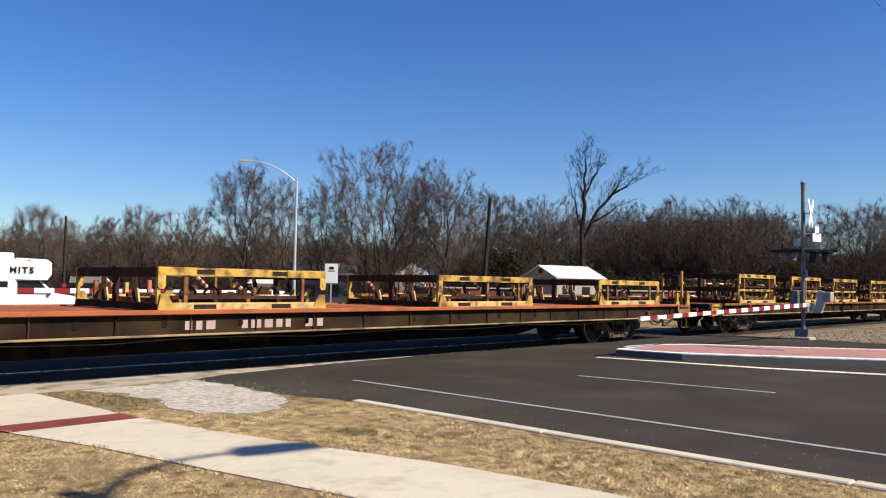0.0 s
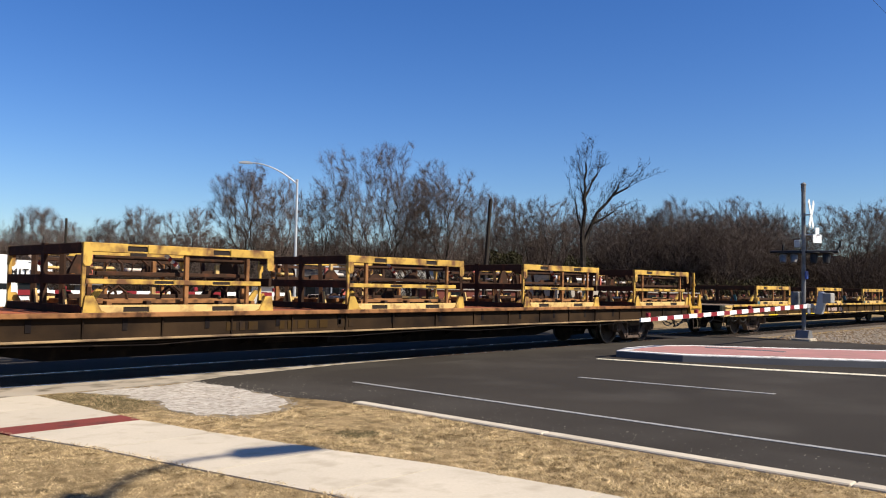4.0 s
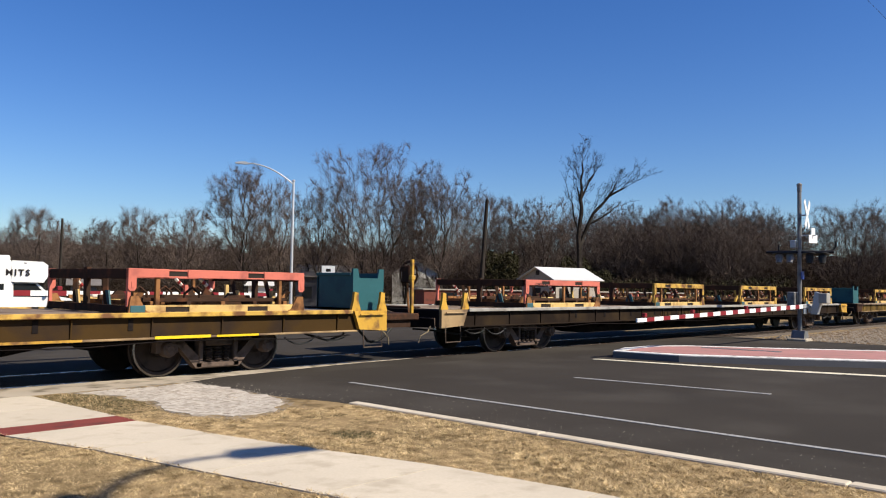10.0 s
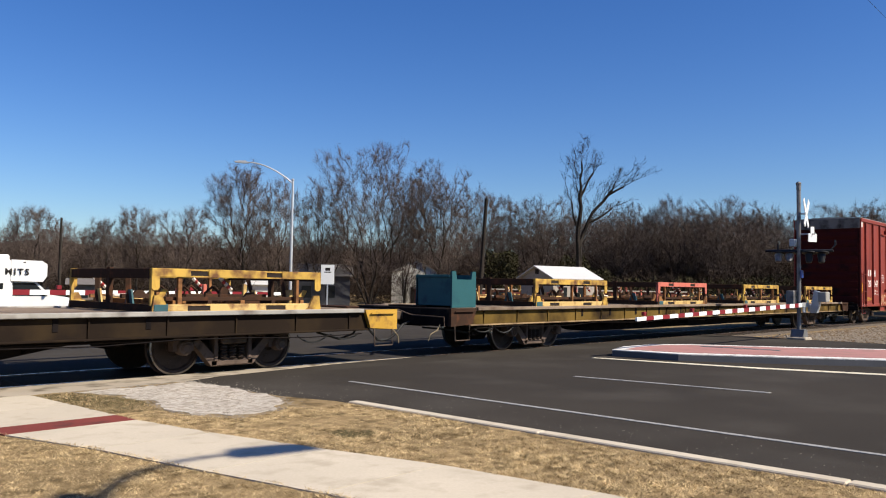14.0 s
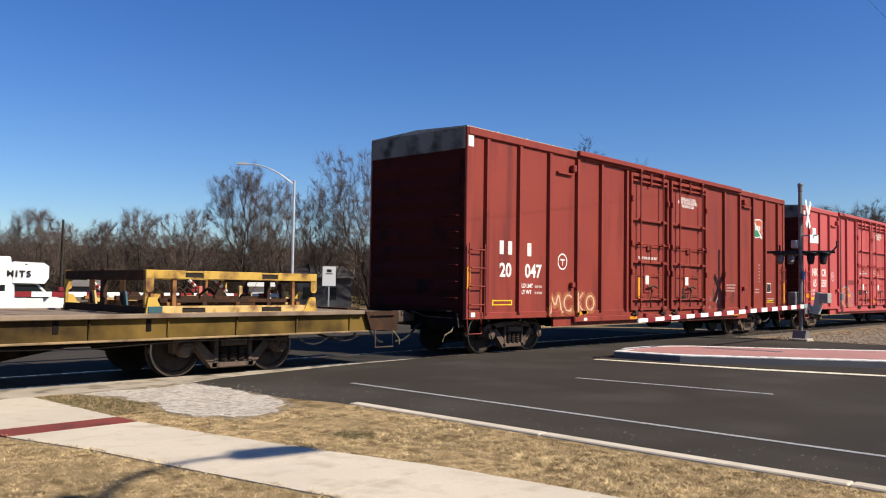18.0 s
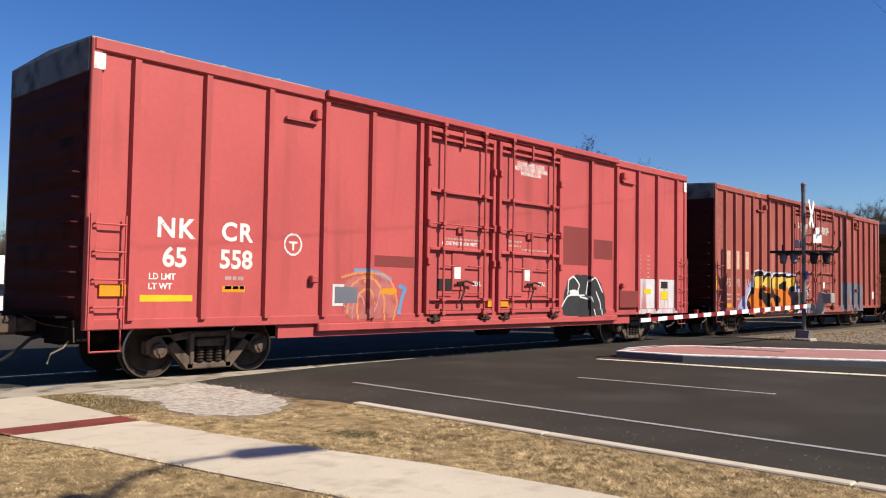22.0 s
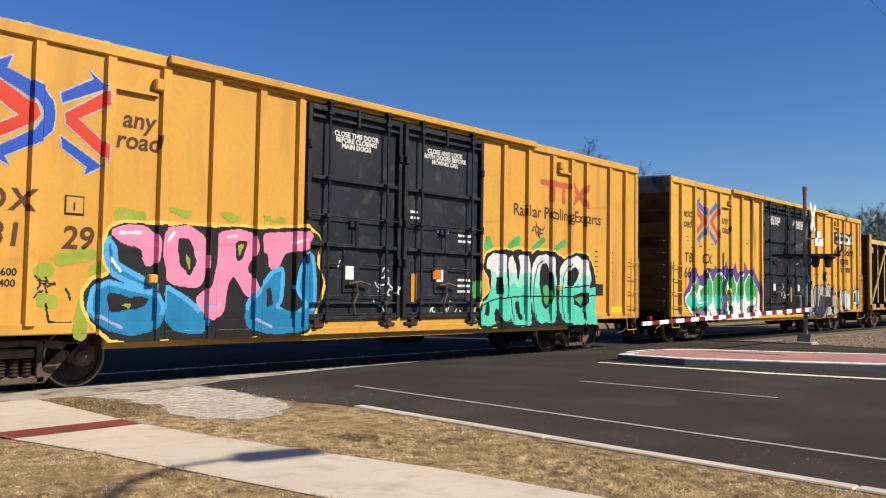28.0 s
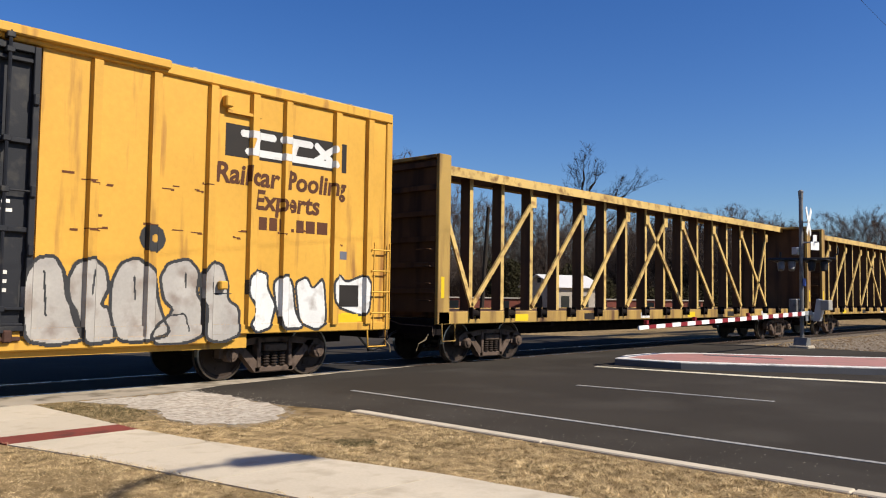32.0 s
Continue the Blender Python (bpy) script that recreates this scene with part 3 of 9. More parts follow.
def sideframe_mesh():
    s = Shape()
    y0, y1 = -0.08, 0.08
    for d in (-1, 1):
        s.prism([(d * 1.12, 0.40), (d * 1.12, 0.60), (d * 0.98, 0.68), (d * 0.70, 0.70), (d * 0.40, 0.74), (d * 0.34, 0.74), (d * 0.34, 0.63), (d * 0.58, 0.60), (d * 0.74, 0.56), (d * 0.74, 0.40)], y0, y1)
        s.prism([(d * 0.88, 0.66), (d * 0.72, 0.66), (d * 0.31, 0.27), (d * 0.31, 0.13), (d * 0.41, 0.13)], y0, y1)
        s.box(d * 0.29, d * 0.37, y0 - 0.02, y1, 0.2, 0.72, 0.015)
    s.box(-0.42, 0.42, y0, y1, 0.12, 0.23, 0.02)
    s.box(-0.42, 0.42, y0, y1, 0.64, 0.74, 0.02)
    for d in (-1, 1):
        s.lathe([(0.0001, 0.0), (0.06, 0.0), (0.075, 0.02), (0.115, 0.03), (0.125, 0.06), (0.125, 0.2)], (d * BASE, -0.2, R_WHEEL), "y", 14)
        for k in range(3):
            a = k * 2.094 + 0.5
            s.box(d * BASE + 0.08 * math.cos(a) - 0.015, d * BASE + 0.08 * math.cos(a) + 0.015, -0.195, -0.17, R_WHEEL + 0.08 * math.sin(a) - 0.015, R_WHEEL + 0.08 * math.sin(a) + 0.015)
    return s.mesh("sideframe", M_SIDEFRAME)


def spring_mesh():
    s = Shape()
    prof = []
    for k in range(5):
        z = 0.235 + k * 0.05
        prof += [(0.05, z), (0.072, z + 0.014), (0.072, z + 0.026), (0.05, z + 0.04)]
    s.lathe(prof, (0, 0, 0), "z", 10)
    return s.mesh("spring", M_WHEEL)


def bogie(wagon, x):
    """A two-axle bogie under a wagon at x along it."""
    def core():
        s = Shape()
        s.box(-0.2, 0.2, -1.0, 1.0, 0.5, 0.74, 0.03)
        s.box(-0.3, 0.3, -0.35, 0.35, 0.7, 0.84, 0.03)
        return s.mesh("bogie", M_BLACK)
    b = part("bogie", shared("bogie", core), None, wagon, "", pose(x, 0, 0))
    for side in (-1, 1):
        part("sideframe", shared("sideframe", sideframe_mesh), None, b, "cast side frame brown with dust", pose(0, side * 0.98, 0, 0, 0, 0 if side < 0 else 180))
        for xx in (-0.17, 0.0, 0.17):
            part("spring", shared("spring", spring_mesh), None, b, "coil spring", pose(xx, side * 1.03, 0))
        part("bolster_end", shared("bolster_end", lambda: Shape().box(-0.25, 0.25, -0.13, 0.12, 0.49, 0.62, 0.02).mesh("bolster_end", M_IRON)), None, b, "", pose(0, side * 0.98, 0, 0, 0, 0 if side < 0 else 180))
    for d in (-1, 1):
        w = part("wheelset", shared("wheelset", wheelset_mesh), None, b, "rust-brown steel wheels with bright rims", pose(d * BASE, 0, R_WHEEL), True)
        for side in (-1, 1):
            part("tread", shared("tread_%d" % side, lambda: tread_mesh(side)), None, w, "polished tread and rim")
        WHEELSETS.append((w, d * BASE))
    return b


def coupler(wagon, x, d):
    """Drawbar, knuckle and air hose at an end; d is -1 at the leading end."""
    s = Shape()
    s.box(x - d * 0.3, x + d * 0.42, -0.09, 0.09, 0.76, 0.96, 0.02)
    s.box(x + d * 0.36, x + d * 0.68, -0.17, 0.10, 0.72, 1.0, 0.04)
    s.box(x + d * 0.5, x + d * 0.74, 0.02, 0.17, 0.74, 0.98, 0.04)
    part("coupler", s, M_IRON, wagon, "rusty knuckle coupler")
    h = Shape()
    h.tube([(x, -0.3, 0.72), (x + d * 0.25, -0.34, 0.66), (x + d * 0.45, -0.34, 0.48), (x + d * 0.62, -0.28, 0.36), (x + d * 0.80, -0.22, 0.33)], 0.028, 6)
    part("air_hose", h, M_HOSE, wagon, "hanging black air hose")
    part("glad_hand", Shape().tube([(x + d * 0.05, -1.28, 0.7), (x + d * 0.16, -1.3, 0.58), (x + d * 0.3, -1.24, 0.5), (x + d * 0.34, -1.22, 0.36)], 0.014, 5), M_STRAP_PALE, wagon, "pale hose end")
    lv = Shape()
    lv.tube([(x + d * 0.06, -1.42, 0.66), (x + d * 0.06, -1.40, 0.86), (x + d * 0.12, -0.5, 0.88), (x + d * 0.3, -0.2, 1.0)], 0.014, 5)
    part("uncoupling_lever", lv, M_IRON, wagon, "bent steel lever")


# ---- sprayed shapes ----
def strips(wagon, name, mask, x0, z0, dx, dz, steps, face, material):
    """A thin layer of paint where mask is set, lying on panels and on what stands proud of them."""
    edges = sorted({e for s in steps for e in s[:2]})
    verts, faces = [], []
    for j in range(mask.shape[0]):
        row = np.concatenate([[0], mask[j].astype(int), [0]])
        starts, ends = np.where(np.diff(row) == 1)[0], np.where(np.diff(row) == -1)[0]
        za, zb = z0 + j * dz, z0 + (j + 1) * dz
        low = 0.032 if 0.83 < za < 0.985 else 0.062 if za <= 0.83 else 0.0  # sills stand proud of the panels
        for a, b in zip(starts, ends):
            xa, xb = x0 + a * dx, x0 + b * dx
            cuts = [xa] + [e for e in edges if xa < e < xb] + [xb]
            last = None
            for p, q in zip(cuts, cuts[1:]):
                mid = (p + q) / 2
                y = face - 0.004 - max([s[2] for s in steps if s[0] < mid < s[1]] + [low])
                n = len(verts)
                verts += [(p, y, za), (q, y, za), (q, y, zb), (p, y, zb)]
                faces.append((n, n + 1, n + 2, n + 3))
                if last is not None and abs(last - y) > 0.02:  # the flank of a post
                    ea, eb = (p - 0.026, p - 0.004) if y < last else (p + 0.004, p + 0.026)
                    n = len(verts)
                    verts += [(ea, last, za), (eb, y, za), (eb, y, zb), (ea, last, zb)]
                    faces.append((n, n + 1, n + 2, n + 3))
                last = y
    me = bpy.data.meshes.new(name)
    me.from_pydata(verts, [], faces)
    me.materials.append(material)
    ob = new(name, me)
    ob.parent = wagon
    return ob


def spray(wagon, name, x0, x1, z0, z1, layers, steps, label, face=-WIDE, seed=0):
    """Paint on a ribbed side. layers, lowest first: (lines, radius, colours), a colour a pair of (upper height as a share, material).
    steps: spans along x that stand proud, as (x0, x1, how far)."""
    dx, dz = 0.0125, 0.0175
    nx, nz = int((x1 - x0) / dx), int((z1 - z0) / dz)
    gx, gz = np.meshgrid(x0 + (np.arange(nx) + 0.5) * dx, z0 + (np.arange(nz) + 0.5) * dz)
    rs = np.random.RandomState(seed)
    ph = rs.rand(8) * 6.28
    wob = (0.0 if name == "emblem" else 0.012) * (np.sin(gx * 7 + ph[0]) * np.sin(gz * 9 + ph[1]) + 0.6 * np.sin(gx * 19 + ph[2] + gz * 11) + 0.4 * np.sin(gz * 27 + ph[3] - gx * 17))
    who = np.full(gx.shape, -1, int)
    mats = []
    for lines, radius, colours in layers:
        d = np.full(gx.shape, 99.0)
        if name == "graffiti":
            lines = [softened(line + line[:1] if radius == 0 else line) if len(line) > 2 else line for line in lines]
        for line in lines:
            if radius == 0:  # a filled outline
                hit = np.zeros(gx.shape, bool)
                for (ax, az), (bx, bz) in zip(line, line[1:] + line[:1]):
                    hit ^= ((az > gz + wob) != (bz > gz + wob)) & (gx + wob < ax + (bx - ax) * (gz + wob - az) / (bz - az + 1e-9))
                d[hit] = -1.0
                continue
            for (ax, az), (bx, bz) in zip(line, line[1:]):
                ux, uz = bx - ax, bz - az
                ll = ux * ux + uz * uz + 1e-9
                k = np.clip(((gx - ax) * ux + (gz - az) * uz) / ll, 0, 1)
                d = np.minimum(d, np.hypot(gx - ax - k * ux, gz - az - k * uz))
        mask = d < radius + wob * min(1.0, radius * 5)
        share = (gz - z0) / (z1 - z0) + 2.2 * wob
        for upper, material in colours[::-1]:
            mats.append(material)
            who[mask & (share <= upper)] = len(mats) - 1
    for k, material in enumerate(mats):
        if (who == k).any():
            tagged(strips(wagon, name, who == k, x0, z0, dx, dz, steps, face, material), label)


def softened(line):
    """A sprayed outline or stroke with its corners cut twice."""
    ring = line[0] == line[-1]
    for _ in range(2):
        out = []
        for (ax, az), (bx, bz) in zip(line, line[1:]):
            out += [(0.85 * ax + 0.15 * bx, 0.85 * az + 0.15 * bz), (0.15 * ax + 0.85 * bx, 0.15 * az + 0.85 * bz)]
        line = out + out[:1] if ring else line[:1] + out + line[-1:]
    return line


def arc(cx, cz, r, a0, a1, n=9, rz=None):
    rz = r if rz is None else rz
    return [(cx + r * math.cos(radians(a0 + (a1 - a0) * k / n)), cz + rz * math.sin(radians(a0 + (a1 - a0) * k / n))) for k in range(n + 1)]


def decal(wagon, name, x0, x1, z0, z1, material, label="", face=-WIDE, out=0.003):
    return part(name, Shape().box(x0, x1, face - out, face + 0.01, z0, z1), material, wagon, label)


def words(wagon, body, x, z, size, material, label="", face=-WIDE, steps=None, **kw):
    """Words on a side; with steps they are cut to lie on panels and posts alike."""
    me = lettering(body, size, material, **kw)
    if steps is None:
        return part("lettering", me, None, wagon, label, pose(x, face - 0.004, z))
    me.calc_loop_triangles()
    co = np.array([(v.co.x + x, v.co.z + z) for v in me.vertices])
    tri = np.array([t.vertices for t in me.loop_triangles if abs(t.normal.y) > 0.5])
    x0, x1, z0, z1 = co[:, 0].min(), co[:, 0].max(), co[:, 1].min(), co[:, 1].max()
    dx, dz = 0.006, 0.008
    nx, nz = int((x1 - x0) / dx) + 1, int((z1 - z0) / dz) + 1
    mask = np.zeros((nz, nx), bool)
    for t in tri:
        p = co[t]
        i0, i1 = int((p[:, 0].min() - x0) / dx), int((p[:, 0].max() - x0) / dx) + 2
        j0, j1 = int((p[:, 1].min() - z0) / dz), int((p[:, 1].max() - z0) / dz) + 2
        gx, gz = np.meshgrid(x0 + (np.arange(i0, min(i1, nx)) + 0.5) * dx, z0 + (np.arange(j0, min(j1, nz)) + 0.5) * dz)
        s = [(p[(k + 1) % 3, 0] - p[k, 0]) * (gz - p[k, 1]) - (p[(k + 1) % 3, 1] - p[k, 1]) * (gx - p[k, 0]) for k in range(3)]
        mask[j0:j1, i0:i1] |= ((s[0] >= 0) & (s[1] >= 0) & (s[2] >= 0)) | ((s[0] <= 0) & (s[1] <= 0) & (s[2] <= 0))
    return tagged(strips(wagon, "lettering", mask, x0, z0, dx, dz, steps, face, material), label)


def marks(wagon, xs, z, w, h, material, label="plain painted mark"):
    """Initials of an owner, as plain block shapes."""
    for x in xs:
        part("initial", Shape().box(x - w * 0.36, x + w * 0.36, -WIDE - 0.004, -WIDE + 0.01, z - h / 2, z + h / 2), material, wagon, label)


def small_print(wagon, x, z, w, rows, pitch, material, label="small unreadable print"):
    s, r = Shape(), random.Random(int(x * 100 + z * 1000))
    for k in range(rows):
        xx = x
        while xx < x + w * (0.8 + 0.2 * r.random()):
            ww = r.uniform(0.05, 0.14)
            s.box(xx, min(xx + ww, x + w), -WIDE - 0.003, -WIDE + 0.01, z - k * pitch - pitch * 0.22, z - k * pitch + pitch * 0.18)
            xx += ww + 0.025
    part("print", s, material, wagon, label)


# ---- boxcars ----
def boxcar(u0, length, body, ends, door, posts, doors, label, post_w=0.10, post_out=0.085, roof_track=(4.25, 14.3), sill=True, plain_posts=False):
    """A sixty-foot boxcar whose leading end stands at u0 along the train."""
    H, Z0, L = 5.07, 0.86, length
    car = thing("boxcar", None, None, label, "boxcar", group="freight train")
    MOVERS.append((car, u0))
    # sides: panels between posts sit back a little
    for side in (-1, 1):
        f = side * (WIDE - 0.0)
        inner = side * (WIDE - 0.08)
        if side < 0:
            part("side_wall", Shape().box(0.02, doors[0] - 0.05, f + 0.0, inner, Z0, H - 0.14), body, car, "steel side wall")
            part("side_wall", Shape().box(doors[-1] + 0.05, L - 0.02, f, inner, Z0, H - 0.14), body, car, "steel side wall")
            part("door_recess", Shape().box(doors[0] - 0.05, doors[-1] + 0.05, f + 0.06, inner + 0.05, Z0, H - 0.14), body, car)
        else:
            part("side_wall", Shape().box(0.02, L - 0.02, f, inner, Z0, H - 0.14), body, car, "steel side wall")
    for x in posts:
        if x < doors[0] - 0.06 or x > doors[-1] + 0.06:
            s = Shape()
            s.prism([(x - post_w / 2 - 0.02, -WIDE), (x - post_w / 2, -WIDE - post_out), (x + post_w / 2, -WIDE - post_out), (x + post_w / 2 + 0.02, -WIDE)], Z0 + 0.1, H - 0.22, "z")
            part("side_post", s, body, car)
    # corner posts, top and bottom rails
    for x in (0.0, L):
        d = 1 if x == 0 else -1
        part("corner_post", Shape().box(x, x + d * 0.16, -WIDE - 0.035, -WIDE + 0.06, Z0 - 0.03, H - 0.02, 0.015), body, car)
        part("corner_post", Shape().box(x, x + d * 0.16, WIDE - 0.06, WIDE + 0.035, Z0 - 0.03, H - 0.02, 0.015), body, car)
    for side in (-1, 1):
        f = side * WIDE
        part("top_rail", Shape().box(0.03, L - 0.03, f + side * 0.06, f - side * 0.06, H - 0.2, H - 0.02, 0.02), body, car)
        part("side_sill", Shape().box(0.03, L - 0.03, f + side * 0.03, f - side * 0.10, Z0 - 0.03, Z0 + 0.13, 0.015), body, car)
    part("door_track", Shape().box(roof_track[0], roof_track[1], -WIDE - 0.15, -WIDE - 0.04, H - 0.14, H + 0.0, 0.02), body, car, "overhanging door track")
    part("door_sill", Shape().box(4.2, 14.4, -WIDE - 0.06, -WIDE + 0.05, Z0 - 0.17, Z0 - 0.02, 0.02).box(3.4, 15.2, -WIDE + 0.05, -WIDE + 0.12, Z0 - 0.26, Z0 - 0.02), body, car, "lower door rail")
    # roof
    r = Shape()
    r.prism([(-WIDE - 0.02, H - 0.05), (WIDE + 0.02, H - 0.05), (WIDE + 0.02, H), (0, H + 0.07), (-WIDE - 0.02, H)], 0.0, L, "x")
    n = 17
    for k in range(1, n):
        x = L * k / n
        r.prism([(-WIDE, H - 0.01), (WIDE, H - 0.01), (WIDE, H + 0.02), (0, H + 0.09), (-WIDE, H + 0.02)], x - 0.04, x + 0.04, "x")
    part("roof", r, M_GREY, car, "galvanised ribbed roof")
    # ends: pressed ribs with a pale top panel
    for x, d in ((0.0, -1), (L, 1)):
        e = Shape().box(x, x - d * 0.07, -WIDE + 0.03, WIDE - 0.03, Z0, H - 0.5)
        wall = part("end_wall", e, ends, car, "grimy pressed steel end, shade in its paint")
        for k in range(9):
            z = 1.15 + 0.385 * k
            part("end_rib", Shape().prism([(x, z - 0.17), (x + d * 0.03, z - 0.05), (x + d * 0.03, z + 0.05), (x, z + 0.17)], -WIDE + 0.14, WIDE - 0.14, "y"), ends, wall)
        part("end_top", Shape().box(x + d * 0.02, x - d * 0.07, -WIDE + 0.02, WIDE - 0.02, H - 0.5, H - 0.02, 0.01), M_END_TOP, car, "stained grey top panel, darkened for shade")
        part("platform", Shape().box(x - d * 0.02, x + d * 0.26, -1.25, 1.25, 1.0, 1.03), M_BLACK, car, "end walkway")
        part("end_sill", Shape().box(x - d * 0.15, x + d * 0.08, -1.4, 1.4, 0.66, 0.98, 0.02), M_BLACK, car)
        for k in range(6):
            z = 1.3 + 0.36 * k
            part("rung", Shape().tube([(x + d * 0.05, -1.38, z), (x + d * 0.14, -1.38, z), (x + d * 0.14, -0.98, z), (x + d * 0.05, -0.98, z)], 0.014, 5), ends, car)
        coupler(car, x, d)
        # side ladder near the corner and a stirrup step
        s = Shape()
        xa, xb = (0.10, 0.56) if d < 0 else (L - 0.56, L - 0.10)
        for k in range(4):
            z = 1.16 + 0.40 * k
            s.tube([(xa, -WIDE, z), (xa, -WIDE - 0.11, z), (xb, -WIDE - 0.11, z), (xb, -WIDE, z)], 0.015, 5)
        s.tube([(xa - 0.06 * -d, -WIDE - 0.1, 0.85), (xa - 0.06 * -d, -WIDE - 0.1, 2.5)], 0.016, 5)
        s.tube([(xb, -WIDE - 0.1, 0.85), (xb, -WIDE - 0.1, 2.5)], 0.016, 5)
        part("side_ladder", s, body, car, "welded ladder rungs")
        s = Shape().tube([(xa, -WIDE + 0.0, 0.86), (xa, -WIDE - 0.03, 0.52), (xb, -WIDE - 0.03, 0.52), (xb, -WIDE, 0.86)], 0.018, 5)
        part("stirrup_step", s, body, car)
    # plug doors
    zt, zb = H - 0.24, Z0 + 0.1
    for a, b in zip(doors[::2], doors[1::2]):
        leaf = part("plug_door", Shape().box(a, b, -WIDE - 0.0, -WIDE + 0.05, zb, zt), door, car, "plug door")
        for z0, z1 in ((zb, zb + 0.07), (zt - 0.1, zt)):
            part("door_frame", Shape().box(a + 0.09, b - 0.09, -WIDE - 0.09, -WIDE + 0.01, z0, z1, 0.01), door, leaf)
        for x in (a, b - 0.09):
            part("door_frame", Shape().box(x, x + 0.09, -WIDE - 0.09, -WIDE + 0.01, zb, zt, 0.01), door, leaf)
        for z, h in ((1.05, 0.02), (1.26, 0.02), (2.32, 0.035), (3.52, 0.035), (4.62, 0.03)):
            part("door_rib", Shape().box(a + 0.1, b - 0.1, -WIDE - 0.085, -WIDE, z - h, z + h, 0.01), door, leaf)
        m = (a + b) / 2
        part("door_bar", Shape().tube([(a + 0.02, -WIDE - 0.1, 2.84), (b - 0.02, -WIDE - 0.1, 2.84)], 0.014, 5), door, leaf)
        for k, x in enumerate((a + 0.46, b - 0.42)):
            rod = part("lock_rod", Shape().tube([(x, -WIDE - 0.13, zb - 0.06), (x, -WIDE - 0.13, zt + 0.14)], 0.026, 6), door, leaf)
            for z in (zb + 0.02, 1.26, 2.32, 2.84, 3.52, zt - 0.12, zt + 0.08):
                part("rod_guide", Shape().box(x - 0.055, x + 0.055, -WIDE - 0.165, -WIDE - 0.02, z - 0.04, z + 0.04, 0.01), door, rod)
        part("door_stub", Shape().box(m - 0.03, m + 0.03, -WIDE - 0.12, -WIDE, zt - 0.3, zt + 0.05, 0.01), door, leaf)
        for x in (a + 0.04, b - 0.05):
            for z in (2.05, 2.84, 4.1):
                part("latch", Shape().box(x - 0.04, x + 0.04, -WIDE - 0.13, -WIDE - 0.05, z - 0.08, z + 0.08, 0.015), door, leaf)
        s = Shape().tube([(m, -WIDE - 0.09, 2.84), (m, -WIDE - 0.09, 2.32)], 0.016, 5)
        s.box(m - 0.12, m + 0.1, -WIDE - 0.06, -WIDE, 2.66, 2.8, 0.015)
        s.box(m - 0.26, m + 0.14, -WIDE - 0.03, -WIDE, 1.45, 2.25, 0.015)
        part("gear_plate", s, door, leaf, "door gear plate")
        g = Shape().tube([(m - 0.18, -WIDE - 0.1, 1.62), (m + 0.1, -WIDE - 0.12, 1.66), (m + 0.36, -WIDE - 0.1, 1.6)], 0.026, 5)
        g.tube([(m + 0.02, -WIDE - 0.1, 1.62), (m + 0.06, -WIDE - 0.1, 1.45), (m - 0.04, -WIDE - 0.1, 1.25), (m, -WIDE - 0.1, 1.05)], 0.022, 5)
        part("door_handle", g, M_GEAR if door is not M_DOOR else M_IRON, leaf, "worn door handle")
        for xa, xb in ((a + 0.5, m - 0.24), (m + 0.2, b - 0.46)):
            part("door_bar", Shape().tube([(xa, -WIDE - 0.08, 1.98), (xb, -WIDE - 0.08, 1.97)], 0.016, 5), door, leaf)
            part("door_bar", Shape().tube([(xa, -WIDE - 0.08, 1.4), (xb, -WIDE - 0.08, 1.4)], 0.012, 5), door, leaf)
        for x in (a + 0.25, b - 0.3):
            part("door_roller", Shape().box(x - 0.06, x + 0.06, -WIDE - 0.13, -WIDE - 0.03, Z0 - 0.05, Z0 + 0.12, 0.02).box(x - 0.17, x + 0.17, -WIDE - 0.1, -WIDE - 0.03, Z0 - 0.03, Z0 + 0.03, 0.01), M_GEAR, leaf)
        decal(leaf, "label_plate", m - 0.2, m + 0.0, 1.7, 1.95, M_WHITE, "white placard", out=0.035)
    # hand-hold boxes near the quarter points
    for x, d, z in ((4.06, 1, 4.40), (14.65, -1, 4.46)):
        part("bracket", Shape().box(x - 0.07, x + 0.07, -WIDE - 0.14, -WIDE, z + 0.08, z + 0.27, 0.02), body, car, "steel bracket")
        part("bracket", Shape().box(x - 0.07, x + 0.07, -WIDE - 0.12, -WIDE, 1.56, 1.70, 0.02), body, car, "steel bracket")
        part("ledge", Shape().box(min(x, x - d * 0.66), max(x, x - d * 0.66), -WIDE - 0.075, -WIDE, z, z + 0.05), body, car)
    # underframe
    u = Shape().box(0.2, L - 0.2, -0.3, 0.3, 0.55, 0.95).box(3.9, L - 3.9, -1.3, 1.3, 0.78, 0.92)
    for k in range(7):
        u.box(4.4 + k * 1.6, 4.55 + k * 1.6, -1.4, 1.4, 0.62, 0.9)
    u.lathe([(0.0001, -0.5), (0.2, -0.48), (0.2, 0.48), (0.0001, 0.5)], (L * 0.55, -0.7, 0.6), "x", 12)
    u.tube([(3.8, -0.95, 0.6), (L - 3.8, -0.95, 0.6)], 0.025, 5)
    part("underframe", u, M_BLACK, car, "dark steel underframe with brake gear")
    bogie(car, 2.34)
    bogie(car, L - 2.34)
    steps = [(x - post_w / 2, x + post_w / 2, post_out) for x in posts if x < doors[0] - 0.06 or x > doors[-1] + 0.06]
    for a, b in zip(doors[::2], doors[1::2]):
        steps += [(a, a + 0.09, 0.09), (b - 0.09, b, 0.09)]
    return car, steps


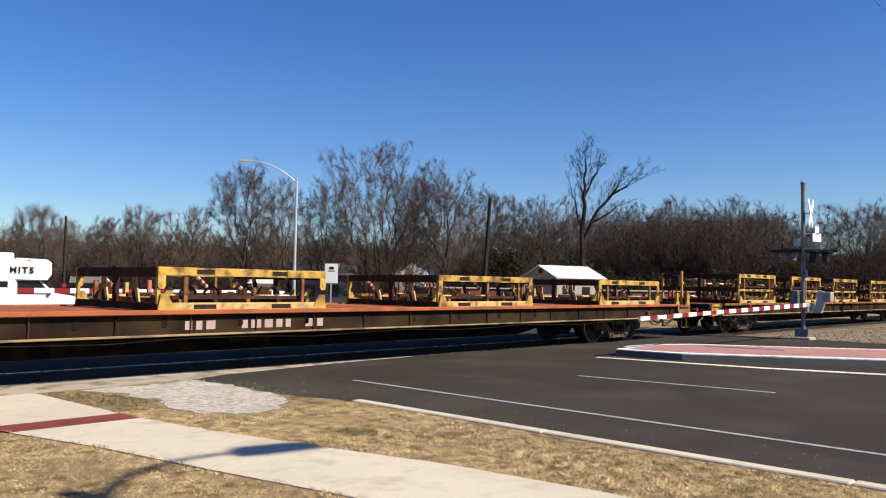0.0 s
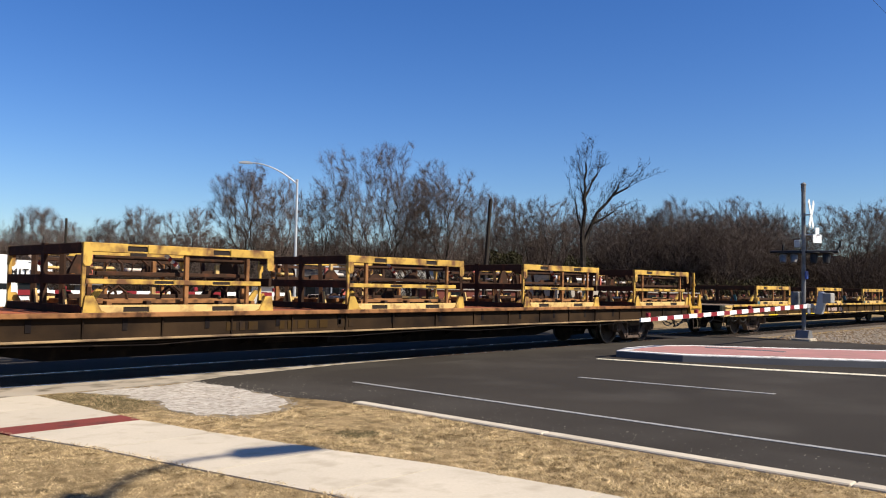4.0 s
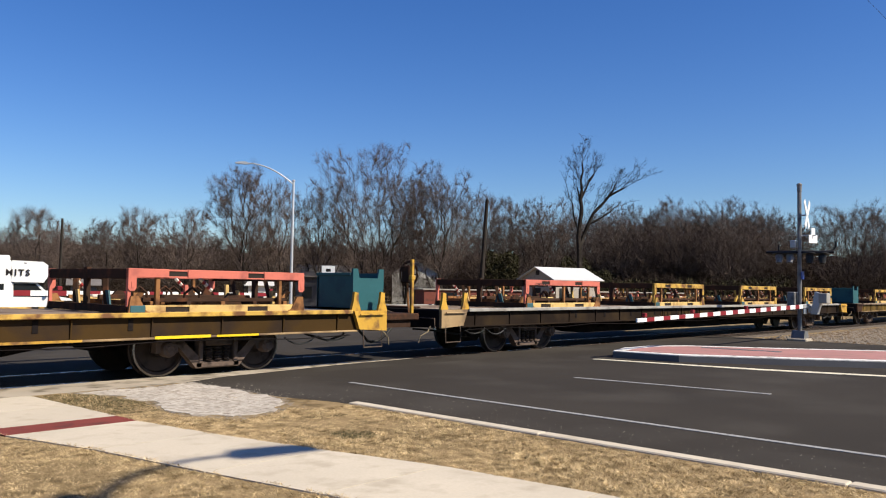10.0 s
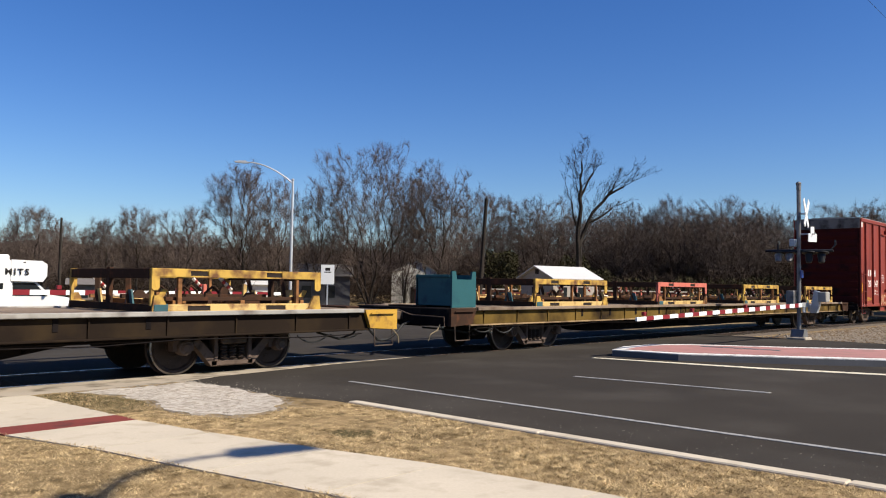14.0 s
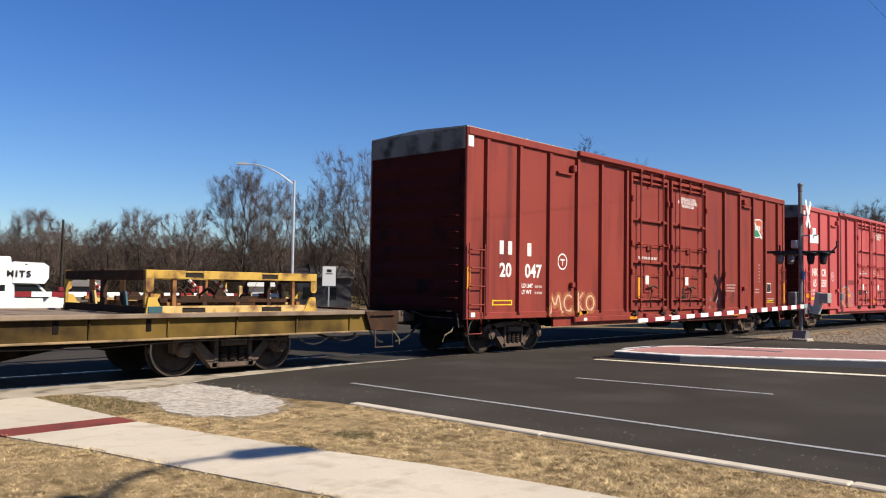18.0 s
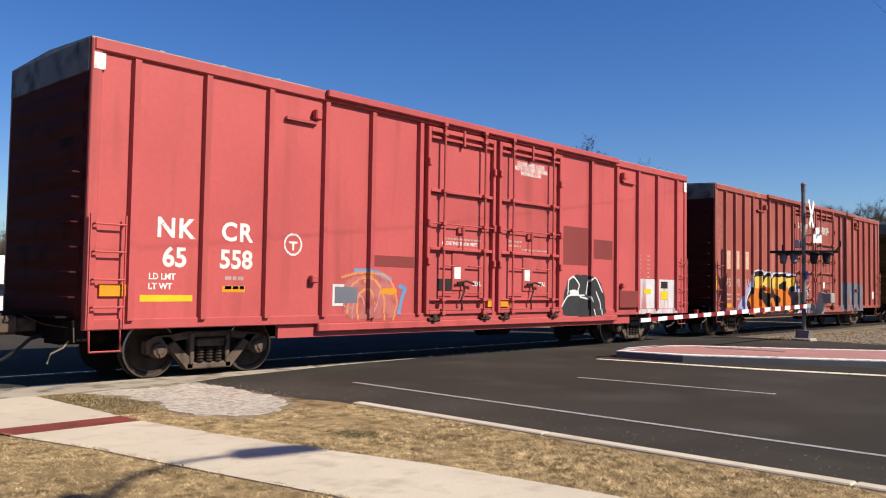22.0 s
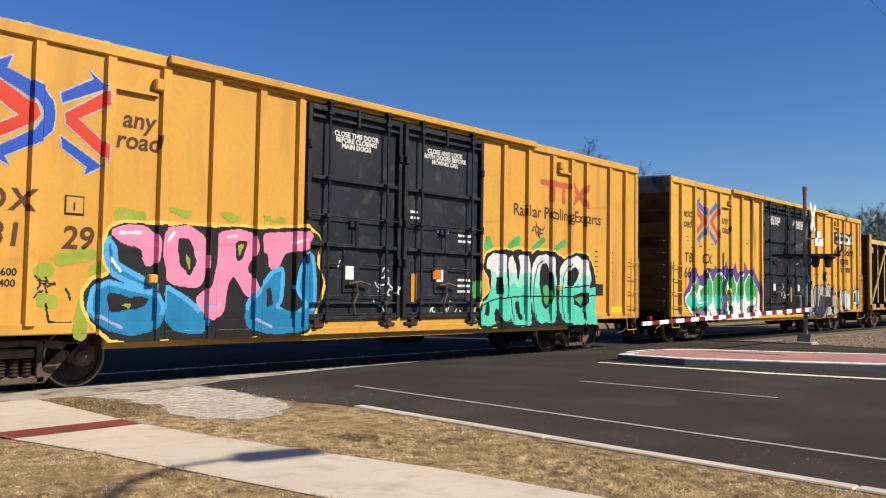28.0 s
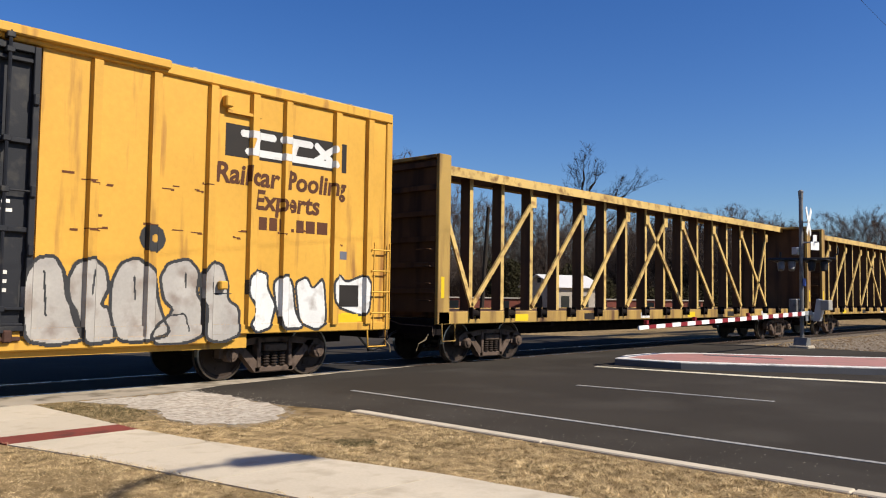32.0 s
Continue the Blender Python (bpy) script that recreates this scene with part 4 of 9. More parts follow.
POSTS_6 = [0.68, 1.88, 3.08, 4.30, 5.44, 6.74, 13.10, 14.35, 15.50, 16.60, 17.80]
POSTS_8 = [0.64, 1.54, 2.33, 3.33, 4.20, 5.08, 5.95, 6.77, 12.50, 13.42, 14.40, 15.20, 15.88, 17.0, 17.8]
POSTS_9 = [0.74, 1.51, 2.25, 3.00, 3.73, 4.47, 5.25, 5.99, 6.82, 12.42, 13.26, 14.24, 15.1, 15.9, 16.8, 17.6]

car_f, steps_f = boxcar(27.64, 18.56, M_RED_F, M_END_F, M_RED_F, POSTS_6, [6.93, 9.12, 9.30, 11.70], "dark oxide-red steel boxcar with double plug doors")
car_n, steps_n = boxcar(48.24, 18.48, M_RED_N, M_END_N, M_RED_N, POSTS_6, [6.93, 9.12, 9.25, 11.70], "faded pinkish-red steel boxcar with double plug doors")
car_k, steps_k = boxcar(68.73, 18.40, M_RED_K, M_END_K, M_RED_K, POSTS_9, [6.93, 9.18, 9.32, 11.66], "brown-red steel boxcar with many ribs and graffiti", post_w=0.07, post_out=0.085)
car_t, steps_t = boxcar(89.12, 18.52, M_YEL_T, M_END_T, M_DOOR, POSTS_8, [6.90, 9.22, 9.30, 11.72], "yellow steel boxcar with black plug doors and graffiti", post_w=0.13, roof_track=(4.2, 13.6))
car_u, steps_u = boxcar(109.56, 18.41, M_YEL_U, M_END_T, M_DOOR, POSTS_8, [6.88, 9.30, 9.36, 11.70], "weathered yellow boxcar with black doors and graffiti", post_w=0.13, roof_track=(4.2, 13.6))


# ---- lettering and spray paint on the boxcars ----
def dashes(x0, x1, z0, z1, n, size, seed):
    """Loose short strokes."""
    r, out = random.Random(seed), []
    for _ in range(n):
        x, z, a, bend = r.uniform(x0, x1), r.uniform(z0, z1), r.random() * 6.28, size * r.uniform(-0.35, 0.35)
        c, q = math.cos(a), math.sin(a)
        out.append([(x, z), (x + 0.5 * size * c - bend * q, z + 0.5 * size * q + bend * c), (x + size * c, z + size * q)])
    return out


# first red boxcar
M_ORANGE2 = paint("faded_orange", (0.269, 0.096, 0.038), 0.6, var=0.25, scale=3, dirt=(0.179, 0.038, 0.022), amount=0.5, dscale=6, bump=0)
marks(car_f, (1.27, 1.58), 2.46, 0.2, 0.31, M_WHITE, "white owner's initial as a plain block")
marks(car_f, (2.32,), 2.45, 0.22, 0.31, M_WHITE, "white owner's initial as a plain block")
words(car_f, "20", 1.42, 1.93, 0.44, M_WHITE, "white numerals", bold=0.012, steps=steps_f)
words(car_f, "047", 2.48, 1.93, 0.44, M_WHITE, "white numerals", bold=0.012, steps=steps_f)
words(car_f, "LD LMT", 2.25, 1.59, 0.13, M_WHITE, bold=0.004, steps=steps_f)
words(car_f, "LT WT", 2.22, 1.44, 0.13, M_WHITE, bold=0.004, steps=steps_f)
small_print(car_f, 2.55, 1.58, 0.32, 2, 0.15, M_FAINT)
decal(car_f, "frame_mark", 0.95, 1.68, 1.14, 1.26, M_YPLATE, "pale framed mark")
decal(car_f, "frame_mark", 0.99, 1.64, 1.165, 1.235, M_RED_F, out=0.005)
decal(car_f, "reflector", 0.04, 0.15, 1.5, 1.98, M_AMBER, "amber reflector", out=0.04)
decal(car_f, "corner_patch", 0.03, 0.21, 4.62, 4.86, M_WHITE, "white corner patch", out=0.04)
decal(car_f, "corner_patch", 0.18, 0.32, 0.89, 0.99, M_WHITE, "white corner patch", out=0.04)
spray(car_f, "emblem", 3.45, 3.95, 1.96, 2.46, [([arc(3.7, 2.21, 0.19, 0, 360, 20)], 0.016, [(1.0, M_WHITE)]), ([[(3.62, 2.25), (3.78, 2.25)], [(3.7, 2.25), (3.7, 2.12)]], 0.018, [(1.0, M_WHITE)])], steps_f, "white ring emblem")
_loops = [[(3.1, 0.95), (3.2, 1.4), (3.4, 1.1), (3.55, 1.42), (3.68, 0.95)], arc(3.98, 1.18, 0.2, 50, 310), [(4.32, 0.95), (4.3, 1.42)], [(4.3, 1.15), (4.62, 1.42)], [(4.36, 1.2), (4.68, 0.95)], arc(4.98, 1.18, 0.19, 0, 360)]
spray(car_f, "graffiti", 2.85, 5.3, 0.85, 1.50, [(_loops, 0.10, [(1.0, M_ORANGE2)]), (_loops, 0.022, [(1.0, M_PEACH)])], steps_f, "pale sprayed outline shapes")
spray(car_f, "graffiti", 4.25, 4.9, 0.86, 1.0, [([[(4.3, 0.9), (4.8, 0.95)]], 0.05, [(1.0, M_AMBER)])], steps_f, "orange mark")
words(car_f, "CLOSE AND LOCK\nBOTH DOORS BEFORE\nMOVING CAR", 10.53, 4.25, 0.128, M_WHITE, "white door notice", bold=0.003)
words(car_f, "CLOSE THIS DOOR FIRST", 8.02, 2.45, 0.1, M_WHITE, "white door notice", bold=0.003)
decal(car_f, "label_plate", 10.15, 10.4, 1.25, 1.6, M_DARK, "black plate", out=0.012)
decal(car_f, "label_plate", 7.45, 7.56, 1.3, 1.9, M_AMBER, "amber reflector", out=0.012)
spray(car_f, "graffiti", 11.9, 14.2, 0.9, 2.0, [(dashes(12.0, 12.9, 1.05, 1.75, 16, 0.16, 91) + dashes(13.4, 14.1, 1.1, 1.5, 8, 0.14, 92), 0.013, [(1.0, M_CHAR)]), (dashes(12.0, 12.8, 1.0, 1.6, 6, 0.16, 93), 0.01, [(1.0, M_GREY)])], steps_f, "thin scrawled tag")
small_print(car_f, 9.5, 2.3, 1.6, 1, 0.1, M_FAINT)
small_print(car_f, 13.3, 1.75, 0.8, 3, 0.1, M_FAINT)
for k in range(6):
    small_print(car_f, 15.62, 2.5 - 0.12 * k, 0.12, 1, 0.1, M_FAINT)
    small_print(car_f, 16.1, 2.5 - 0.12 * k, 0.14, 1, 0.1, M_FAINT)
small_print(car_f, 15.65, 1.62, 0.5, 2, 0.11, M_FAINT)
small_print(car_f, 16.75, 1.28, 0.8, 2, 0.1, M_FAINT)
def flag(car, x, z, w, h):
    """A waving white-edged flag in red and green with a pale middle mark."""
    def panel(pts, mat, out):
        part("emblem", Shape().prism([(x + w * px, z + h * pz) for px, pz in pts], -WIDE - out, -WIDE + 0.01), mat, car, "flag emblem panel")
    panel([(0.0, 0.08), (0.3, 0.0), (0.7, 0.06), (1.0, -0.02), (1.0, 0.92), (0.7, 1.0), (0.3, 0.94), (0.0, 1.0)], M_SWHITE, 0.004)
    panel([(0.05, 0.14), (0.3, 0.06), (0.7, 0.12), (0.80, 0.10), (0.05, 0.80)], M_LGREEN, 0.007)
    panel([(0.12, 0.88), (0.3, 0.88), (0.7, 0.94), (0.95, 0.87), (0.95, 0.12)], M_LOGO_RED2, 0.007)
    for k in range(3):
        panel([(0.22 + 0.2 * k, 0.40), (0.36 + 0.2 * k, 0.40), (0.36 + 0.2 * k, 0.64), (0.22 + 0.2 * k, 0.64)], M_SWHITE, 0.010)


flag(car_f, 15.62, 3.45, 0.82, 0.72)
decal(car_f, "plate", 16.85, 17.25, 1.5, 1.85, M_WHITE, "framed white plate")
decal(car_f, "plate", 16.88, 17.22, 1.53, 1.82, M_DARK, out=0.005)
decal(car_f, "reflector", 18.40, 18.54, 1.1, 1.9, M_AMBER, "amber reflector", out=0.04)
decal(car_f, "mark", 16.6, 17.5, 1.14, 1.22, M_YPLATE, "pale framed mark")
for k in range(5):
    decal(car_f, "reflector", 4.6 + 2.3 * k, 4.75 + 2.3 * k + 0.25 * (k % 3 == 1), 0.72, 0.80, (M_WHITE, M_AMBER)[k % 3 == 1], "small reflector", out=0.065)

# second red boxcar
words(car_n, "NK", 1.4, 2.36, 0.42, M_WHITE, "white capital letters", bold=0.012, spacing=1.15, steps=steps_n)
words(car_n, "CR", 2.5, 2.36, 0.42, M_WHITE, "white capital letters", bold=0.012, spacing=1.15, steps=steps_n)
words(car_n, "65", 1.4, 1.91, 0.42, M_WHITE, "white numerals", bold=0.012, steps=steps_n)
words(car_n, "558", 2.5, 1.91, 0.42, M_WHITE, "white numerals", bold=0.012, steps=steps_n)
words(car_n, "LD LMT", 1.2, 1.62, 0.13, M_WHITE, bold=0.004, steps=steps_n)
words(car_n, "LT WT", 1.17, 1.47, 0.13, M_WHITE, bold=0.004, steps=steps_n)
small_print(car_n, 2.3, 1.62, 0.36, 2, 0.15, M_FAINT)
decal(car_n, "mark", 0.85, 1.72, 1.24, 1.34, M_YPLATE, "pale framed mark")
decal(car_n, "reflector", 2.25, 2.68, 1.39, 1.49, M_AMBER, "amber reflector")
decal(car_n, "reflector", 0.22, 0.62, 1.32, 1.5, M_AMBER, "amber reflector", out=0.04)
decal(car_n, "corner_patch", 0.03, 0.2, 4.6, 4.84, M_WHITE, "white corner patch", out=0.04)
decal(car_n, "corner_patch", 18.28, 18.45, 4.55, 4.84, M_WHITE, "white corner patch", out=0.04)
spray(car_n, "emblem", 3.4, 3.9, 2.0, 2.48, [([arc(3.64, 2.23, 0.18, 0, 360, 20)], 0.016, [(1.0, M_WHITE)]), ([[(3.57, 2.27), (3.72, 2.27)], [(3.64, 2.27), (3.64, 2.14)]], 0.018, [(1.0, M_WHITE)])], steps_n, "white ring emblem")
M_FADED_BLUE = paint("faded_blue", (0.12, 0.22, 0.38), 0.6, var=0.2, scale=3, bump=0)
M_FADED_ORANGE = paint("faded_orange_line", (0.52, 0.2, 0.08), 0.6, var=0.2, scale=3, bump=0)
M_FADE = paint("faded_pink", (0.412, 0.199, 0.18), 0.6, var=0.2, scale=2, dirt=(0.294, 0.077, 0.064), amount=0.5, dscale=5, bump=0)
M_FADE2 = paint("faded_rose", (0.333, 0.109, 0.096), 0.6, var=0.2, scale=2, dirt=(0.282, 0.058, 0.051), amount=0.5, dscale=4, bump=0)
spray(car_n, "graffiti", 3.4, 7.0, 0.80, 2.15, [
    ([[(4.79, 0.91), (4.81, 1.60), (5.15, 1.74), (5.84, 1.71), (6.12, 1.45), (6.18, 0.90)]], 0, [(1.0, M_FADE2)]),
    ([[(5.10, 1.81), (5.65, 1.79), (5.99, 1.66)], [(6.26, 1.52), (6.42, 1.49), (6.31, 1.29), (6.24, 1.01)]], 0.045, [(1.0, M_FADED_BLUE)]),
    ([[(4.76, 1.68), (5.19, 1.78), (5.84, 1.76), (6.09, 1.54), (6.20, 1.18), (6.06, 0.88)], [(4.91, 1.03), (4.98, 1.52), (5.28, 1.70), (5.65, 1.62), (5.86, 1.27), (5.82, 0.88)], [(5.14, 0.90), (5.16, 1.36), (5.38, 1.49), (5.58, 1.19)], [(4.82, 1.36), (4.98, 1.48)], [(5.33, 1.61), (5.42, 1.72)]], 0.022, [(1.0, M_FADED_ORANGE)]),
    ([[(5.00, 0.90), (5.08, 1.27), (5.25, 1.36), (5.40, 1.02)], [(5.49, 0.89), (5.67, 1.19), (5.75, 1.54)], [(4.82, 1.15), (5.04, 1.11)], [(5.16, 1.57), (5.24, 1.71)]], 0.016, [(1.0, M_FADE)]),
    ([[(5.73, 1.47), (6.16, 1.48), (6.16, 1.36), (5.74, 1.36)]], 0, [(1.0, M_AMBER)])], steps_n, "faded orange and pale sprayed outlines")
decal(car_n, "plate", 4.55, 5.2, 1.15, 1.55, M_SWHITE, "white plate with dark print")
decal(car_n, "plate", 4.6, 5.15, 1.2, 1.5, M_GREYBLUE, out=0.005)
M_PATCH = paint("repaint_patch", (0.166, 0.033, 0.029), 0.55, var=0.12, scale=1, bump=0)
decal(car_n, "repaint", 5.55, 6.65, 1.9, 2.12, M_PATCH, "darker repainted patch")
decal(car_n, "repaint", 11.9, 13.0, 2.13, 3.1, M_PATCH, "darker repainted patch")
decal(car_n, "repaint", 13.22, 14.2, 2.32, 2.83, M_PATCH, "darker repainted patch")
spray(car_n, "graffiti", 11.3, 14.6, 0.72, 2.15, [
    ([[(11.82, 0.83), (11.93, 1.33), (12.10, 1.75), (12.36, 1.88), (13.01, 1.89), (13.51, 1.78), (13.82, 1.40), (13.89, 0.83)]], 0, [(1.0, M_CHAR)]),
    ([[(12.11, 1.39), (12.13, 1.75), (12.36, 1.85), (12.64, 1.64), (12.50, 1.39)], [(12.93, 1.40), (13.02, 1.77), (13.40, 1.84), (13.71, 1.46)], [(13.41, 1.46), (13.62, 1.15), (13.66, 0.87)], [(13.03, 1.34), (13.26, 1.09), (13.33, 0.84)], [(12.65, 1.33), (13.03, 1.27)], [(11.85, 1.10), (12.11, 1.37), (12.84, 1.37)]], 0.02, [(1.0, M_SWHITE)]),
    ([[(12.17, 1.49), (12.61, 1.50), (12.61, 1.38), (12.18, 1.37)]], 0, [(1.0, M_SWHITE)])], steps_n, "charcoal sprayed blob with white lines")
x0, x1 = 14.44, 15.42
part("cabinet", Shape().box(x0, x1, -WIDE - 0.10, -WIDE, 1.02, 1.50, 0.02), M_PATCH, car_n, "small brown steel box with a hinged lid")
M_WWASH = paint("whitewash", (0.47, 0.454, 0.47), 0.6, var=0.15, scale=2, dirt=(0.32, 0.141, 0.141), amount=0.5, dscale=4, streak=True, bump=0)
decal(car_n, "whitewash", 15.58, 17.86, 1.0, 1.84, M_WWASH, "blotchy white overpaint")
decal(car_n, "whitewash", 15.58, 17.86, 0.85, 0.985, M_WWASH, "blotchy white overpaint", out=0.036)
decal(car_n, "plate", 16.9, 17.3, 1.25, 1.5, M_YPLATE, "yellow plate", out=0.01)
decal(car_n, "plate", 16.9, 17.3, 1.58, 1.78, M_DARK, "black consolidated stencil", out=0.01)
decal(car_n, "plate", 15.9, 16.3, 1.42, 1.56, M_YPLATE, "yellow plate", out=0.01)
words(car_n, "CLOSE THIS DOOR FIRST", 8.02, 2.45, 0.1, M_WHITE, "white door notice", bold=0.003)
small_print(car_n, 10.2, 2.42, 1.0, 1, 0.1, M_FAINT)
words(car_n, "CLOSE AND LOCK\nBOTH DOORS BEFORE\nMOVING CAR", 10.53, 4.32, 0.128, M_WHITE, "white door notice", bold=0.003)
small_print(car_n, 7.5, 2.55, 1.2, 1, 0.1, M_FAINT)
small_print(car_n, 9.7, 2.6, 0.5, 2, 0.1, M_FAINT)
words(car_n, "SEAL", 8.6, 1.6, 0.14, M_WHITE, bold=0.003)
words(car_n, "SEAL", 11.0, 1.62, 0.14, M_WHITE, bold=0.003)
for k in range(6):
    small_print(car_n, 15.62, 2.5 - 0.12 * k, 0.12, 1, 0.1, M_FAINT)
    small_print(car_n, 16.1, 2.5 - 0.12 * k, 0.14, 1, 0.1, M_FAINT)
decal(car_n, "label_plate", 7.35, 7.75, 1.45, 1.7, M_DARK, "black plate", out=0.012)
decal(car_n, "label_plate", 8.9, 9.05, 1.1, 1.25, M_AMBER, "amber reflector", out=0.075)
decal(car_n, "label_plate", 9.3, 9.7, 1.1, 1.22, M_AMBER, "amber reflector", out=0.075)

# brown-red boxcar
marks(car_k, (1.08,), 2.58, 0.46, 0.62, M_PEACH, "large pale owner's initial as a plain block")
marks(car_k, (1.80,), 2.59, 0.44, 0.62, M_PEACH, "large pale owner's initial as a plain block")
marks(car_k, (2.60,), 2.60, 0.42, 0.62, M_PEACH, "large pale owner's initial as a plain block")
words(car_k, "75", 1.07, 1.80, 0.40, M_FAINT, "worn pale numerals", bold=0.006, steps=steps_k)
words(car_k, "90", 1.82, 1.80, 0.40, M_FAINT, "worn pale numerals", bold=0.006, steps=steps_k)
words(car_k, "61", 2.62, 1.80, 0.40, M_FAINT, "worn pale numerals", bold=0.006, steps=steps_k)
small_print(car_k, 0.95, 1.42, 0.35, 2, 0.15, M_FAINT)
small_print(car_k, 1.62, 1.42, 0.4, 2, 0.15, M_FAINT)
decal(car_k, "plate", 0.9, 1.32, 0.98, 1.12, M_AMBER, "small amber plate")
decal(car_k, "reflector", 0.04, 0.15, 1.55, 2.0, M_AMBER, "amber reflector", out=0.04)
spray(car_k, "scuff", 0.1, 0.62, 3.0, 4.8, [(dashes(0.15, 0.5, 3.1, 4.6, 22, 0.07, 2), 0.011, [(1.0, M_GREY)])], steps_k, "pale scuffed paint")
spray(car_k, "graffiti", 1.55, 9.0, 0.72, 2.5, [
    ([[(1.61, 0.81), (1.90, 1.07), (2.21, 1.35), (2.53, 1.68), (2.91, 1.86), (3.08, 2.16), (3.39, 2.26), (3.83, 2.24), (4.28, 2.27), (4.71, 2.20), (5.04, 2.26), (6.11, 2.27), (6.76, 2.25), (7.11, 2.11), (7.33, 1.69), (8.53, 1.49), (8.23, 1.04), (8.55, 0.65), (6.81, 0.65), (2.56, 0.75)]], 0, [(1.0, M_LILAC)]),
    ([[(2.59, 1.27), (2.96, 1.60), (2.99, 2.11), (3.30, 2.22), (3.49, 2.26), (4.03, 2.26), (4.08, 2.08), (4.39, 2.21), (4.71, 2.18), (4.83, 2.00), (5.04, 2.20), (6.05, 2.21), (6.24, 2.15), (7.11, 2.16), (7.11, 2.00), (6.91, 1.79), (6.92, 1.37), (7.34, 1.16), (7.43, 0.73), (5.91, 0.69), (4.23, 0.70), (3.94, 0.63), (2.82, 0.67), (2.56, 0.86), (2.59, 1.27)]], 0.05, [(1.0, M_SWHITE)]),
    ([[(2.59, 1.27), (2.96, 1.60), (2.99, 2.11), (3.30, 2.22), (3.49, 2.26), (4.03, 2.26), (4.08, 2.08), (4.39, 2.21), (4.71, 2.18), (4.83, 2.00), (5.04, 2.20), (6.05, 2.21), (6.24, 2.15), (7.11, 2.16), (7.11, 2.00), (6.91, 1.79), (6.92, 1.37), (7.34, 1.16), (7.43, 0.73), (5.91, 0.69), (4.23, 0.70), (3.94, 0.63), (2.82, 0.67), (2.56, 0.86)]], 0, [(1.0, M_SBLACK)]),
    ([[(7.39, 2.01), (7.48, 1.26)], [(7.33, 1.69), (7.76, 1.75), (7.68, 2.07), (8.21, 1.71), (7.80, 1.26), (7.77, 1.48), (7.34, 1.42)]], 0.05, [(1.0, M_SBLACK)]),
    ([[(3.24, 2.04), (3.98, 2.12), (3.84, 1.89), (3.70, 1.71), (3.57, 1.27), (3.82, 1.22), (4.22, 1.09), (4.37, 0.81), (3.93, 0.73), (3.73, 0.83), (3.00, 0.70), (2.77, 0.81), (2.89, 1.10), (2.65, 1.23), (2.93, 1.39), (3.10, 1.61), (3.08, 1.86)], [(3.92, 1.76), (4.24, 2.04), (4.55, 2.10), (4.72, 1.92), (4.68, 1.45), (4.36, 1.47), (3.92, 1.49)], [(4.47, 1.31), (4.96, 1.31), (5.19, 1.08), (5.03, 0.79), (4.49, 0.81)]] + [[(4.85, 2.05), (5.99, 2.11), (6.06, 1.96), (5.40, 1.75), (5.40, 1.65), (6.04, 1.61), (6.01, 0.87), (5.26, 0.79), (5.36, 1.07), (5.68, 1.15), (5.67, 1.34), (5.18, 1.36), (4.90, 1.64)], [(6.27, 2.07), (7.04, 2.10), (6.84, 1.78), (6.54, 1.67), (6.42, 1.47), (7.04, 1.16), (7.32, 1.09), (7.19, 0.84), (6.31, 0.76), (6.12, 1.07), (6.16, 1.57), (6.15, 1.77)], [(7.69, 1.70), (8.21, 1.65), (8.07, 1.37), (7.62, 1.37)]], 0, [(0.53, M_ORANGE), (1.0, M_SYEL)]),
    ([[(3.09, 1.86), (3.19, 1.93), (3.32, 1.83), (3.28, 1.68), (3.14, 1.69)], [(4.70, 1.16), (4.90, 1.10), (4.82, 0.93), (4.71, 0.95)], [(6.00, 1.96), (6.18, 1.95), (6.20, 1.77), (6.05, 1.74)], [(3.99, 1.76), (4.22, 1.77), (4.22, 1.63), (4.02, 1.63)], [(6.59, 1.47), (6.81, 1.42), (6.76, 1.26)]], 0, [(1.0, M_SBLACK)]),
    ([[(3.13, 1.83), (3.21, 1.87), (3.25, 1.78), (3.18, 1.72)]], 0, [(1.0, M_SYEL)]),
    ([[(8.05, 1.92), (8.77, 1.32)], [(8.76, 1.89), (8.07, 1.32)], [(7.99, 1.59), (8.85, 1.63)], [(8.28, 2.04), (8.54, 1.21)]], 0.018, [(1.0, M_SWHITE)]),
    ([[(1.83, 0.92), (1.95, 0.95), (1.91, 0.84), (1.85, 0.86)], [(2.00, 0.91), (2.07, 0.84), (2.13, 0.93)], [(2.15, 0.84), (2.19, 0.93), (2.25, 0.84)], [(3.17, 0.83), (3.22, 0.91), (3.26, 0.81)], [(3.31, 0.89), (3.37, 0.82)]], 0.014, [(1.0, M_SBLACK)])], steps_k, "orange and yellow sprayed shapes with black outlines")
spray(car_k, "graffiti", 12.3, 16.3, 0.72, 2.02, [([[(12.75, 1.75), (12.75, 1.0)], [(13.4, 1.7), (13.4, 1.0)], [(14.1, 1.7), (14.1, 0.9)], [(14.9, 1.7), (14.9, 0.9)], [(15.5, 1.7), (15.4, 0.9)], [(12.75, 1.7), (15.5, 1.7)]], 0.26, [(1.0, M_GREYBLUE)])], steps_k, "dull grey overpaint")
words(car_k, "CLOSE THIS DOOR\nBEFORE CLOSING\nMAIN DOOR", 8.05, 4.1, 0.128, M_WHITE, "white door notice", bold=0.003)
words(car_k, "CLOSE AND LOCK\nBOTH DOORS BEFORE\nMOVING CAR", 10.52, 4.1, 0.128, M_WHITE, "white door notice", bold=0.003)
small_print(car_k, 8.0, 2.7, 0.5, 1, 0.1, M_FAINT)
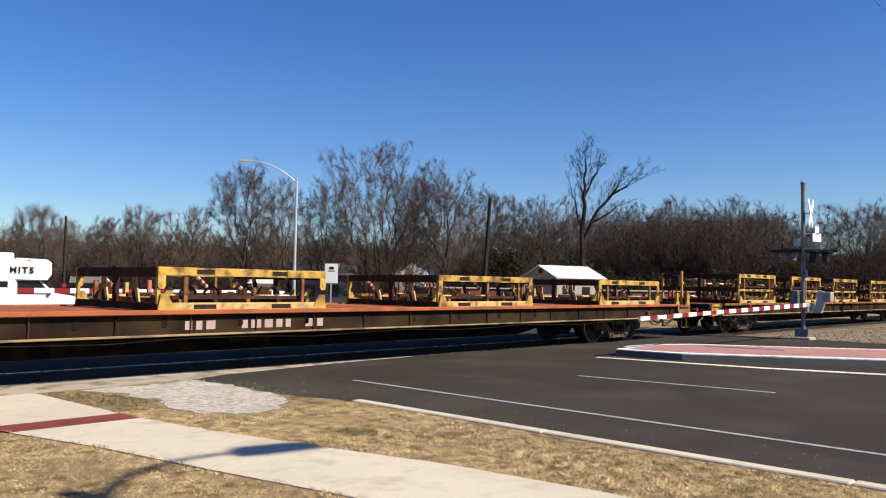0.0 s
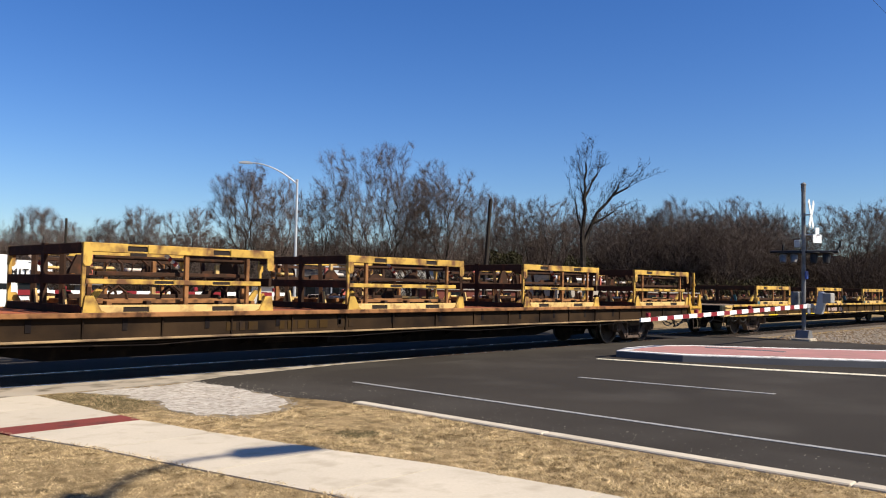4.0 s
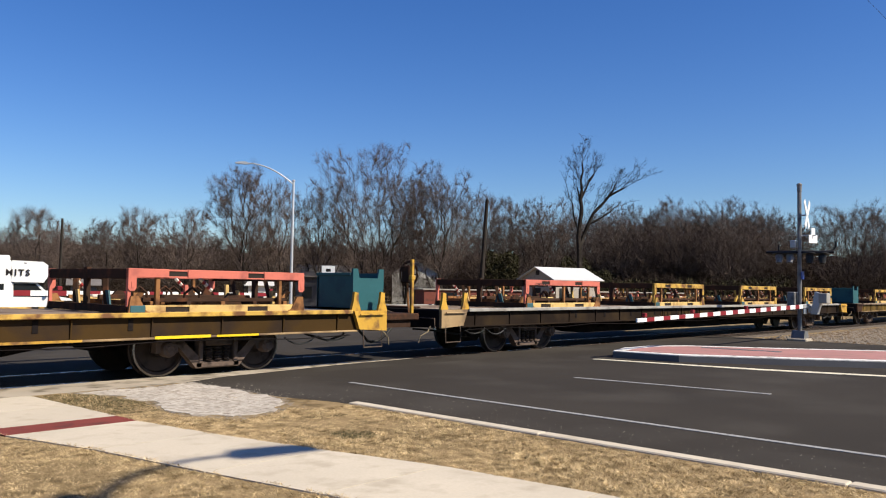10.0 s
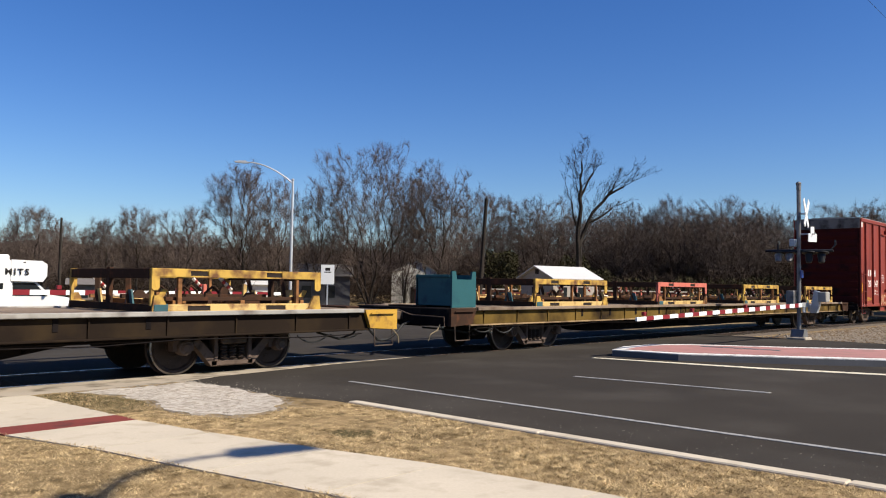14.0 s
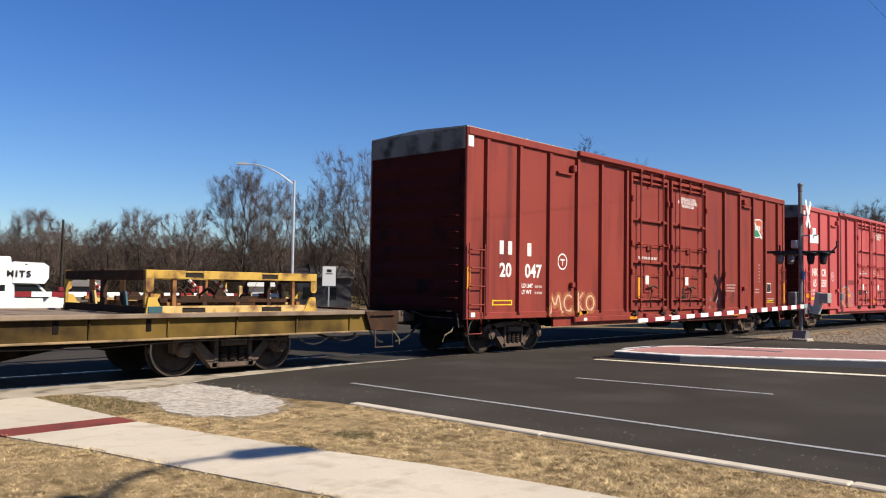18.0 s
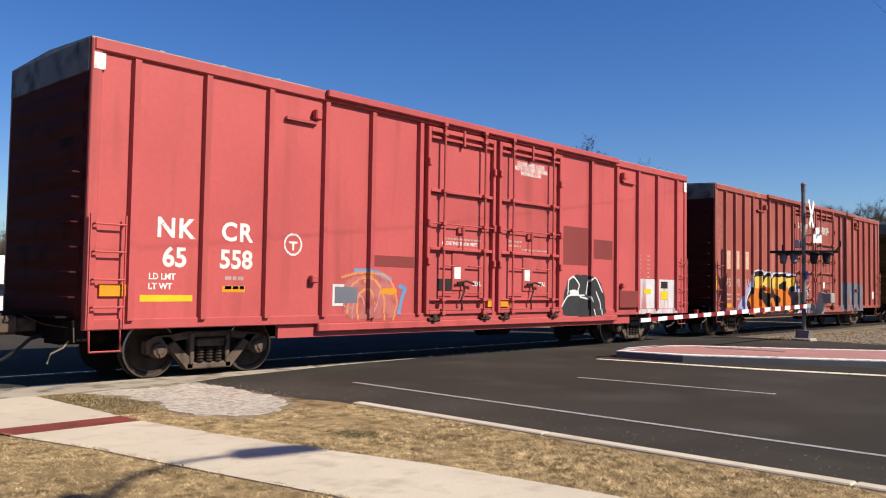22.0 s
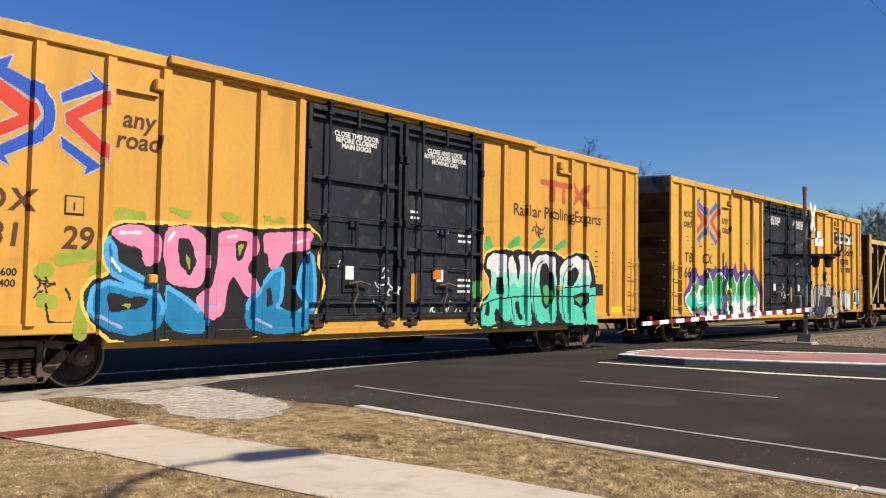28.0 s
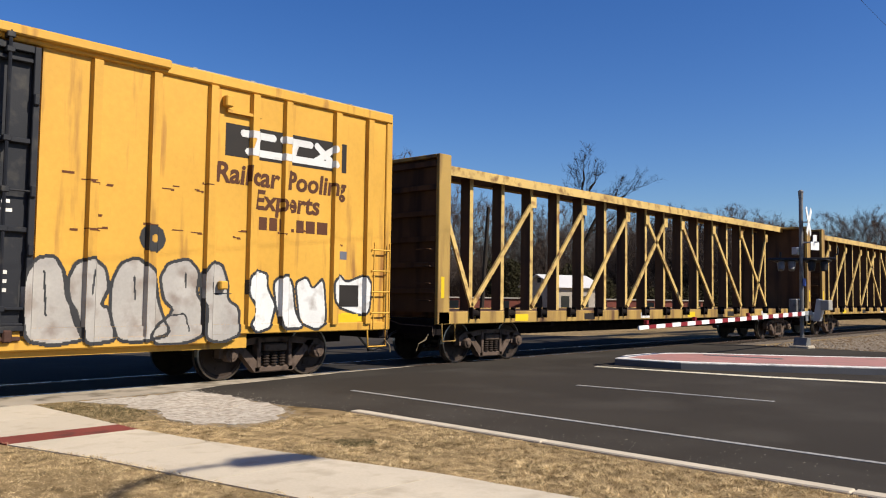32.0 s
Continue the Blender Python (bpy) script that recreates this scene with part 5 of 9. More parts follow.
small_print(car_k, 10.6, 3.0, 0.45, 3, 0.12, M_FAINT)
for k in range(7):
    small_print(car_k, 16.15, 2.6 - 0.12 * k, 0.12, 1, 0.1, M_FAINT)
    small_print(car_k, 17.1, 2.6 - 0.12 * k, 0.14, 1, 0.1, M_FAINT)
spray(car_k, "scuff", 17.85, 18.3, 3.2, 4.7, [(dashes(17.95, 18.2, 3.3, 4.5, 14, 0.06, 6), 0.011, [(1.0, M_GREY)])], steps_k, "pale scuffed paint")
decal(car_k, "plate", 17.3, 17.6, 1.25, 1.6, M_WHITE, "white plate")

# yellow boxcars
for car, steps, ink, red, blue in ((car_t, steps_t, M_BROWN_INK, M_LOGO_RED, M_LOGO_BLUE), (car_u, steps_u, M_BROWN_INK, M_LOGO_RED2, M_LOGO_BLUE2)):
    words(car, "next\nload", 1.09, 3.86, 0.37, ink, "brown slanted lettering", bold=0.008, shear=0.15, steps=steps)
    words(car, "any\nroad", 3.79, 3.83, 0.37, ink, "brown slanted lettering", bold=0.008, shear=0.15, steps=steps)
    blues = [[(1.70, 4.43), (1.99, 4.59), (1.93, 4.41), (2.40, 4.25), (2.55, 4.06), (2.58, 3.88), (2.55, 3.66), (2.39, 3.48), (1.94, 3.23), (2.00, 3.11), (1.72, 3.26), (1.85, 3.34), (2.29, 3.63), (2.39, 3.79), (2.38, 3.94), (2.29, 4.05), (1.80, 4.29)], [(2.64, 4.20), (3.10, 4.49), (3.03, 4.59), (3.28, 4.42), (3.20, 4.34), (2.67, 4.07)], [(2.66, 3.60), (3.25, 3.25), (3.01, 3.09), (3.04, 3.21), (2.69, 3.43)]]
    reds = [[(1.68, 4.34), (2.30, 3.98), (2.35, 3.84), (2.27, 3.72), (1.70, 3.37), (1.69, 3.55), (2.10, 3.80), (1.69, 4.07)], [(2.71, 3.93), (3.31, 4.36), (3.32, 4.14), (2.89, 3.88), (3.33, 3.55), (3.32, 3.33), (2.73, 3.78)]]
    spray(car, "emblem", 1.5, 3.5, 2.9, 4.75, [([p + p[:1] for p in blues + reds], 0.024, [(1.0, M_SILVER)]), (reds, 0, [(1.0, red)]), (blues, 0, [(1.0, blue)])], steps, "blue and red crossed-arrow emblem")
    tb, ox, n66 = (1.19, 1.98, 1.19) if car is car_t else (1.19, 2.47, 1.13)
    words(car, "TB", tb, 2.64, 0.42, ink, "dark capital letters", bold=0.01, shear=0.1, spacing=1.2, steps=steps)
    words(car, "OX", ox, 2.64, 0.42, ink, "dark capital letters", bold=0.01, shear=0.1, spacing=1.2, steps=steps)
    words(car, "66", n66, 2.17, 0.45, ink, "dark numerals", bold=0.01, shear=0.1, steps=steps)
    words(car, "CLOSE THIS DOOR\nBEFORE CLOSING\nMAIN DOOR", 8.1, 4.28, 0.128, M_WHITE, "white door notice", bold=0.004)
    words(car, "CLOSE AND LOCK\nBOTH DOORS BEFORE\nMOVING CAR", 10.55, 4.28, 0.128, M_WHITE, "white door notice", bold=0.004)
    small_print(car, 9.55, 3.1, 0.25, 2, 0.12, M_WHITE)
    small_print(car, 10.35, 2.75, 0.35, 1, 0.12, M_WHITE)
    small_print(car, 11.0, 2.7, 0.5, 2, 0.12, M_WHITE)
    small_print(car, 11.0, 1.75, 0.4, 3, 0.12, M_WHITE)
    spray(car, "scrawl", 6.95, 11.7, 0.95, 2.15, [(dashes(8.7, 9.2, 1.0, 1.9, 16, 0.14, 8) + dashes(10.2, 11.3, 1.0, 1.3, 18, 0.12, 9) + [[(7.75, 2.05), (7.7, 1.9)], [(7.9, 2.05), (8.0, 1.92)], [(10.35, 2.05), (10.3, 1.85)], [(10.5, 2.05), (10.6, 1.9)]], 0.013, [(1.0, M_SWHITE)])], steps, "white scrawl on the black doors")
    decal(car, "label_plate", 9.6, 9.75, 1.25, 1.85, M_AMBER, "amber reflector", out=0.012)
    decal(car, "plate", 0.95, 1.5, 0.96, 1.12, M_YPLATE, "yellow data plate")
    small_print(car, 1.02, 1.08, 0.42, 2, 0.06, M_DARK)
    decal(car, "plate", 17.2, 17.75, 1.0, 1.16, M_YPLATE, "yellow plate")
    decal(car, "reflector", 0.95, 1.06, 1.25, 2.1, M_ORANGE if car is car_u else M_YEL_U, "faded reflector strip")
words(car_t, "31", 1.98, 2.17, 0.45, M_BROWN_INK, "dark numerals", bold=0.01, shear=0.1, steps=steps_t)
words(car_t, "29", 2.95, 2.17, 0.45, M_BROWN_INK, "dark numerals", bold=0.01, shear=0.1, steps=steps_t)
words(car_u, "03", 4.08, 2.24, 0.40, M_DARK, "dark numerals", bold=0.01, shear=0.1, steps=steps_u)
words(car_u, "03", 2.43, 2.18, 0.45, M_BROWN_INK, "dark numerals", bold=0.01, shear=0.1, steps=steps_u)
words(car_t, "LD LMT", 1.2, 1.68, 0.14, M_DARK, bold=0.003, steps=steps_t)
words(car_t, "LT WT", 1.17, 1.53, 0.14, M_DARK, bold=0.003, steps=steps_t)
words(car_t, "204600", 1.95, 1.68, 0.14, M_DARK, bold=0.003, steps=steps_t)
words(car_t, "81400", 1.97, 1.53, 0.14, M_DARK, bold=0.003, steps=steps_t)
spray(car_t, "frame_mark", 2.7, 3.1, 2.45, 2.85, [([[(2.76, 2.52), (3.02, 2.52), (3.02, 2.78), (2.76, 2.78), (2.76, 2.52)], [(2.89, 2.58), (2.89, 2.68)]], 0.01, [(1.0, M_DARK)])], steps_t, "small framed mark")
M_SKY_BLUE = paint("spray_sky_blue", (0.06, 0.27, 0.5), 0.5, var=0.2, scale=3, bump=0)
pinks = [[(3.43, 2.31), (3.65, 2.40), (3.96, 2.40), (4.17, 2.23), (4.14, 1.91), (4.00, 1.83), (3.93, 1.98), (3.80, 2.12), (3.58, 2.19)], [(4.26, 2.38), (4.66, 2.47), (4.95, 2.31), (5.01, 1.87), (4.89, 1.52), (4.36, 1.58), (4.23, 2.01)], [(5.25, 2.40), (5.59, 2.46), (5.84, 2.41), (5.93, 2.18), (5.72, 1.84), (5.89, 1.61), (5.95, 1.47), (5.79, 1.37), (5.50, 1.77), (5.37, 1.56), (5.32, 1.10), (5.06, 1.01), (4.83, 1.33), (5.09, 1.51), (5.17, 1.87), (5.18, 2.24)], [(6.03, 2.42), (7.13, 2.52), (6.99, 2.23), (6.50, 2.16), (6.39, 1.91), (6.22, 1.86), (6.19, 2.10), (6.04, 2.19)]]
blues = [[(3.38, 2.22), (3.50, 2.06), (3.51, 1.86), (3.72, 1.74), (4.13, 1.54), (4.09, 1.44), (3.77, 1.56), (3.47, 1.69), (3.34, 1.89), (3.32, 2.10)], [(3.19, 1.48), (3.39, 1.58), (3.60, 1.53), (3.91, 1.45), (4.13, 1.41), (4.26, 1.20), (4.15, 0.90), (3.76, 0.82), (3.37, 0.92), (3.14, 1.16)], [(4.29, 1.54), (4.65, 1.34), (4.85, 1.19), (5.01, 0.99), (4.92, 0.81), (4.48, 0.86), (4.30, 1.07)], [(5.79, 1.28), (6.11, 1.61), (6.28, 1.81), (6.49, 1.87), (6.47, 1.33), (6.36, 1.18), (6.72, 1.06), (6.96, 1.23), (6.73, 1.48), (6.79, 1.84), (6.99, 2.18), (7.13, 2.09), (7.19, 1.63), (7.18, 1.18), (6.97, 0.81), (6.25, 0.77), (5.77, 0.88)]]
spray(car_t, "graffiti", 1.7, 7.9, 0.70, 2.75, [
    ([[(4.41, 2.76), (4.61, 2.69)], [(5.31, 2.75), (5.47, 2.67)], [(3.56, 2.57), (3.87, 2.55)], [(6.08, 2.76), (6.43, 2.74)], [(2.74, 1.87), (3.13, 1.97)], [(2.44, 1.70), (2.55, 1.72)], [(2.49, 1.32), (2.61, 1.28)], [(3.22, 1.73), (3.46, 1.82)], [(3.01, 0.84), (3.07, 1.24)]], 0.10, [(1.0, M_LIME)]),
    ([[(3.29, 2.05), (3.36, 2.34), (3.57, 2.44), (4.01, 2.45), (4.33, 2.47), (4.76, 2.48), (5.27, 2.50), (5.53, 2.51), (5.91, 2.51), (6.43, 2.55), (7.01, 2.61), (7.30, 2.40), (7.21, 1.94), (7.39, 1.59), (7.23, 1.18), (7.03, 0.73), (6.49, 0.65), (5.81, 0.70), (5.38, 0.69), (4.39, 0.70), (3.67, 0.70), (3.42, 0.75), (3.21, 0.96), (3.07, 1.24), (3.07, 1.44), (3.18, 1.60), (3.34, 1.65), (3.42, 1.73), (3.31, 1.89), (3.29, 2.05)]], 0.055, [(1.0, M_SYEL)]),
    ([[(3.29, 2.05), (3.36, 2.34), (3.57, 2.44), (4.01, 2.45), (4.33, 2.47), (4.76, 2.48), (5.27, 2.50), (5.53, 2.51), (5.91, 2.51), (6.43, 2.55), (7.01, 2.61), (7.30, 2.40), (7.21, 1.94), (7.39, 1.59), (7.23, 1.18), (7.03, 0.73), (6.49, 0.65), (5.81, 0.70), (5.38, 0.69), (4.39, 0.70), (3.67, 0.70), (3.42, 0.75), (3.21, 0.96), (3.07, 1.24), (3.07, 1.44), (3.18, 1.60), (3.34, 1.65), (3.42, 1.73), (3.31, 1.89)]], 0, [(1.0, M_SBLACK)]),
    (pinks, 0, [(1.0, M_PINK)]),
    ([p + p[:1] for p in pinks], 0.03, [(1.0, M_PINK)]),
    (blues, 0, [(1.0, M_LBLUE)]),
    ([p + p[:1] for p in blues], 0.04, [(0.22, M_LBLUE), (1.0, M_SKY_BLUE)]),
    ([[(3.36, 1.42), (3.91, 1.36), (4.07, 1.34), (3.96, 1.20), (3.53, 1.12), (3.37, 1.24)], [(3.75, 2.14), (3.90, 2.08), (3.93, 1.93), (3.80, 1.87)], [(4.49, 2.29), (4.72, 2.26), (4.83, 1.90), (4.70, 1.66), (4.52, 1.85)], [(5.54, 2.30), (5.76, 2.28), (5.68, 2.00), (5.55, 1.93)], [(6.14, 1.50), (6.25, 1.54), (6.29, 1.23), (6.17, 1.19)]], 0, [(1.0, M_SBLACK)]),
    ([[(3.59, 1.24), (3.78, 1.26), (3.73, 1.17)], [(4.63, 2.05), (4.73, 1.98), (4.68, 1.73)], [(5.58, 2.24), (5.69, 2.23), (5.62, 2.03)]], 0, [(1.0, M_LIME)]),
    ([[(3.57, 2.30), (3.88, 2.32)], [(4.34, 2.23), (4.43, 2.35)], [(5.38, 2.34), (5.54, 2.37)], [(6.68, 2.31), (6.92, 2.38)], [(4.85, 1.24), (5.26, 1.24)], [(5.91, 1.00), (6.25, 0.87)], [(3.28, 1.08), (3.62, 0.91)], [(3.42, 1.94), (3.59, 1.74)]], 0.022, [(0.40, M_LILAC), (1.0, M_SWHITE)])], steps_t, "pink and blue sprayed bubble shapes with thick black outlines")
spray(car_t, "tag", 0.0, 1.0, 1.9, 2.75, [([[(0.12, 2.42), (0.28, 2.47), (0.32, 2.21), (0.17, 2.16)]], 0, [(1.0, M_GREYBLUE)]), ([[(0.31, 2.45), (0.41, 2.50), (0.49, 2.45), (0.37, 2.37), (0.47, 2.28), (0.33, 2.21)], [(0.17, 2.12), (0.32, 2.11), (0.42, 2.17), (0.51, 2.05)]], 0.02, [(1.0, M_CHAR)])], steps_t, "dark blue scribble")
spray(car_t, "tag", 2.35, 3.1, 0.9, 1.75, [(dashes(2.45, 2.9, 1.42, 1.6, 7, 0.16, 64) + [[(2.55, 1.25), (2.6, 1.0), (2.9, 1.0)]], 0.014, [(1.0, M_DARK)])], steps_t, "thin dark tag")
M_PALE_MINT = paint("spray_pale_mint", (0.24, 0.5, 0.42), 0.5, var=0.15, scale=3, bump=0)
spray(car_t, "graffiti", 11.3, 16.4, 0.70, 3.1, [
    ([[(11.95, 2.48), (11.99, 2.71), (12.09, 2.52)], [(12.77, 2.56), (13.11, 2.77), (13.07, 2.60)], [(13.69, 2.55), (14.07, 2.78)], [(14.42, 2.51), (14.96, 2.76)], [(11.56, 1.43), (11.63, 1.68)], [(11.47, 1.58), (11.48, 1.66)], [(16.04, 0.97), (16.12, 1.22)]], 0.075, [(1.0, M_GREEN)]),
    ([[(11.85, 2.07), (11.92, 2.35), (12.20, 2.45), (12.58, 2.48), (12.87, 2.44), (13.07, 2.52), (13.45, 2.46), (13.60, 2.40), (13.79, 2.51), (14.20, 2.53), (14.64, 2.47), (14.95, 2.34), (15.20, 2.48), (15.68, 2.54), (16.06, 2.43), (16.32, 2.14), (16.40, 1.78), (16.60, 1.58), (16.75, 1.06), (16.83, 0.85), (17.46, 0.75), (17.39, 0.65), (15.86, 0.69), (15.38, 0.67), (14.48, 0.70), (13.76, 0.69), (12.65, 0.69), (11.68, 0.71), (11.63, 0.80), (11.58, 1.04), (11.66, 1.23), (11.95, 1.43), (12.07, 1.51), (12.02, 1.84), (11.89, 1.95), (11.85, 2.07)]], 0.055, [(1.0, M_SYEL)]),
    ([[(11.85, 2.07), (11.92, 2.35), (12.20, 2.45), (12.58, 2.48), (12.87, 2.44), (13.07, 2.52), (13.45, 2.46), (13.60, 2.40), (13.79, 2.51), (14.20, 2.53), (14.64, 2.47), (14.95, 2.34), (15.20, 2.48), (15.68, 2.54), (16.06, 2.43), (16.32, 2.14), (16.40, 1.78), (16.60, 1.58), (16.75, 1.06), (16.83, 0.85), (17.46, 0.75), (17.39, 0.65), (15.86, 0.69), (15.38, 0.67), (14.48, 0.70), (13.76, 0.69), (12.65, 0.69), (11.68, 0.71), (11.63, 0.80), (11.58, 1.04), (11.66, 1.23), (11.95, 1.43), (12.07, 1.51), (12.02, 1.84), (11.89, 1.95)]], 0, [(1.0, M_SBLACK)]),
    ([[(11.96, 2.24), (12.16, 2.37), (12.44, 2.39), (12.63, 2.26), (12.70, 1.77), (12.82, 0.85), (12.43, 0.86), (12.42, 1.11), (12.29, 1.15), (12.23, 0.99), (12.24, 0.77), (11.71, 0.76), (11.66, 1.04), (11.76, 1.23), (12.04, 1.39), (12.14, 1.76), (12.09, 2.00), (11.97, 2.03)], [(12.72, 2.28), (12.87, 2.35), (13.00, 2.13), (13.11, 1.74), (13.17, 2.13), (13.09, 2.37), (13.39, 2.39), (13.46, 2.15), (13.42, 1.45), (13.60, 1.01), (13.56, 0.74), (12.87, 0.75), (12.74, 1.10), (12.78, 1.44)]] + [[(13.64, 2.16), (13.85, 2.39), (14.21, 2.44), (14.48, 2.34), (14.63, 1.93), (14.64, 1.08), (14.53, 0.79), (13.81, 0.77), (13.65, 1.09), (13.58, 1.62)], [(14.76, 2.12), (15.03, 2.35), (15.56, 2.45), (16.04, 2.28), (16.20, 1.90), (16.08, 1.62), (16.47, 1.68), (16.61, 1.27), (16.71, 0.79), (17.32, 0.71), (16.11, 0.71), (15.38, 0.72), (14.86, 0.78), (14.73, 1.27), (14.77, 1.65)]], 0, [(0.40, M_MINT), (0.52, M_PALE_MINT), (1.0, M_SWHITE)]),
    ([[(12.30, 1.85), (12.45, 1.87), (12.48, 1.44), (12.28, 1.44)], [(11.95, 1.23), (12.08, 1.29), (12.07, 0.99), (11.88, 0.97)], [(13.96, 2.17), (14.21, 2.23), (14.39, 1.92), (14.45, 1.46), (14.25, 1.09), (14.04, 1.23), (13.92, 1.72)], [(15.10, 2.09), (15.45, 2.20), (15.64, 2.06), (15.46, 1.76), (15.11, 1.65)], [(15.21, 1.44), (15.96, 1.55), (16.09, 1.37), (15.72, 1.12), (15.36, 1.22)], [(12.96, 1.27), (13.12, 1.31), (13.27, 0.88), (13.09, 0.84)]], 0, [(1.0, M_SBLACK)]),
    ([[(14.05, 1.63), (14.23, 1.73), (14.38, 1.45), (14.25, 1.18), (14.10, 1.27)], [(15.39, 1.37), (15.81, 1.45), (15.72, 1.19)]], 0, [(1.0, M_GREEN)]),
    ([[(14.05, 1.59), (14.02, 1.90), (14.17, 2.14), (14.33, 1.91)], [(13.80, 0.83), (13.69, 1.27), (13.72, 1.80), (13.86, 2.17), (14.06, 2.27)], [(14.93, 0.89), (14.87, 1.46), (14.93, 1.94), (15.21, 2.24)], [(12.92, 0.85), (12.85, 1.36)], [(15.00, 1.65), (15.58, 1.66), (16.08, 1.72)], [(11.65, 1.12), (12.20, 1.35), (13.54, 1.43), (14.67, 1.41), (16.47, 1.45)], [(12.59, 2.23), (12.63, 1.61)], [(15.85, 0.82), (15.79, 1.07)]], 0.017, [(1.0, M_SBLACK)])], steps_t, "mint and white sprayed shapes with black outlines")
spray(car_t, "tag", 13.4, 14.5, 2.75, 3.25, [(dashes(13.6, 14.1, 2.92, 3.1, 9, 0.2, 65), 0.016, [(1.0, M_CHAR)])], steps_t, "thin dark tag")
decal(car_t, "label_plate", 10.2, 10.45, 1.75, 1.95, M_ORANGE, "orange plate", out=0.04)
words(car_t, "Railcar Pooling Experts", 14.75, 3.42, 0.40, M_BROWN_INK, "brown slogan lettering", bold=0.006, steps=steps_t)
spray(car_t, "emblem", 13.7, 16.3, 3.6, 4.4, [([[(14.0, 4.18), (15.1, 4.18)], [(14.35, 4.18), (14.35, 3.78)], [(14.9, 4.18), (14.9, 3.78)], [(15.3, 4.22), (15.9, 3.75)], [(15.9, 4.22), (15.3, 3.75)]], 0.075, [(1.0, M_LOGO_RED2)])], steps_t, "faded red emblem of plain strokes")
decal(car_t, "plate", 16.35, 16.75, 1.45, 1.75, M_DARK, "black plate")

# worn yellow boxcar
M_DUSK_GREEN = paint("spray_dusk_green", (0.05, 0.085, 0.062), 0.6, var=0.3, scale=3, bump=0)
greens = [[(1.04, 1.30), (1.25, 1.45), (1.46, 1.61), (1.66, 2.09), (1.92, 1.86), (1.62, 1.38), (1.86, 1.26), (2.31, 1.34), (2.36, 1.18), (1.79, 1.10), (1.33, 1.14)], [(2.01, 1.62), (2.29, 1.71), (2.36, 1.96), (2.54, 2.13), (2.83, 1.85), (2.82, 1.30), (2.57, 1.17), (2.27, 1.26), (2.08, 1.42)], [(2.94, 1.90), (3.25, 2.17), (3.58, 1.87), (3.42, 1.56), (3.36, 1.13), (3.14, 1.04), (2.98, 1.38)], [(3.53, 2.16), (3.93, 1.93), (3.91, 1.66), (3.66, 1.49)]] + [[(3.98, 1.98), (4.36, 2.21), (4.68, 1.77), (4.44, 1.25), (4.14, 1.39), (4.19, 1.76)], [(4.78, 1.77), (5.10, 2.17), (5.20, 1.69), (4.94, 1.35), (4.68, 1.25)], [(5.41, 1.79), (5.76, 2.20), (5.97, 2.00), (6.04, 1.50), (5.61, 1.25)], [(6.16, 1.81), (6.32, 1.83), (6.51, 1.61), (6.10, 1.40)]]
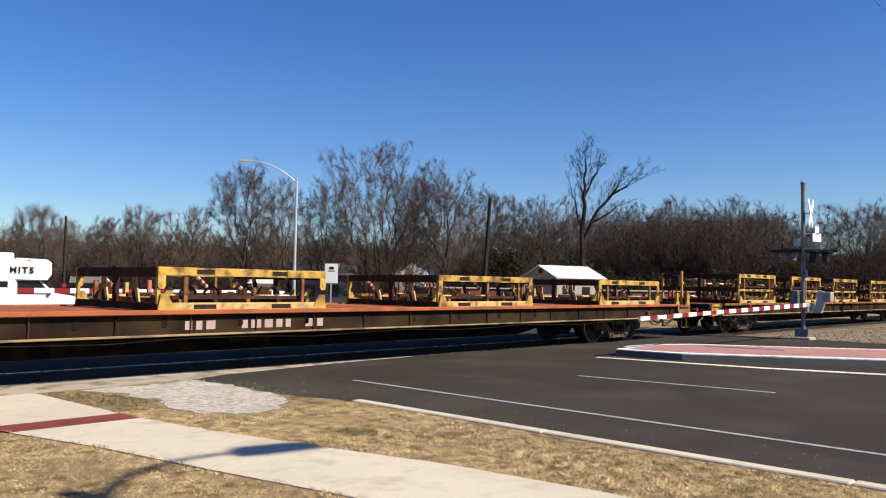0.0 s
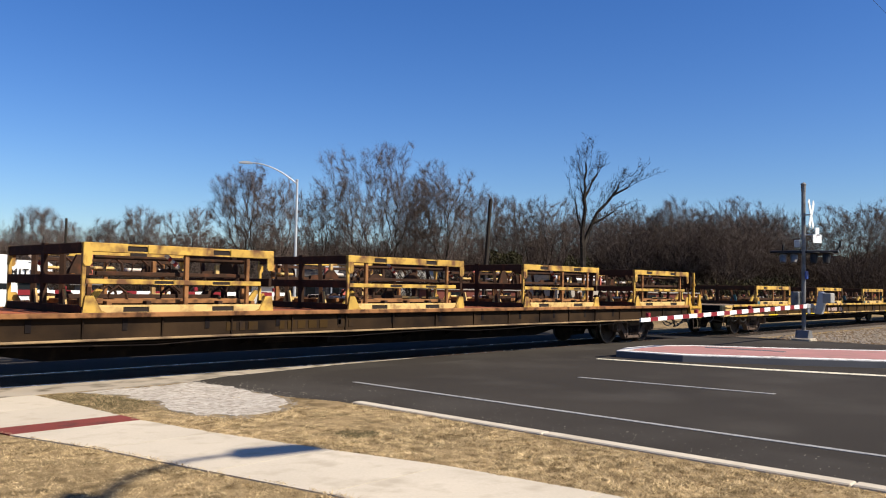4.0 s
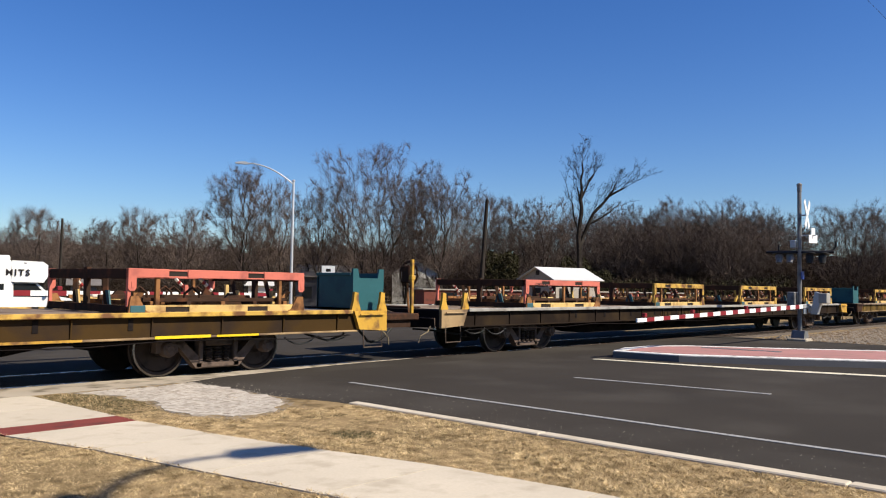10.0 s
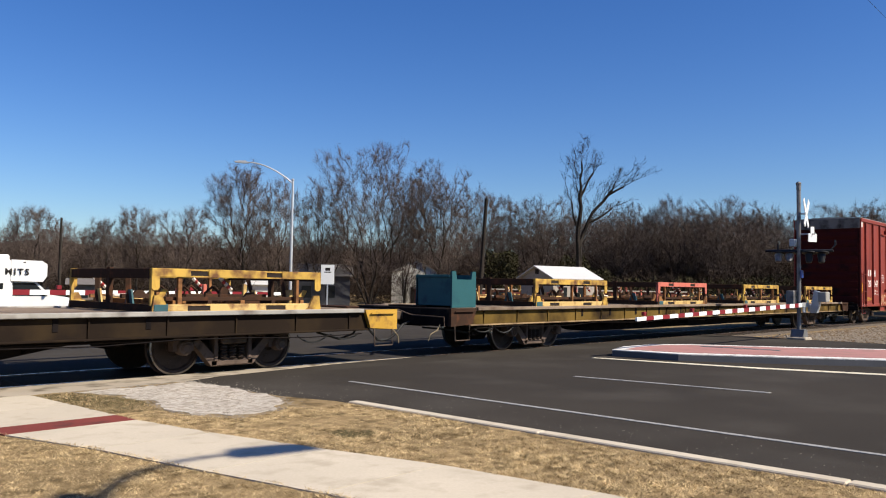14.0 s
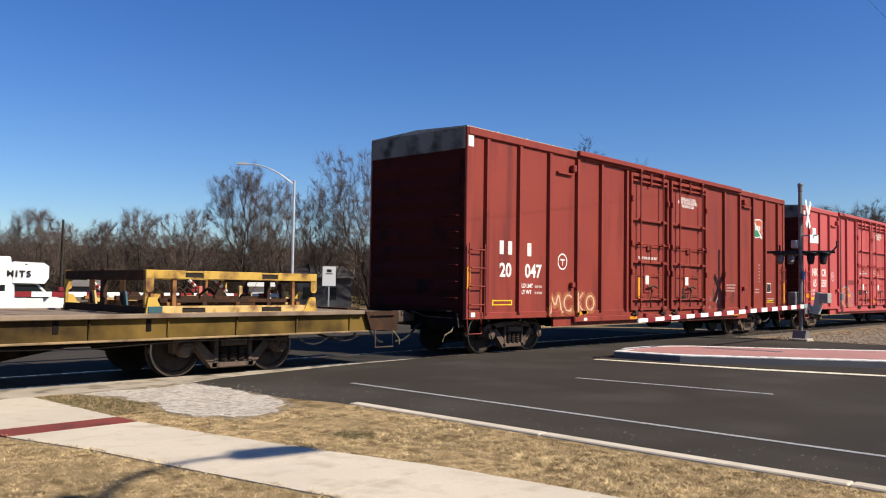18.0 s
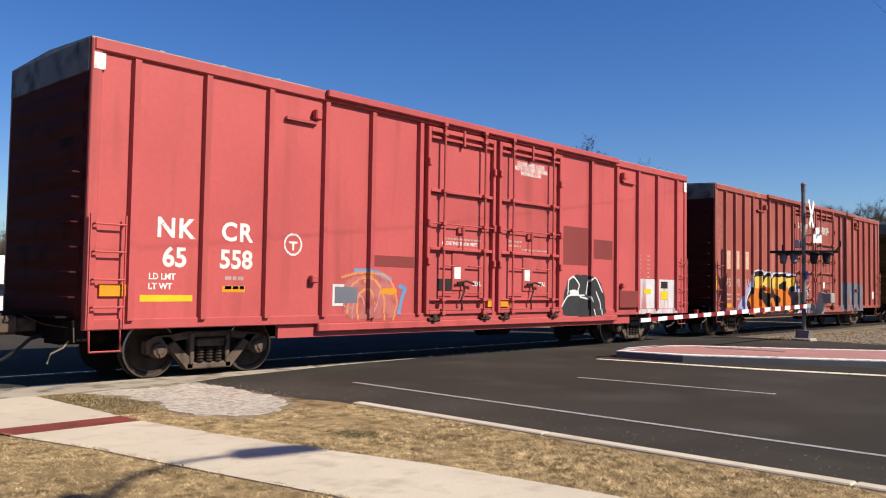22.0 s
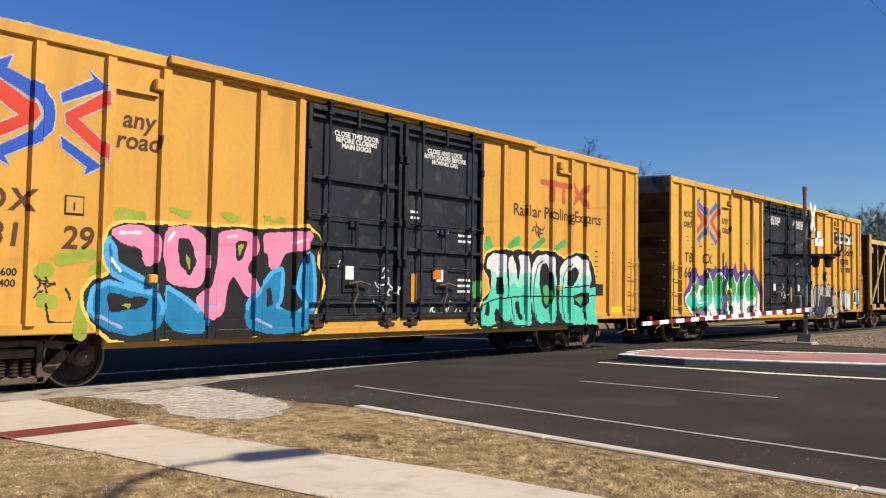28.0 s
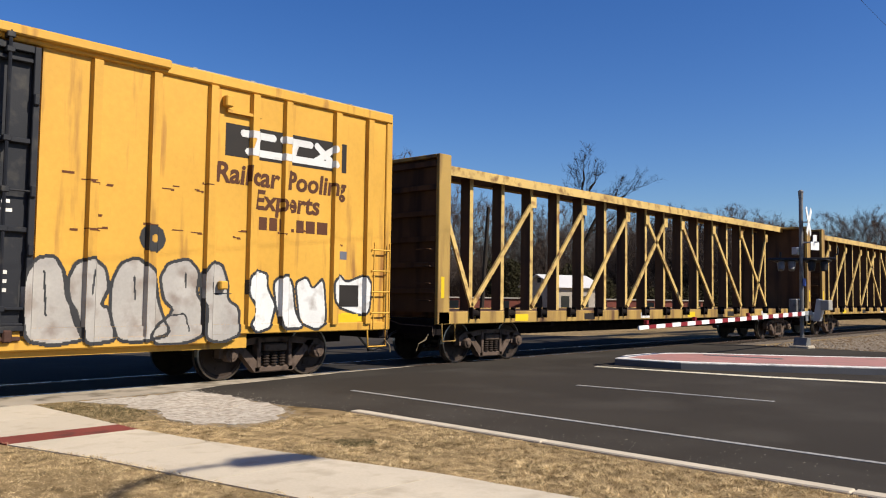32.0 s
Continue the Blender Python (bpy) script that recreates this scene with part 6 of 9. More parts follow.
spray(car_u, "graffiti", 0.8, 7.3, 0.70, 2.9, [
    ([[(0.82, 1.45), (0.95, 1.60), (1.23, 1.83), (1.25, 2.14), (1.51, 2.39), (1.67, 2.24), (1.99, 2.10), (2.32, 2.20), (2.57, 2.38), (3.02, 2.33), (3.05, 2.50), (3.29, 2.34), (3.83, 2.47), (3.87, 2.70), (4.04, 2.39), (4.51, 2.42), (4.61, 2.66), (4.79, 2.25), (5.30, 2.42), (5.41, 2.72), (5.55, 2.38), (5.92, 2.40), (6.10, 2.72), (6.24, 2.32), (6.64, 2.03), (6.79, 1.72), (6.68, 0.68), (1.49, 0.79), (0.97, 1.15)]], 0, [(1.0, M_PURPLE)]),
    ([[(0.96, 1.30), (1.03, 1.51), (1.31, 1.61), (1.63, 2.12), (1.71, 2.15), (1.87, 1.98), (1.92, 1.78), (2.29, 1.79), (2.32, 2.00), (2.49, 2.05), (2.53, 2.21), (2.61, 2.29), (2.89, 1.89), (3.11, 2.16), (3.30, 2.27), (3.49, 2.14), (3.64, 2.25), (3.95, 2.02), (4.41, 2.29), (4.75, 1.87), (5.13, 2.33), (5.26, 1.88), (5.79, 2.32), (5.99, 2.00), (6.25, 1.95), (6.73, 1.51), (6.61, 0.73), (5.36, 0.70), (3.74, 0.66), (2.63, 0.65), (2.37, 0.75), (1.50, 0.78), (1.15, 1.06)]], 0, [(1.0, M_SWHITE)]),
    (greens, 0, [(0.36, M_MINT), (0.68, M_GREEN), (1.0, M_PALE_MINT)]),
    ([p + p[:1] for p in greens], 0.05, [(0.36, M_MINT), (0.68, M_GREEN), (1.0, M_PALE_MINT)]),
    ([[(1.33, 1.13), (1.79, 1.08), (2.36, 1.17), (2.29, 0.83), (1.72, 0.92), (1.57, 0.83)], [(3.06, 1.04), (3.36, 1.11), (3.54, 0.77), (3.17, 0.75)], [(2.57, 1.13), (2.80, 0.79), (2.91, 0.71), (2.65, 0.76)], [(4.08, 1.21), (4.34, 1.12), (4.25, 0.80), (4.09, 0.85)], [(5.59, 1.10), (6.03, 1.20), (5.84, 0.78), (5.42, 0.78)], [(3.63, 1.12), (3.83, 0.90), (3.64, 0.79)]], 0, [(0.13, M_GREYBLUE), (1.0, M_DUSK_GREEN)]),
    ([[(1.46, 1.61), (1.64, 1.38), (1.94, 1.23), (2.35, 1.30)], [(2.87, 1.81), (2.94, 1.30), (3.11, 1.00)], [(3.64, 2.19), (3.58, 1.83), (3.42, 1.52)], [(3.98, 1.93), (4.16, 1.66), (4.10, 1.39)], [(4.75, 1.77), (4.61, 1.30), (4.77, 1.11)], [(5.36, 1.79), (5.58, 1.22), (6.07, 1.42)], [(2.54, 2.05), (2.47, 1.63), (2.54, 1.22)], [(4.71, 1.30), (4.67, 0.97), (5.12, 1.01), (5.28, 1.49)], [(3.52, 1.30), (3.68, 1.12), (3.92, 1.30), (3.95, 0.94)]], 0.022, [(1.0, M_SWHITE)]),
    ([[(6.08, 1.05), (6.27, 1.15), (6.47, 1.25), (6.34, 1.00), (6.15, 0.95)], [(2.36, 1.01), (2.57, 1.13)], [(1.52, 1.14), (1.64, 1.02)]], 0.018, [(1.0, M_SBLACK)])], steps_u, "green and white sprayed shapes with a purple haze")
for _x in (4.05, 6.35):
    decal(car_u, "reflector", _x, _x + 0.12, 1.25, 1.65, M_AMBER, "amber reflector", out=0.02)
spray(car_u, "graffiti", 11.35, 15.4, 0.70, 2.75, [
    ([arc(13.45, 2.32, 0.14, 0, 360, 10)], 0.075, [(1.0, M_CHAR)]),
    ([[(11.63, 0.83), (11.56, 1.46), (11.62, 1.77), (11.80, 1.97), (12.02, 1.99), (12.15, 1.78), (12.20, 1.39), (12.32, 1.27), (12.46, 0.82), (12.00, 0.75)], [(12.19, 1.63), (12.30, 1.91), (12.54, 2.00), (12.75, 1.84), (12.80, 1.56), (12.69, 1.31), (12.81, 1.27), (12.92, 0.80), (12.47, 0.74), (12.29, 1.15)]] + [[(12.83, 1.64), (12.96, 1.93), (13.22, 2.03), (13.50, 1.82), (13.57, 1.40), (13.61, 1.27), (13.78, 0.86), (13.22, 0.75), (12.92, 0.80), (12.82, 1.23)], [(13.59, 1.74), (13.72, 1.96), (14.06, 2.04), (14.26, 1.85), (14.22, 1.49), (14.38, 1.27), (14.36, 0.85), (14.05, 0.72), (13.54, 0.70), (13.41, 0.87), (13.84, 1.22), (13.65, 1.40)], [(14.26, 1.76), (14.46, 2.01), (14.67, 1.97), (14.78, 1.68), (14.79, 1.40), (15.01, 1.26), (15.02, 0.83), (14.66, 0.70), (14.37, 0.76), (14.33, 1.22)]], 0, [(1.0, M_SILVER)]),
    ([[(11.63, 0.83), (11.56, 1.46), (11.62, 1.77), (11.80, 1.97), (12.02, 1.99), (12.15, 1.78), (12.20, 1.39), (12.32, 1.27), (12.46, 0.82), (12.00, 0.75), (11.63, 0.83)], [(12.19, 1.63), (12.30, 1.91), (12.54, 2.00), (12.75, 1.84), (12.80, 1.56), (12.69, 1.31), (12.81, 1.27), (12.92, 0.80), (12.47, 0.74), (12.29, 1.15), (12.19, 1.63)]] + [[(12.83, 1.64), (12.96, 1.93), (13.22, 2.03), (13.50, 1.82), (13.57, 1.40), (13.61, 1.27), (13.78, 0.86), (13.22, 0.75), (12.92, 0.80), (12.82, 1.23), (12.83, 1.64)], [(13.59, 1.74), (13.72, 1.96), (14.06, 2.04), (14.26, 1.85), (14.22, 1.49), (14.38, 1.27), (14.36, 0.85), (14.05, 0.72), (13.54, 0.70), (13.41, 0.87), (13.84, 1.22), (13.65, 1.40), (13.59, 1.74)], [(14.26, 1.76), (14.46, 2.01), (14.67, 1.97), (14.78, 1.68), (14.79, 1.40), (15.01, 1.26), (15.02, 0.83), (14.66, 0.70), (14.37, 0.76), (14.33, 1.22), (14.26, 1.76)]], 0.026, [(1.0, M_CHAR)]),
    ([[(12.55, 1.80), (12.52, 1.47)], [(13.18, 1.73), (13.20, 1.40)], [(14.02, 1.80), (14.02, 1.58)], [(14.47, 1.76), (14.47, 1.49), (14.84, 1.50)], [(11.88, 1.78), (11.92, 1.16)], [(13.75, 1.14), (14.04, 1.18), (14.09, 0.91)]], 0.014, [(1.0, M_CHAR)])], steps_u, "silver bubble shapes with dark outlines")
spray(car_u, "graffiti", 15.0, 18.3, 0.75, 2.1, [
    ([[(15.16, 1.78), (15.32, 1.90), (15.55, 1.84), (15.56, 1.60), (15.74, 1.31), (15.63, 0.93), (15.35, 0.84), (15.18, 0.98), (15.34, 1.22), (15.13, 1.50)], [(15.67, 1.70), (15.90, 1.85), (16.08, 1.71), (16.15, 1.21), (16.33, 0.91), (15.87, 0.89), (15.74, 1.26)], [(16.13, 1.71), (16.39, 1.81), (16.52, 1.59), (16.77, 1.82), (16.86, 1.00), (16.61, 0.86), (16.25, 0.99)], [(16.95, 1.72), (17.13, 1.88), (17.30, 1.73), (17.74, 1.88), (17.88, 1.69), (17.82, 1.20), (17.68, 1.10), (16.99, 1.31)]], 0, [(1.0, M_SWHITE)]),
    ([[(15.16, 1.78), (15.32, 1.90), (15.55, 1.84), (15.56, 1.60), (15.74, 1.31), (15.63, 0.93), (15.35, 0.84), (15.18, 0.98), (15.34, 1.22), (15.13, 1.50), (15.16, 1.78)], [(15.67, 1.70), (15.90, 1.85), (16.08, 1.71), (16.15, 1.21), (16.33, 0.91), (15.87, 0.89), (15.74, 1.26), (15.67, 1.70)], [(16.13, 1.71), (16.39, 1.81), (16.52, 1.59), (16.77, 1.82), (16.86, 1.00), (16.61, 0.86), (16.25, 0.99), (16.13, 1.71)], [(16.95, 1.72), (17.13, 1.88), (17.30, 1.73), (17.74, 1.88), (17.88, 1.69), (17.82, 1.20), (17.68, 1.10), (16.99, 1.31), (16.95, 1.72)]], 0.024, [(1.0, M_CHAR)])], steps_u, "white bubble shapes with dark outlines")
decal(car_u, "emblem", 14.66, 17.25, 3.76, 4.3, M_DARK, "black panel of an emblem")
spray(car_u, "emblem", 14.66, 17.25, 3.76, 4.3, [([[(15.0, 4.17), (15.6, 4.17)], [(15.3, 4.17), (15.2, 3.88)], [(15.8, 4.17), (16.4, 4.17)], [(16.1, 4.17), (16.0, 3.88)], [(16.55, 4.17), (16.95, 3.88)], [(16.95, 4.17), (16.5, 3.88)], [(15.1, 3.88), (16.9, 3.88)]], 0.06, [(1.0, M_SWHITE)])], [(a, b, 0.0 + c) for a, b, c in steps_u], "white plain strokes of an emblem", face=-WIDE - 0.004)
words(car_u, "Railcar Pooling", 15.85, 3.46, 0.46, M_BROWN_INK, "brown slogan lettering", bold=0.014, shear=0.1, steps=steps_u)
words(car_u, "Experts", 15.92, 3.07, 0.46, M_BROWN_INK, "brown slogan lettering", bold=0.014, shear=0.1, steps=steps_u)
for k, w in enumerate((0.16, 0.16, 0.2, 0.06, 0.16, 0.2, 0.24)):
    _x = 15.35 + sum((0.16, 0.16, 0.2, 0.06, 0.16, 0.2, 0.24)[:k]) + 0.05 * k
    decal(car_u, "mark", _x, _x + w, 2.58, 2.80 if k < 3 or k > 3 else 2.64, M_BROWN_INK, "plain brown mark")
decal(car_u, "plate", 16.95, 17.6, 1.28, 1.68, M_DARK, "black plate with white print", out=0.012)
small_print(car_u, 17.1, 1.58, 0.35, 3, 0.1, M_WHITE)
decal(car_u, "plate", 16.95, 17.6, 0.92, 1.14, M_YPLATE, "yellow plate", out=0.012)
decal(car_u, "plate", 17.0, 17.3, 2.15, 2.3, M_GREYBLUE, "small blue-grey plate")
_r = random.Random(71)
_scratch = [[(x, z), (x + _r.uniform(0.08, 0.22), z - _r.uniform(-0.02, 0.03))] for x, z in [(_r.uniform(*span), _r.uniform(*rise)) for span, rise, n in (((1.0, 6.5), (2.9, 3.3), 9), ((12.0, 14.4), (3.05, 3.25), 8), ((12.0, 18.0), (2.3, 2.7), 12)) for _ in range(n)]]
spray(car_u, "rust_marks", 0.1, 18.2, 2.2, 3.6, [(_scratch, 0.013, [(1.0, M_RACK_R0)])], steps_u, "short rusty scratches")
for k in range(6):
    small_print(car_t, 16.35, 2.6 - 0.13 * k, 0.14, 1, 0.1, M_BROWN_INK)
    small_print(car_t, 17.1, 2.6 - 0.13 * k, 0.14, 1, 0.1, M_BROWN_INK)


# ---- long flat wagons ----
M_DECK = paint("rusty_deck", (0.30, 0.085, 0.032), 0.85, var=0.3, scale=0.6, dirt=(0.13, 0.05, 0.028), amount=0.5, dscale=1.5, bump=0.4)
M_DECK2 = paint("grey_deck", (0.205, 0.154, 0.109), 0.85, var=0.3, scale=0.6, dirt=(0.102, 0.064, 0.045), amount=0.5, dscale=1.5, bump=0.4)
M_SILL_MID = paint("sill_olive_brown", (0.04, 0.023, 0.008), 0.7, var=0.3, scale=0.8, dirt=(0.022, 0.015, 0.012), amount=0.5, dscale=1.5, bump=0.2, gloss=0.04)
M_FLANGE = paint("flange_old_paint", (0.27, 0.185, 0.095), 0.7, var=0.3, scale=0.9, dirt=(0.10, 0.065, 0.04), amount=0.6, dscale=2.0)
M_SILL_DARK = paint("sill_brown", (0.036, 0.022, 0.012), 0.75, var=0.3, scale=0.8, dirt=(0.010, 0.007, 0.0055), amount=0.6, dscale=0.9, bump=0.2, gloss=0.04)
M_SILL_BLACK = paint("sill_black_brown", (0.016, 0.011, 0.008), 0.8, var=0.3, scale=0.8, dirt=(0.032, 0.021, 0.011), amount=0.35, dscale=1.2, bump=0.2, gloss=0.04)
M_SILL_OCHRE = paint("sill_ochre", (0.12, 0.076, 0.02), 0.7, var=0.3, scale=0.8, dirt=(0.018, 0.012, 0.008), amount=0.62, dscale=0.9, bump=0.2, gloss=0.04)
M_END_YEL = paint("end_yellow", (0.42, 0.24, 0.034), 0.6, var=0.2, scale=2, dirt=(0.128, 0.064, 0.026), amount=0.4, dscale=5)
M_RACK_Y = paint("rack_yellow", (0.44, 0.275, 0.055), 0.6, var=0.25, scale=1.5, dirt=(0.12, 0.055, 0.024), amount=0.62, dscale=4)
M_RACK_P = paint("rack_salmon", (0.435, 0.122, 0.086), 0.6, var=0.12, scale=1.5, dirt=(0.288, 0.083, 0.064), amount=0.3, dscale=5)
M_RACK_B = paint("rack_base_tan", (0.47, 0.321, 0.121), 0.7, var=0.2, scale=1.5, dirt=(0.192, 0.102, 0.045), amount=0.4, dscale=5)
# rust darkened to near black for the shaded ends and insides of racks
M_RACK_R = paint("rack_rust_shade", (0.038, 0.022, 0.015), 0.8, var=0.3, scale=2, dirt=(0.083, 0.035, 0.019), amount=0.3, dscale=5, gloss=0.04)
M_RACK_O = paint("rack_orange", (0.23, 0.109, 0.045), 0.75, var=0.3, scale=2, dirt=(0.064, 0.032, 0.018), amount=0.55, dscale=5, gloss=0.04)
M_TEAL = paint("teal_bin", (0.019, 0.08, 0.09), 0.5, var=0.15, scale=1, dirt=(0.013, 0.051, 0.07), amount=0.3, dscale=3)
M_TEAL2 = paint("teal_foot", (0.029, 0.083, 0.096), 0.6, var=0.2, scale=3, dirt=(0.032, 0.064, 0.07), amount=0.4, dscale=6)
M_POCKET = paint("pocket_shade", (0.022, 0.016, 0.013), 0.9, var=0.2)
M_STRAP = paint("pale_strut", (0.518, 0.455, 0.393), 0.6, var=0.2, scale=8)
M_STRIPE = paint("red_stripe", (0.211, 0.026, 0.022), 0.6, var=0.2, scale=8)


def flatcar(u0, length, sill, deck, lip, corners, label, post=False, horns=False, bands=True, platform=0.0):
    """An eighty-nine-foot flat wagon."""
    L, ZD = length, 1.05
    car = thing("flatcar", None, None, label, "flat wagon", group="freight train")
    MOVERS.append((car, u0))
    for k in range(24):
        xa = 0.3 + (L - 0.6) * k / 24
        part("deck_plate", Shape().box(xa + 0.004, xa + (L - 0.6) / 24, -WIDE + 0.02, WIDE - 0.02, ZD - 0.05, ZD - 0.004 + 0.004 * (k % 3 == 0)), deck, car)
    sag = [(0.9 + (L - 1.8) * k / 20, -WIDE + 0.05, 0.60 + 0.03 * math.sin(k * 1.9) * (k not in (0, 20))) for k in range(21)]
    part("air_pipe", Shape().tube(sag, 0.009, 5), M_BLACK, car, "thin air pipe under the sill")
    for side in (-1, 1):
        f = side * WIDE
        part("deck_edge", Shape().box(0.9, L - 0.9, f + side * 0.03, f - side * 0.06, ZD - 0.055, ZD + 0.02, 0.01), lip, car, "chipped deck edge")
        part("side_sill", Shape().box(0.7, L - 0.7, f - side * 0.08, f - side * 0.14, 0.68, ZD - 0.05), sill, car, "rusty side sill")
        part("sill_flange", Shape().box(0.7, L - 0.7, f - side * 0.03, f - side * 0.16, 0.655, 0.69, 0.008), M_FLANGE if bands else sill, car, "lower flange with old paint")
        if bands and side < 0 and sill is M_SILL_MID:
            r = random.Random(int(u0) + 5)
            x = 1.1
            while x < L - 3.2:
                w = r.uniform(0.3, 1.5)
                part("paint_strip", Shape().box(x, x + w, f + 0.024, f + 0.04, 0.66, 0.66 + r.choice((0.035, 0.045, 0.06))), r.choice((M_YPLATE, M_END_YEL, M_RACK_B) if sill is M_SILL_MID else (M_RACK_B, M_FLANGE, M_FLANGE)), car, "strip of old paint")
                x += w + r.uniform(0.05, 1.2)
    n = 21
    for k in range(n):
        x = 1.2 + (L - 2.4) * k / (n - 1)
        part("sill_rib", Shape().prism([(-WIDE + 0.045, ZD - 0.055), (-WIDE + 0.08, ZD - 0.055), (-WIDE + 0.08, 0.69), (-WIDE + 0.06, 0.69)], x - 0.012, x + 0.012, "x"), sill, car)
    # fish-belly centre sill
    part("centre_sill", Shape().prism([(0.3, 0.98), (L - 0.3, 0.98), (L - 0.3, 0.62), (L - 5.6, 0.58), (L - 7.2, 0.30), (7.2, 0.30), (5.6, 0.58), (0.3, 0.62)], -0.35, 0.35), M_BLACK, car, "deep dark centre sill")
    u = Shape()
    for k in range(13):
        x = 5.2 + (L - 10.4) * k / 12
        u.prism([(-1.45, 0.98), (1.45, 0.98), (1.45, 0.8), (0.35, 0.42), (-0.35, 0.42), (-1.45, 0.8)], x - 0.04, x + 0.04, "x")
    u.lathe([(0.0001, -0.45), (0.2, -0.43), (0.2, 0.43), (0.0001, 0.45)], (L * 0.42, -0.75, 0.66), "x", 12)
    u.box(L * 0.42 + 0.9, L * 0.42 + 1.3, -0.95, -0.6, 0.42, 0.75, 0.02)
    u.tube([(4.6, -1.1, 0.6), (L - 4.6, -1.1, 0.6)], 0.022, 5)
    part("underframe", u, M_BLACK, car, "dark cross members and brake gear")
    for x, d in ((0.0, -1), (L, 1)):
        part("end_beam", Shape().box(x, x - d * 0.35, -WIDE + 0.06, WIDE - 0.06, 0.66, ZD - 0.002, 0.02), M_BLACK, car, "dark end beam")
        e = Shape().prism([(x - d * 0.02, ZD), (x - d * 0.86, ZD), (x - d * 0.72, 0.70), (x - d * 0.02, 0.66)], -WIDE - 0.012, -WIDE + 0.07)
        e.tube([(x - d * 0.12, -WIDE - 0.05, ZD - 0.07), (x - d * 0.74, -WIDE - 0.05, ZD - 0.07)], 0.016, 5)
        part("corner_plate", e, corners[d > 0], car, "corner plate with a handhold")
        s = Shape().tube([(x - d * 0.15, -WIDE, 0.7), (x - d * 0.15, -WIDE - 0.02, 0.36), (x - d * 0.62, -WIDE - 0.02, 0.36), (x - d * 0.62, -WIDE, 0.7)], 0.016, 5)
        part("stirrup_step", s, M_IRON, car)
        coupler(car, x, d)
        b = Shape()
        b.box(x - d * 0.1, x - d * 0.45, -0.5, 0.5, ZD, ZD + 0.035, 0.01)
        part("bridge_plate", b, M_RACK_R, car)
        h = Shape().tube([(x - d * 1.6, -1.0, 0.62), (x - d * 1.1, -1.05, 0.48), (x - d * 0.6, -0.9, 0.56), (x - d * 0.2, -0.5, 0.6)], 0.022, 5)
        part("brake_hose", h, M_HOSE, car)
        for j in range(2):
            xa = x - d * (0.9 + 0.75 * j)
            part("hanging_cable", Shape().tube([(xa - d * 0.7 * q, -WIDE + 0.12, 0.6 - 0.75 * (0.25 + 0.1 * j) * q * (1 - q) * 2) for q in (0, 0.15, 0.3, 0.5, 0.7, 0.85, 1.0)], 0.016, 5), M_HOSE, car, "sagging black cable")
        if horns and d < 0 or (post and d > 0):
            for xx in (x - d * 0.12, x - d * 0.80):
                part("bracket", Shape().prism([(xx - 0.12, ZD), (xx + 0.12, ZD), (xx + 0.05, ZD + 0.18), (xx + 0.05, ZD + 0.34), (xx - 0.05, ZD + 0.36), (xx - 0.07, ZD + 0.18)], -WIDE, -WIDE + 0.06), M_END_YEL, car, "yellow end bracket")
    if post:
        e = L + platform
        p = Shape().box(e - 0.22, e - 0.15, -WIDE + 0.16, -WIDE + 0.22, 0.9, 2.08, 0.008).box(e - 0.24, e - 0.13, -WIDE + 0.14, -WIDE + 0.24, 1.66, 1.75, 0.01)
        part("brake_post", p, M_END_YEL, car, "tall yellow brake post")
        w = Shape().lathe([(0.24, -0.015), (0.28, 0.0), (0.24, 0.015)], (e - 0.06, -WIDE + 0.42, 1.78), "x", 18, caps=False)
        for k in range(3):
            a = k * 1.047
            w.tube([(e - 0.06, -WIDE + 0.42 - 0.25 * math.cos(a), 1.78 - 0.25 * math.sin(a)), (e - 0.06, -WIDE + 0.42 + 0.25 * math.cos(a), 1.78 + 0.25 * math.sin(a))], 0.014, 4)
        part("brake_wheel", w, M_RACK_R, car, "rusty brake wheel")
        part("brake_chain", Shape().tube([(e - 0.1, -WIDE + 0.42, 1.75), (e - 0.08, -WIDE + 0.40, 1.2), (e - 0.12, -WIDE + 0.3, 0.85)], 0.025, 5), M_RACK_O, car, "brake chain")
        part("brake_housing", Shape().box(e - 0.16, e - 0.05, -WIDE + 0.3, -WIDE + 0.55, 1.6, 1.96, 0.02), M_RACK_R, car, "rusty brake housing")
        if platform:
            part("end_platform", Shape().box(L - 0.05, e - 0.02, -WIDE + 0.12, 0.2, 0.84, 0.98, 0.02).box(L, e - 0.2, -WIDE + 0.2, -WIDE + 0.26, 0.7, 0.84), M_RACK_R, car, "rusty end platform")
    bogie(car, 3.65)
    bogie(car, L - 3.45)
    # old stencils on the sill
    r = random.Random(int(u0))
    x = L * 0.36
    for k in range(13):
        w = r.uniform(0.10, 0.2)
        if k not in (3, 4, 10):
            part("print", Shape().box(x, x + w, -WIDE + 0.07, -WIDE + 0.09, 0.75, 0.75 + 0.14), M_FAINT if sill is M_SILL_MID or u0 < -110 else M_SILL_MID, car, "worn unreadable stencil")
        x += w + 0.07
    return car


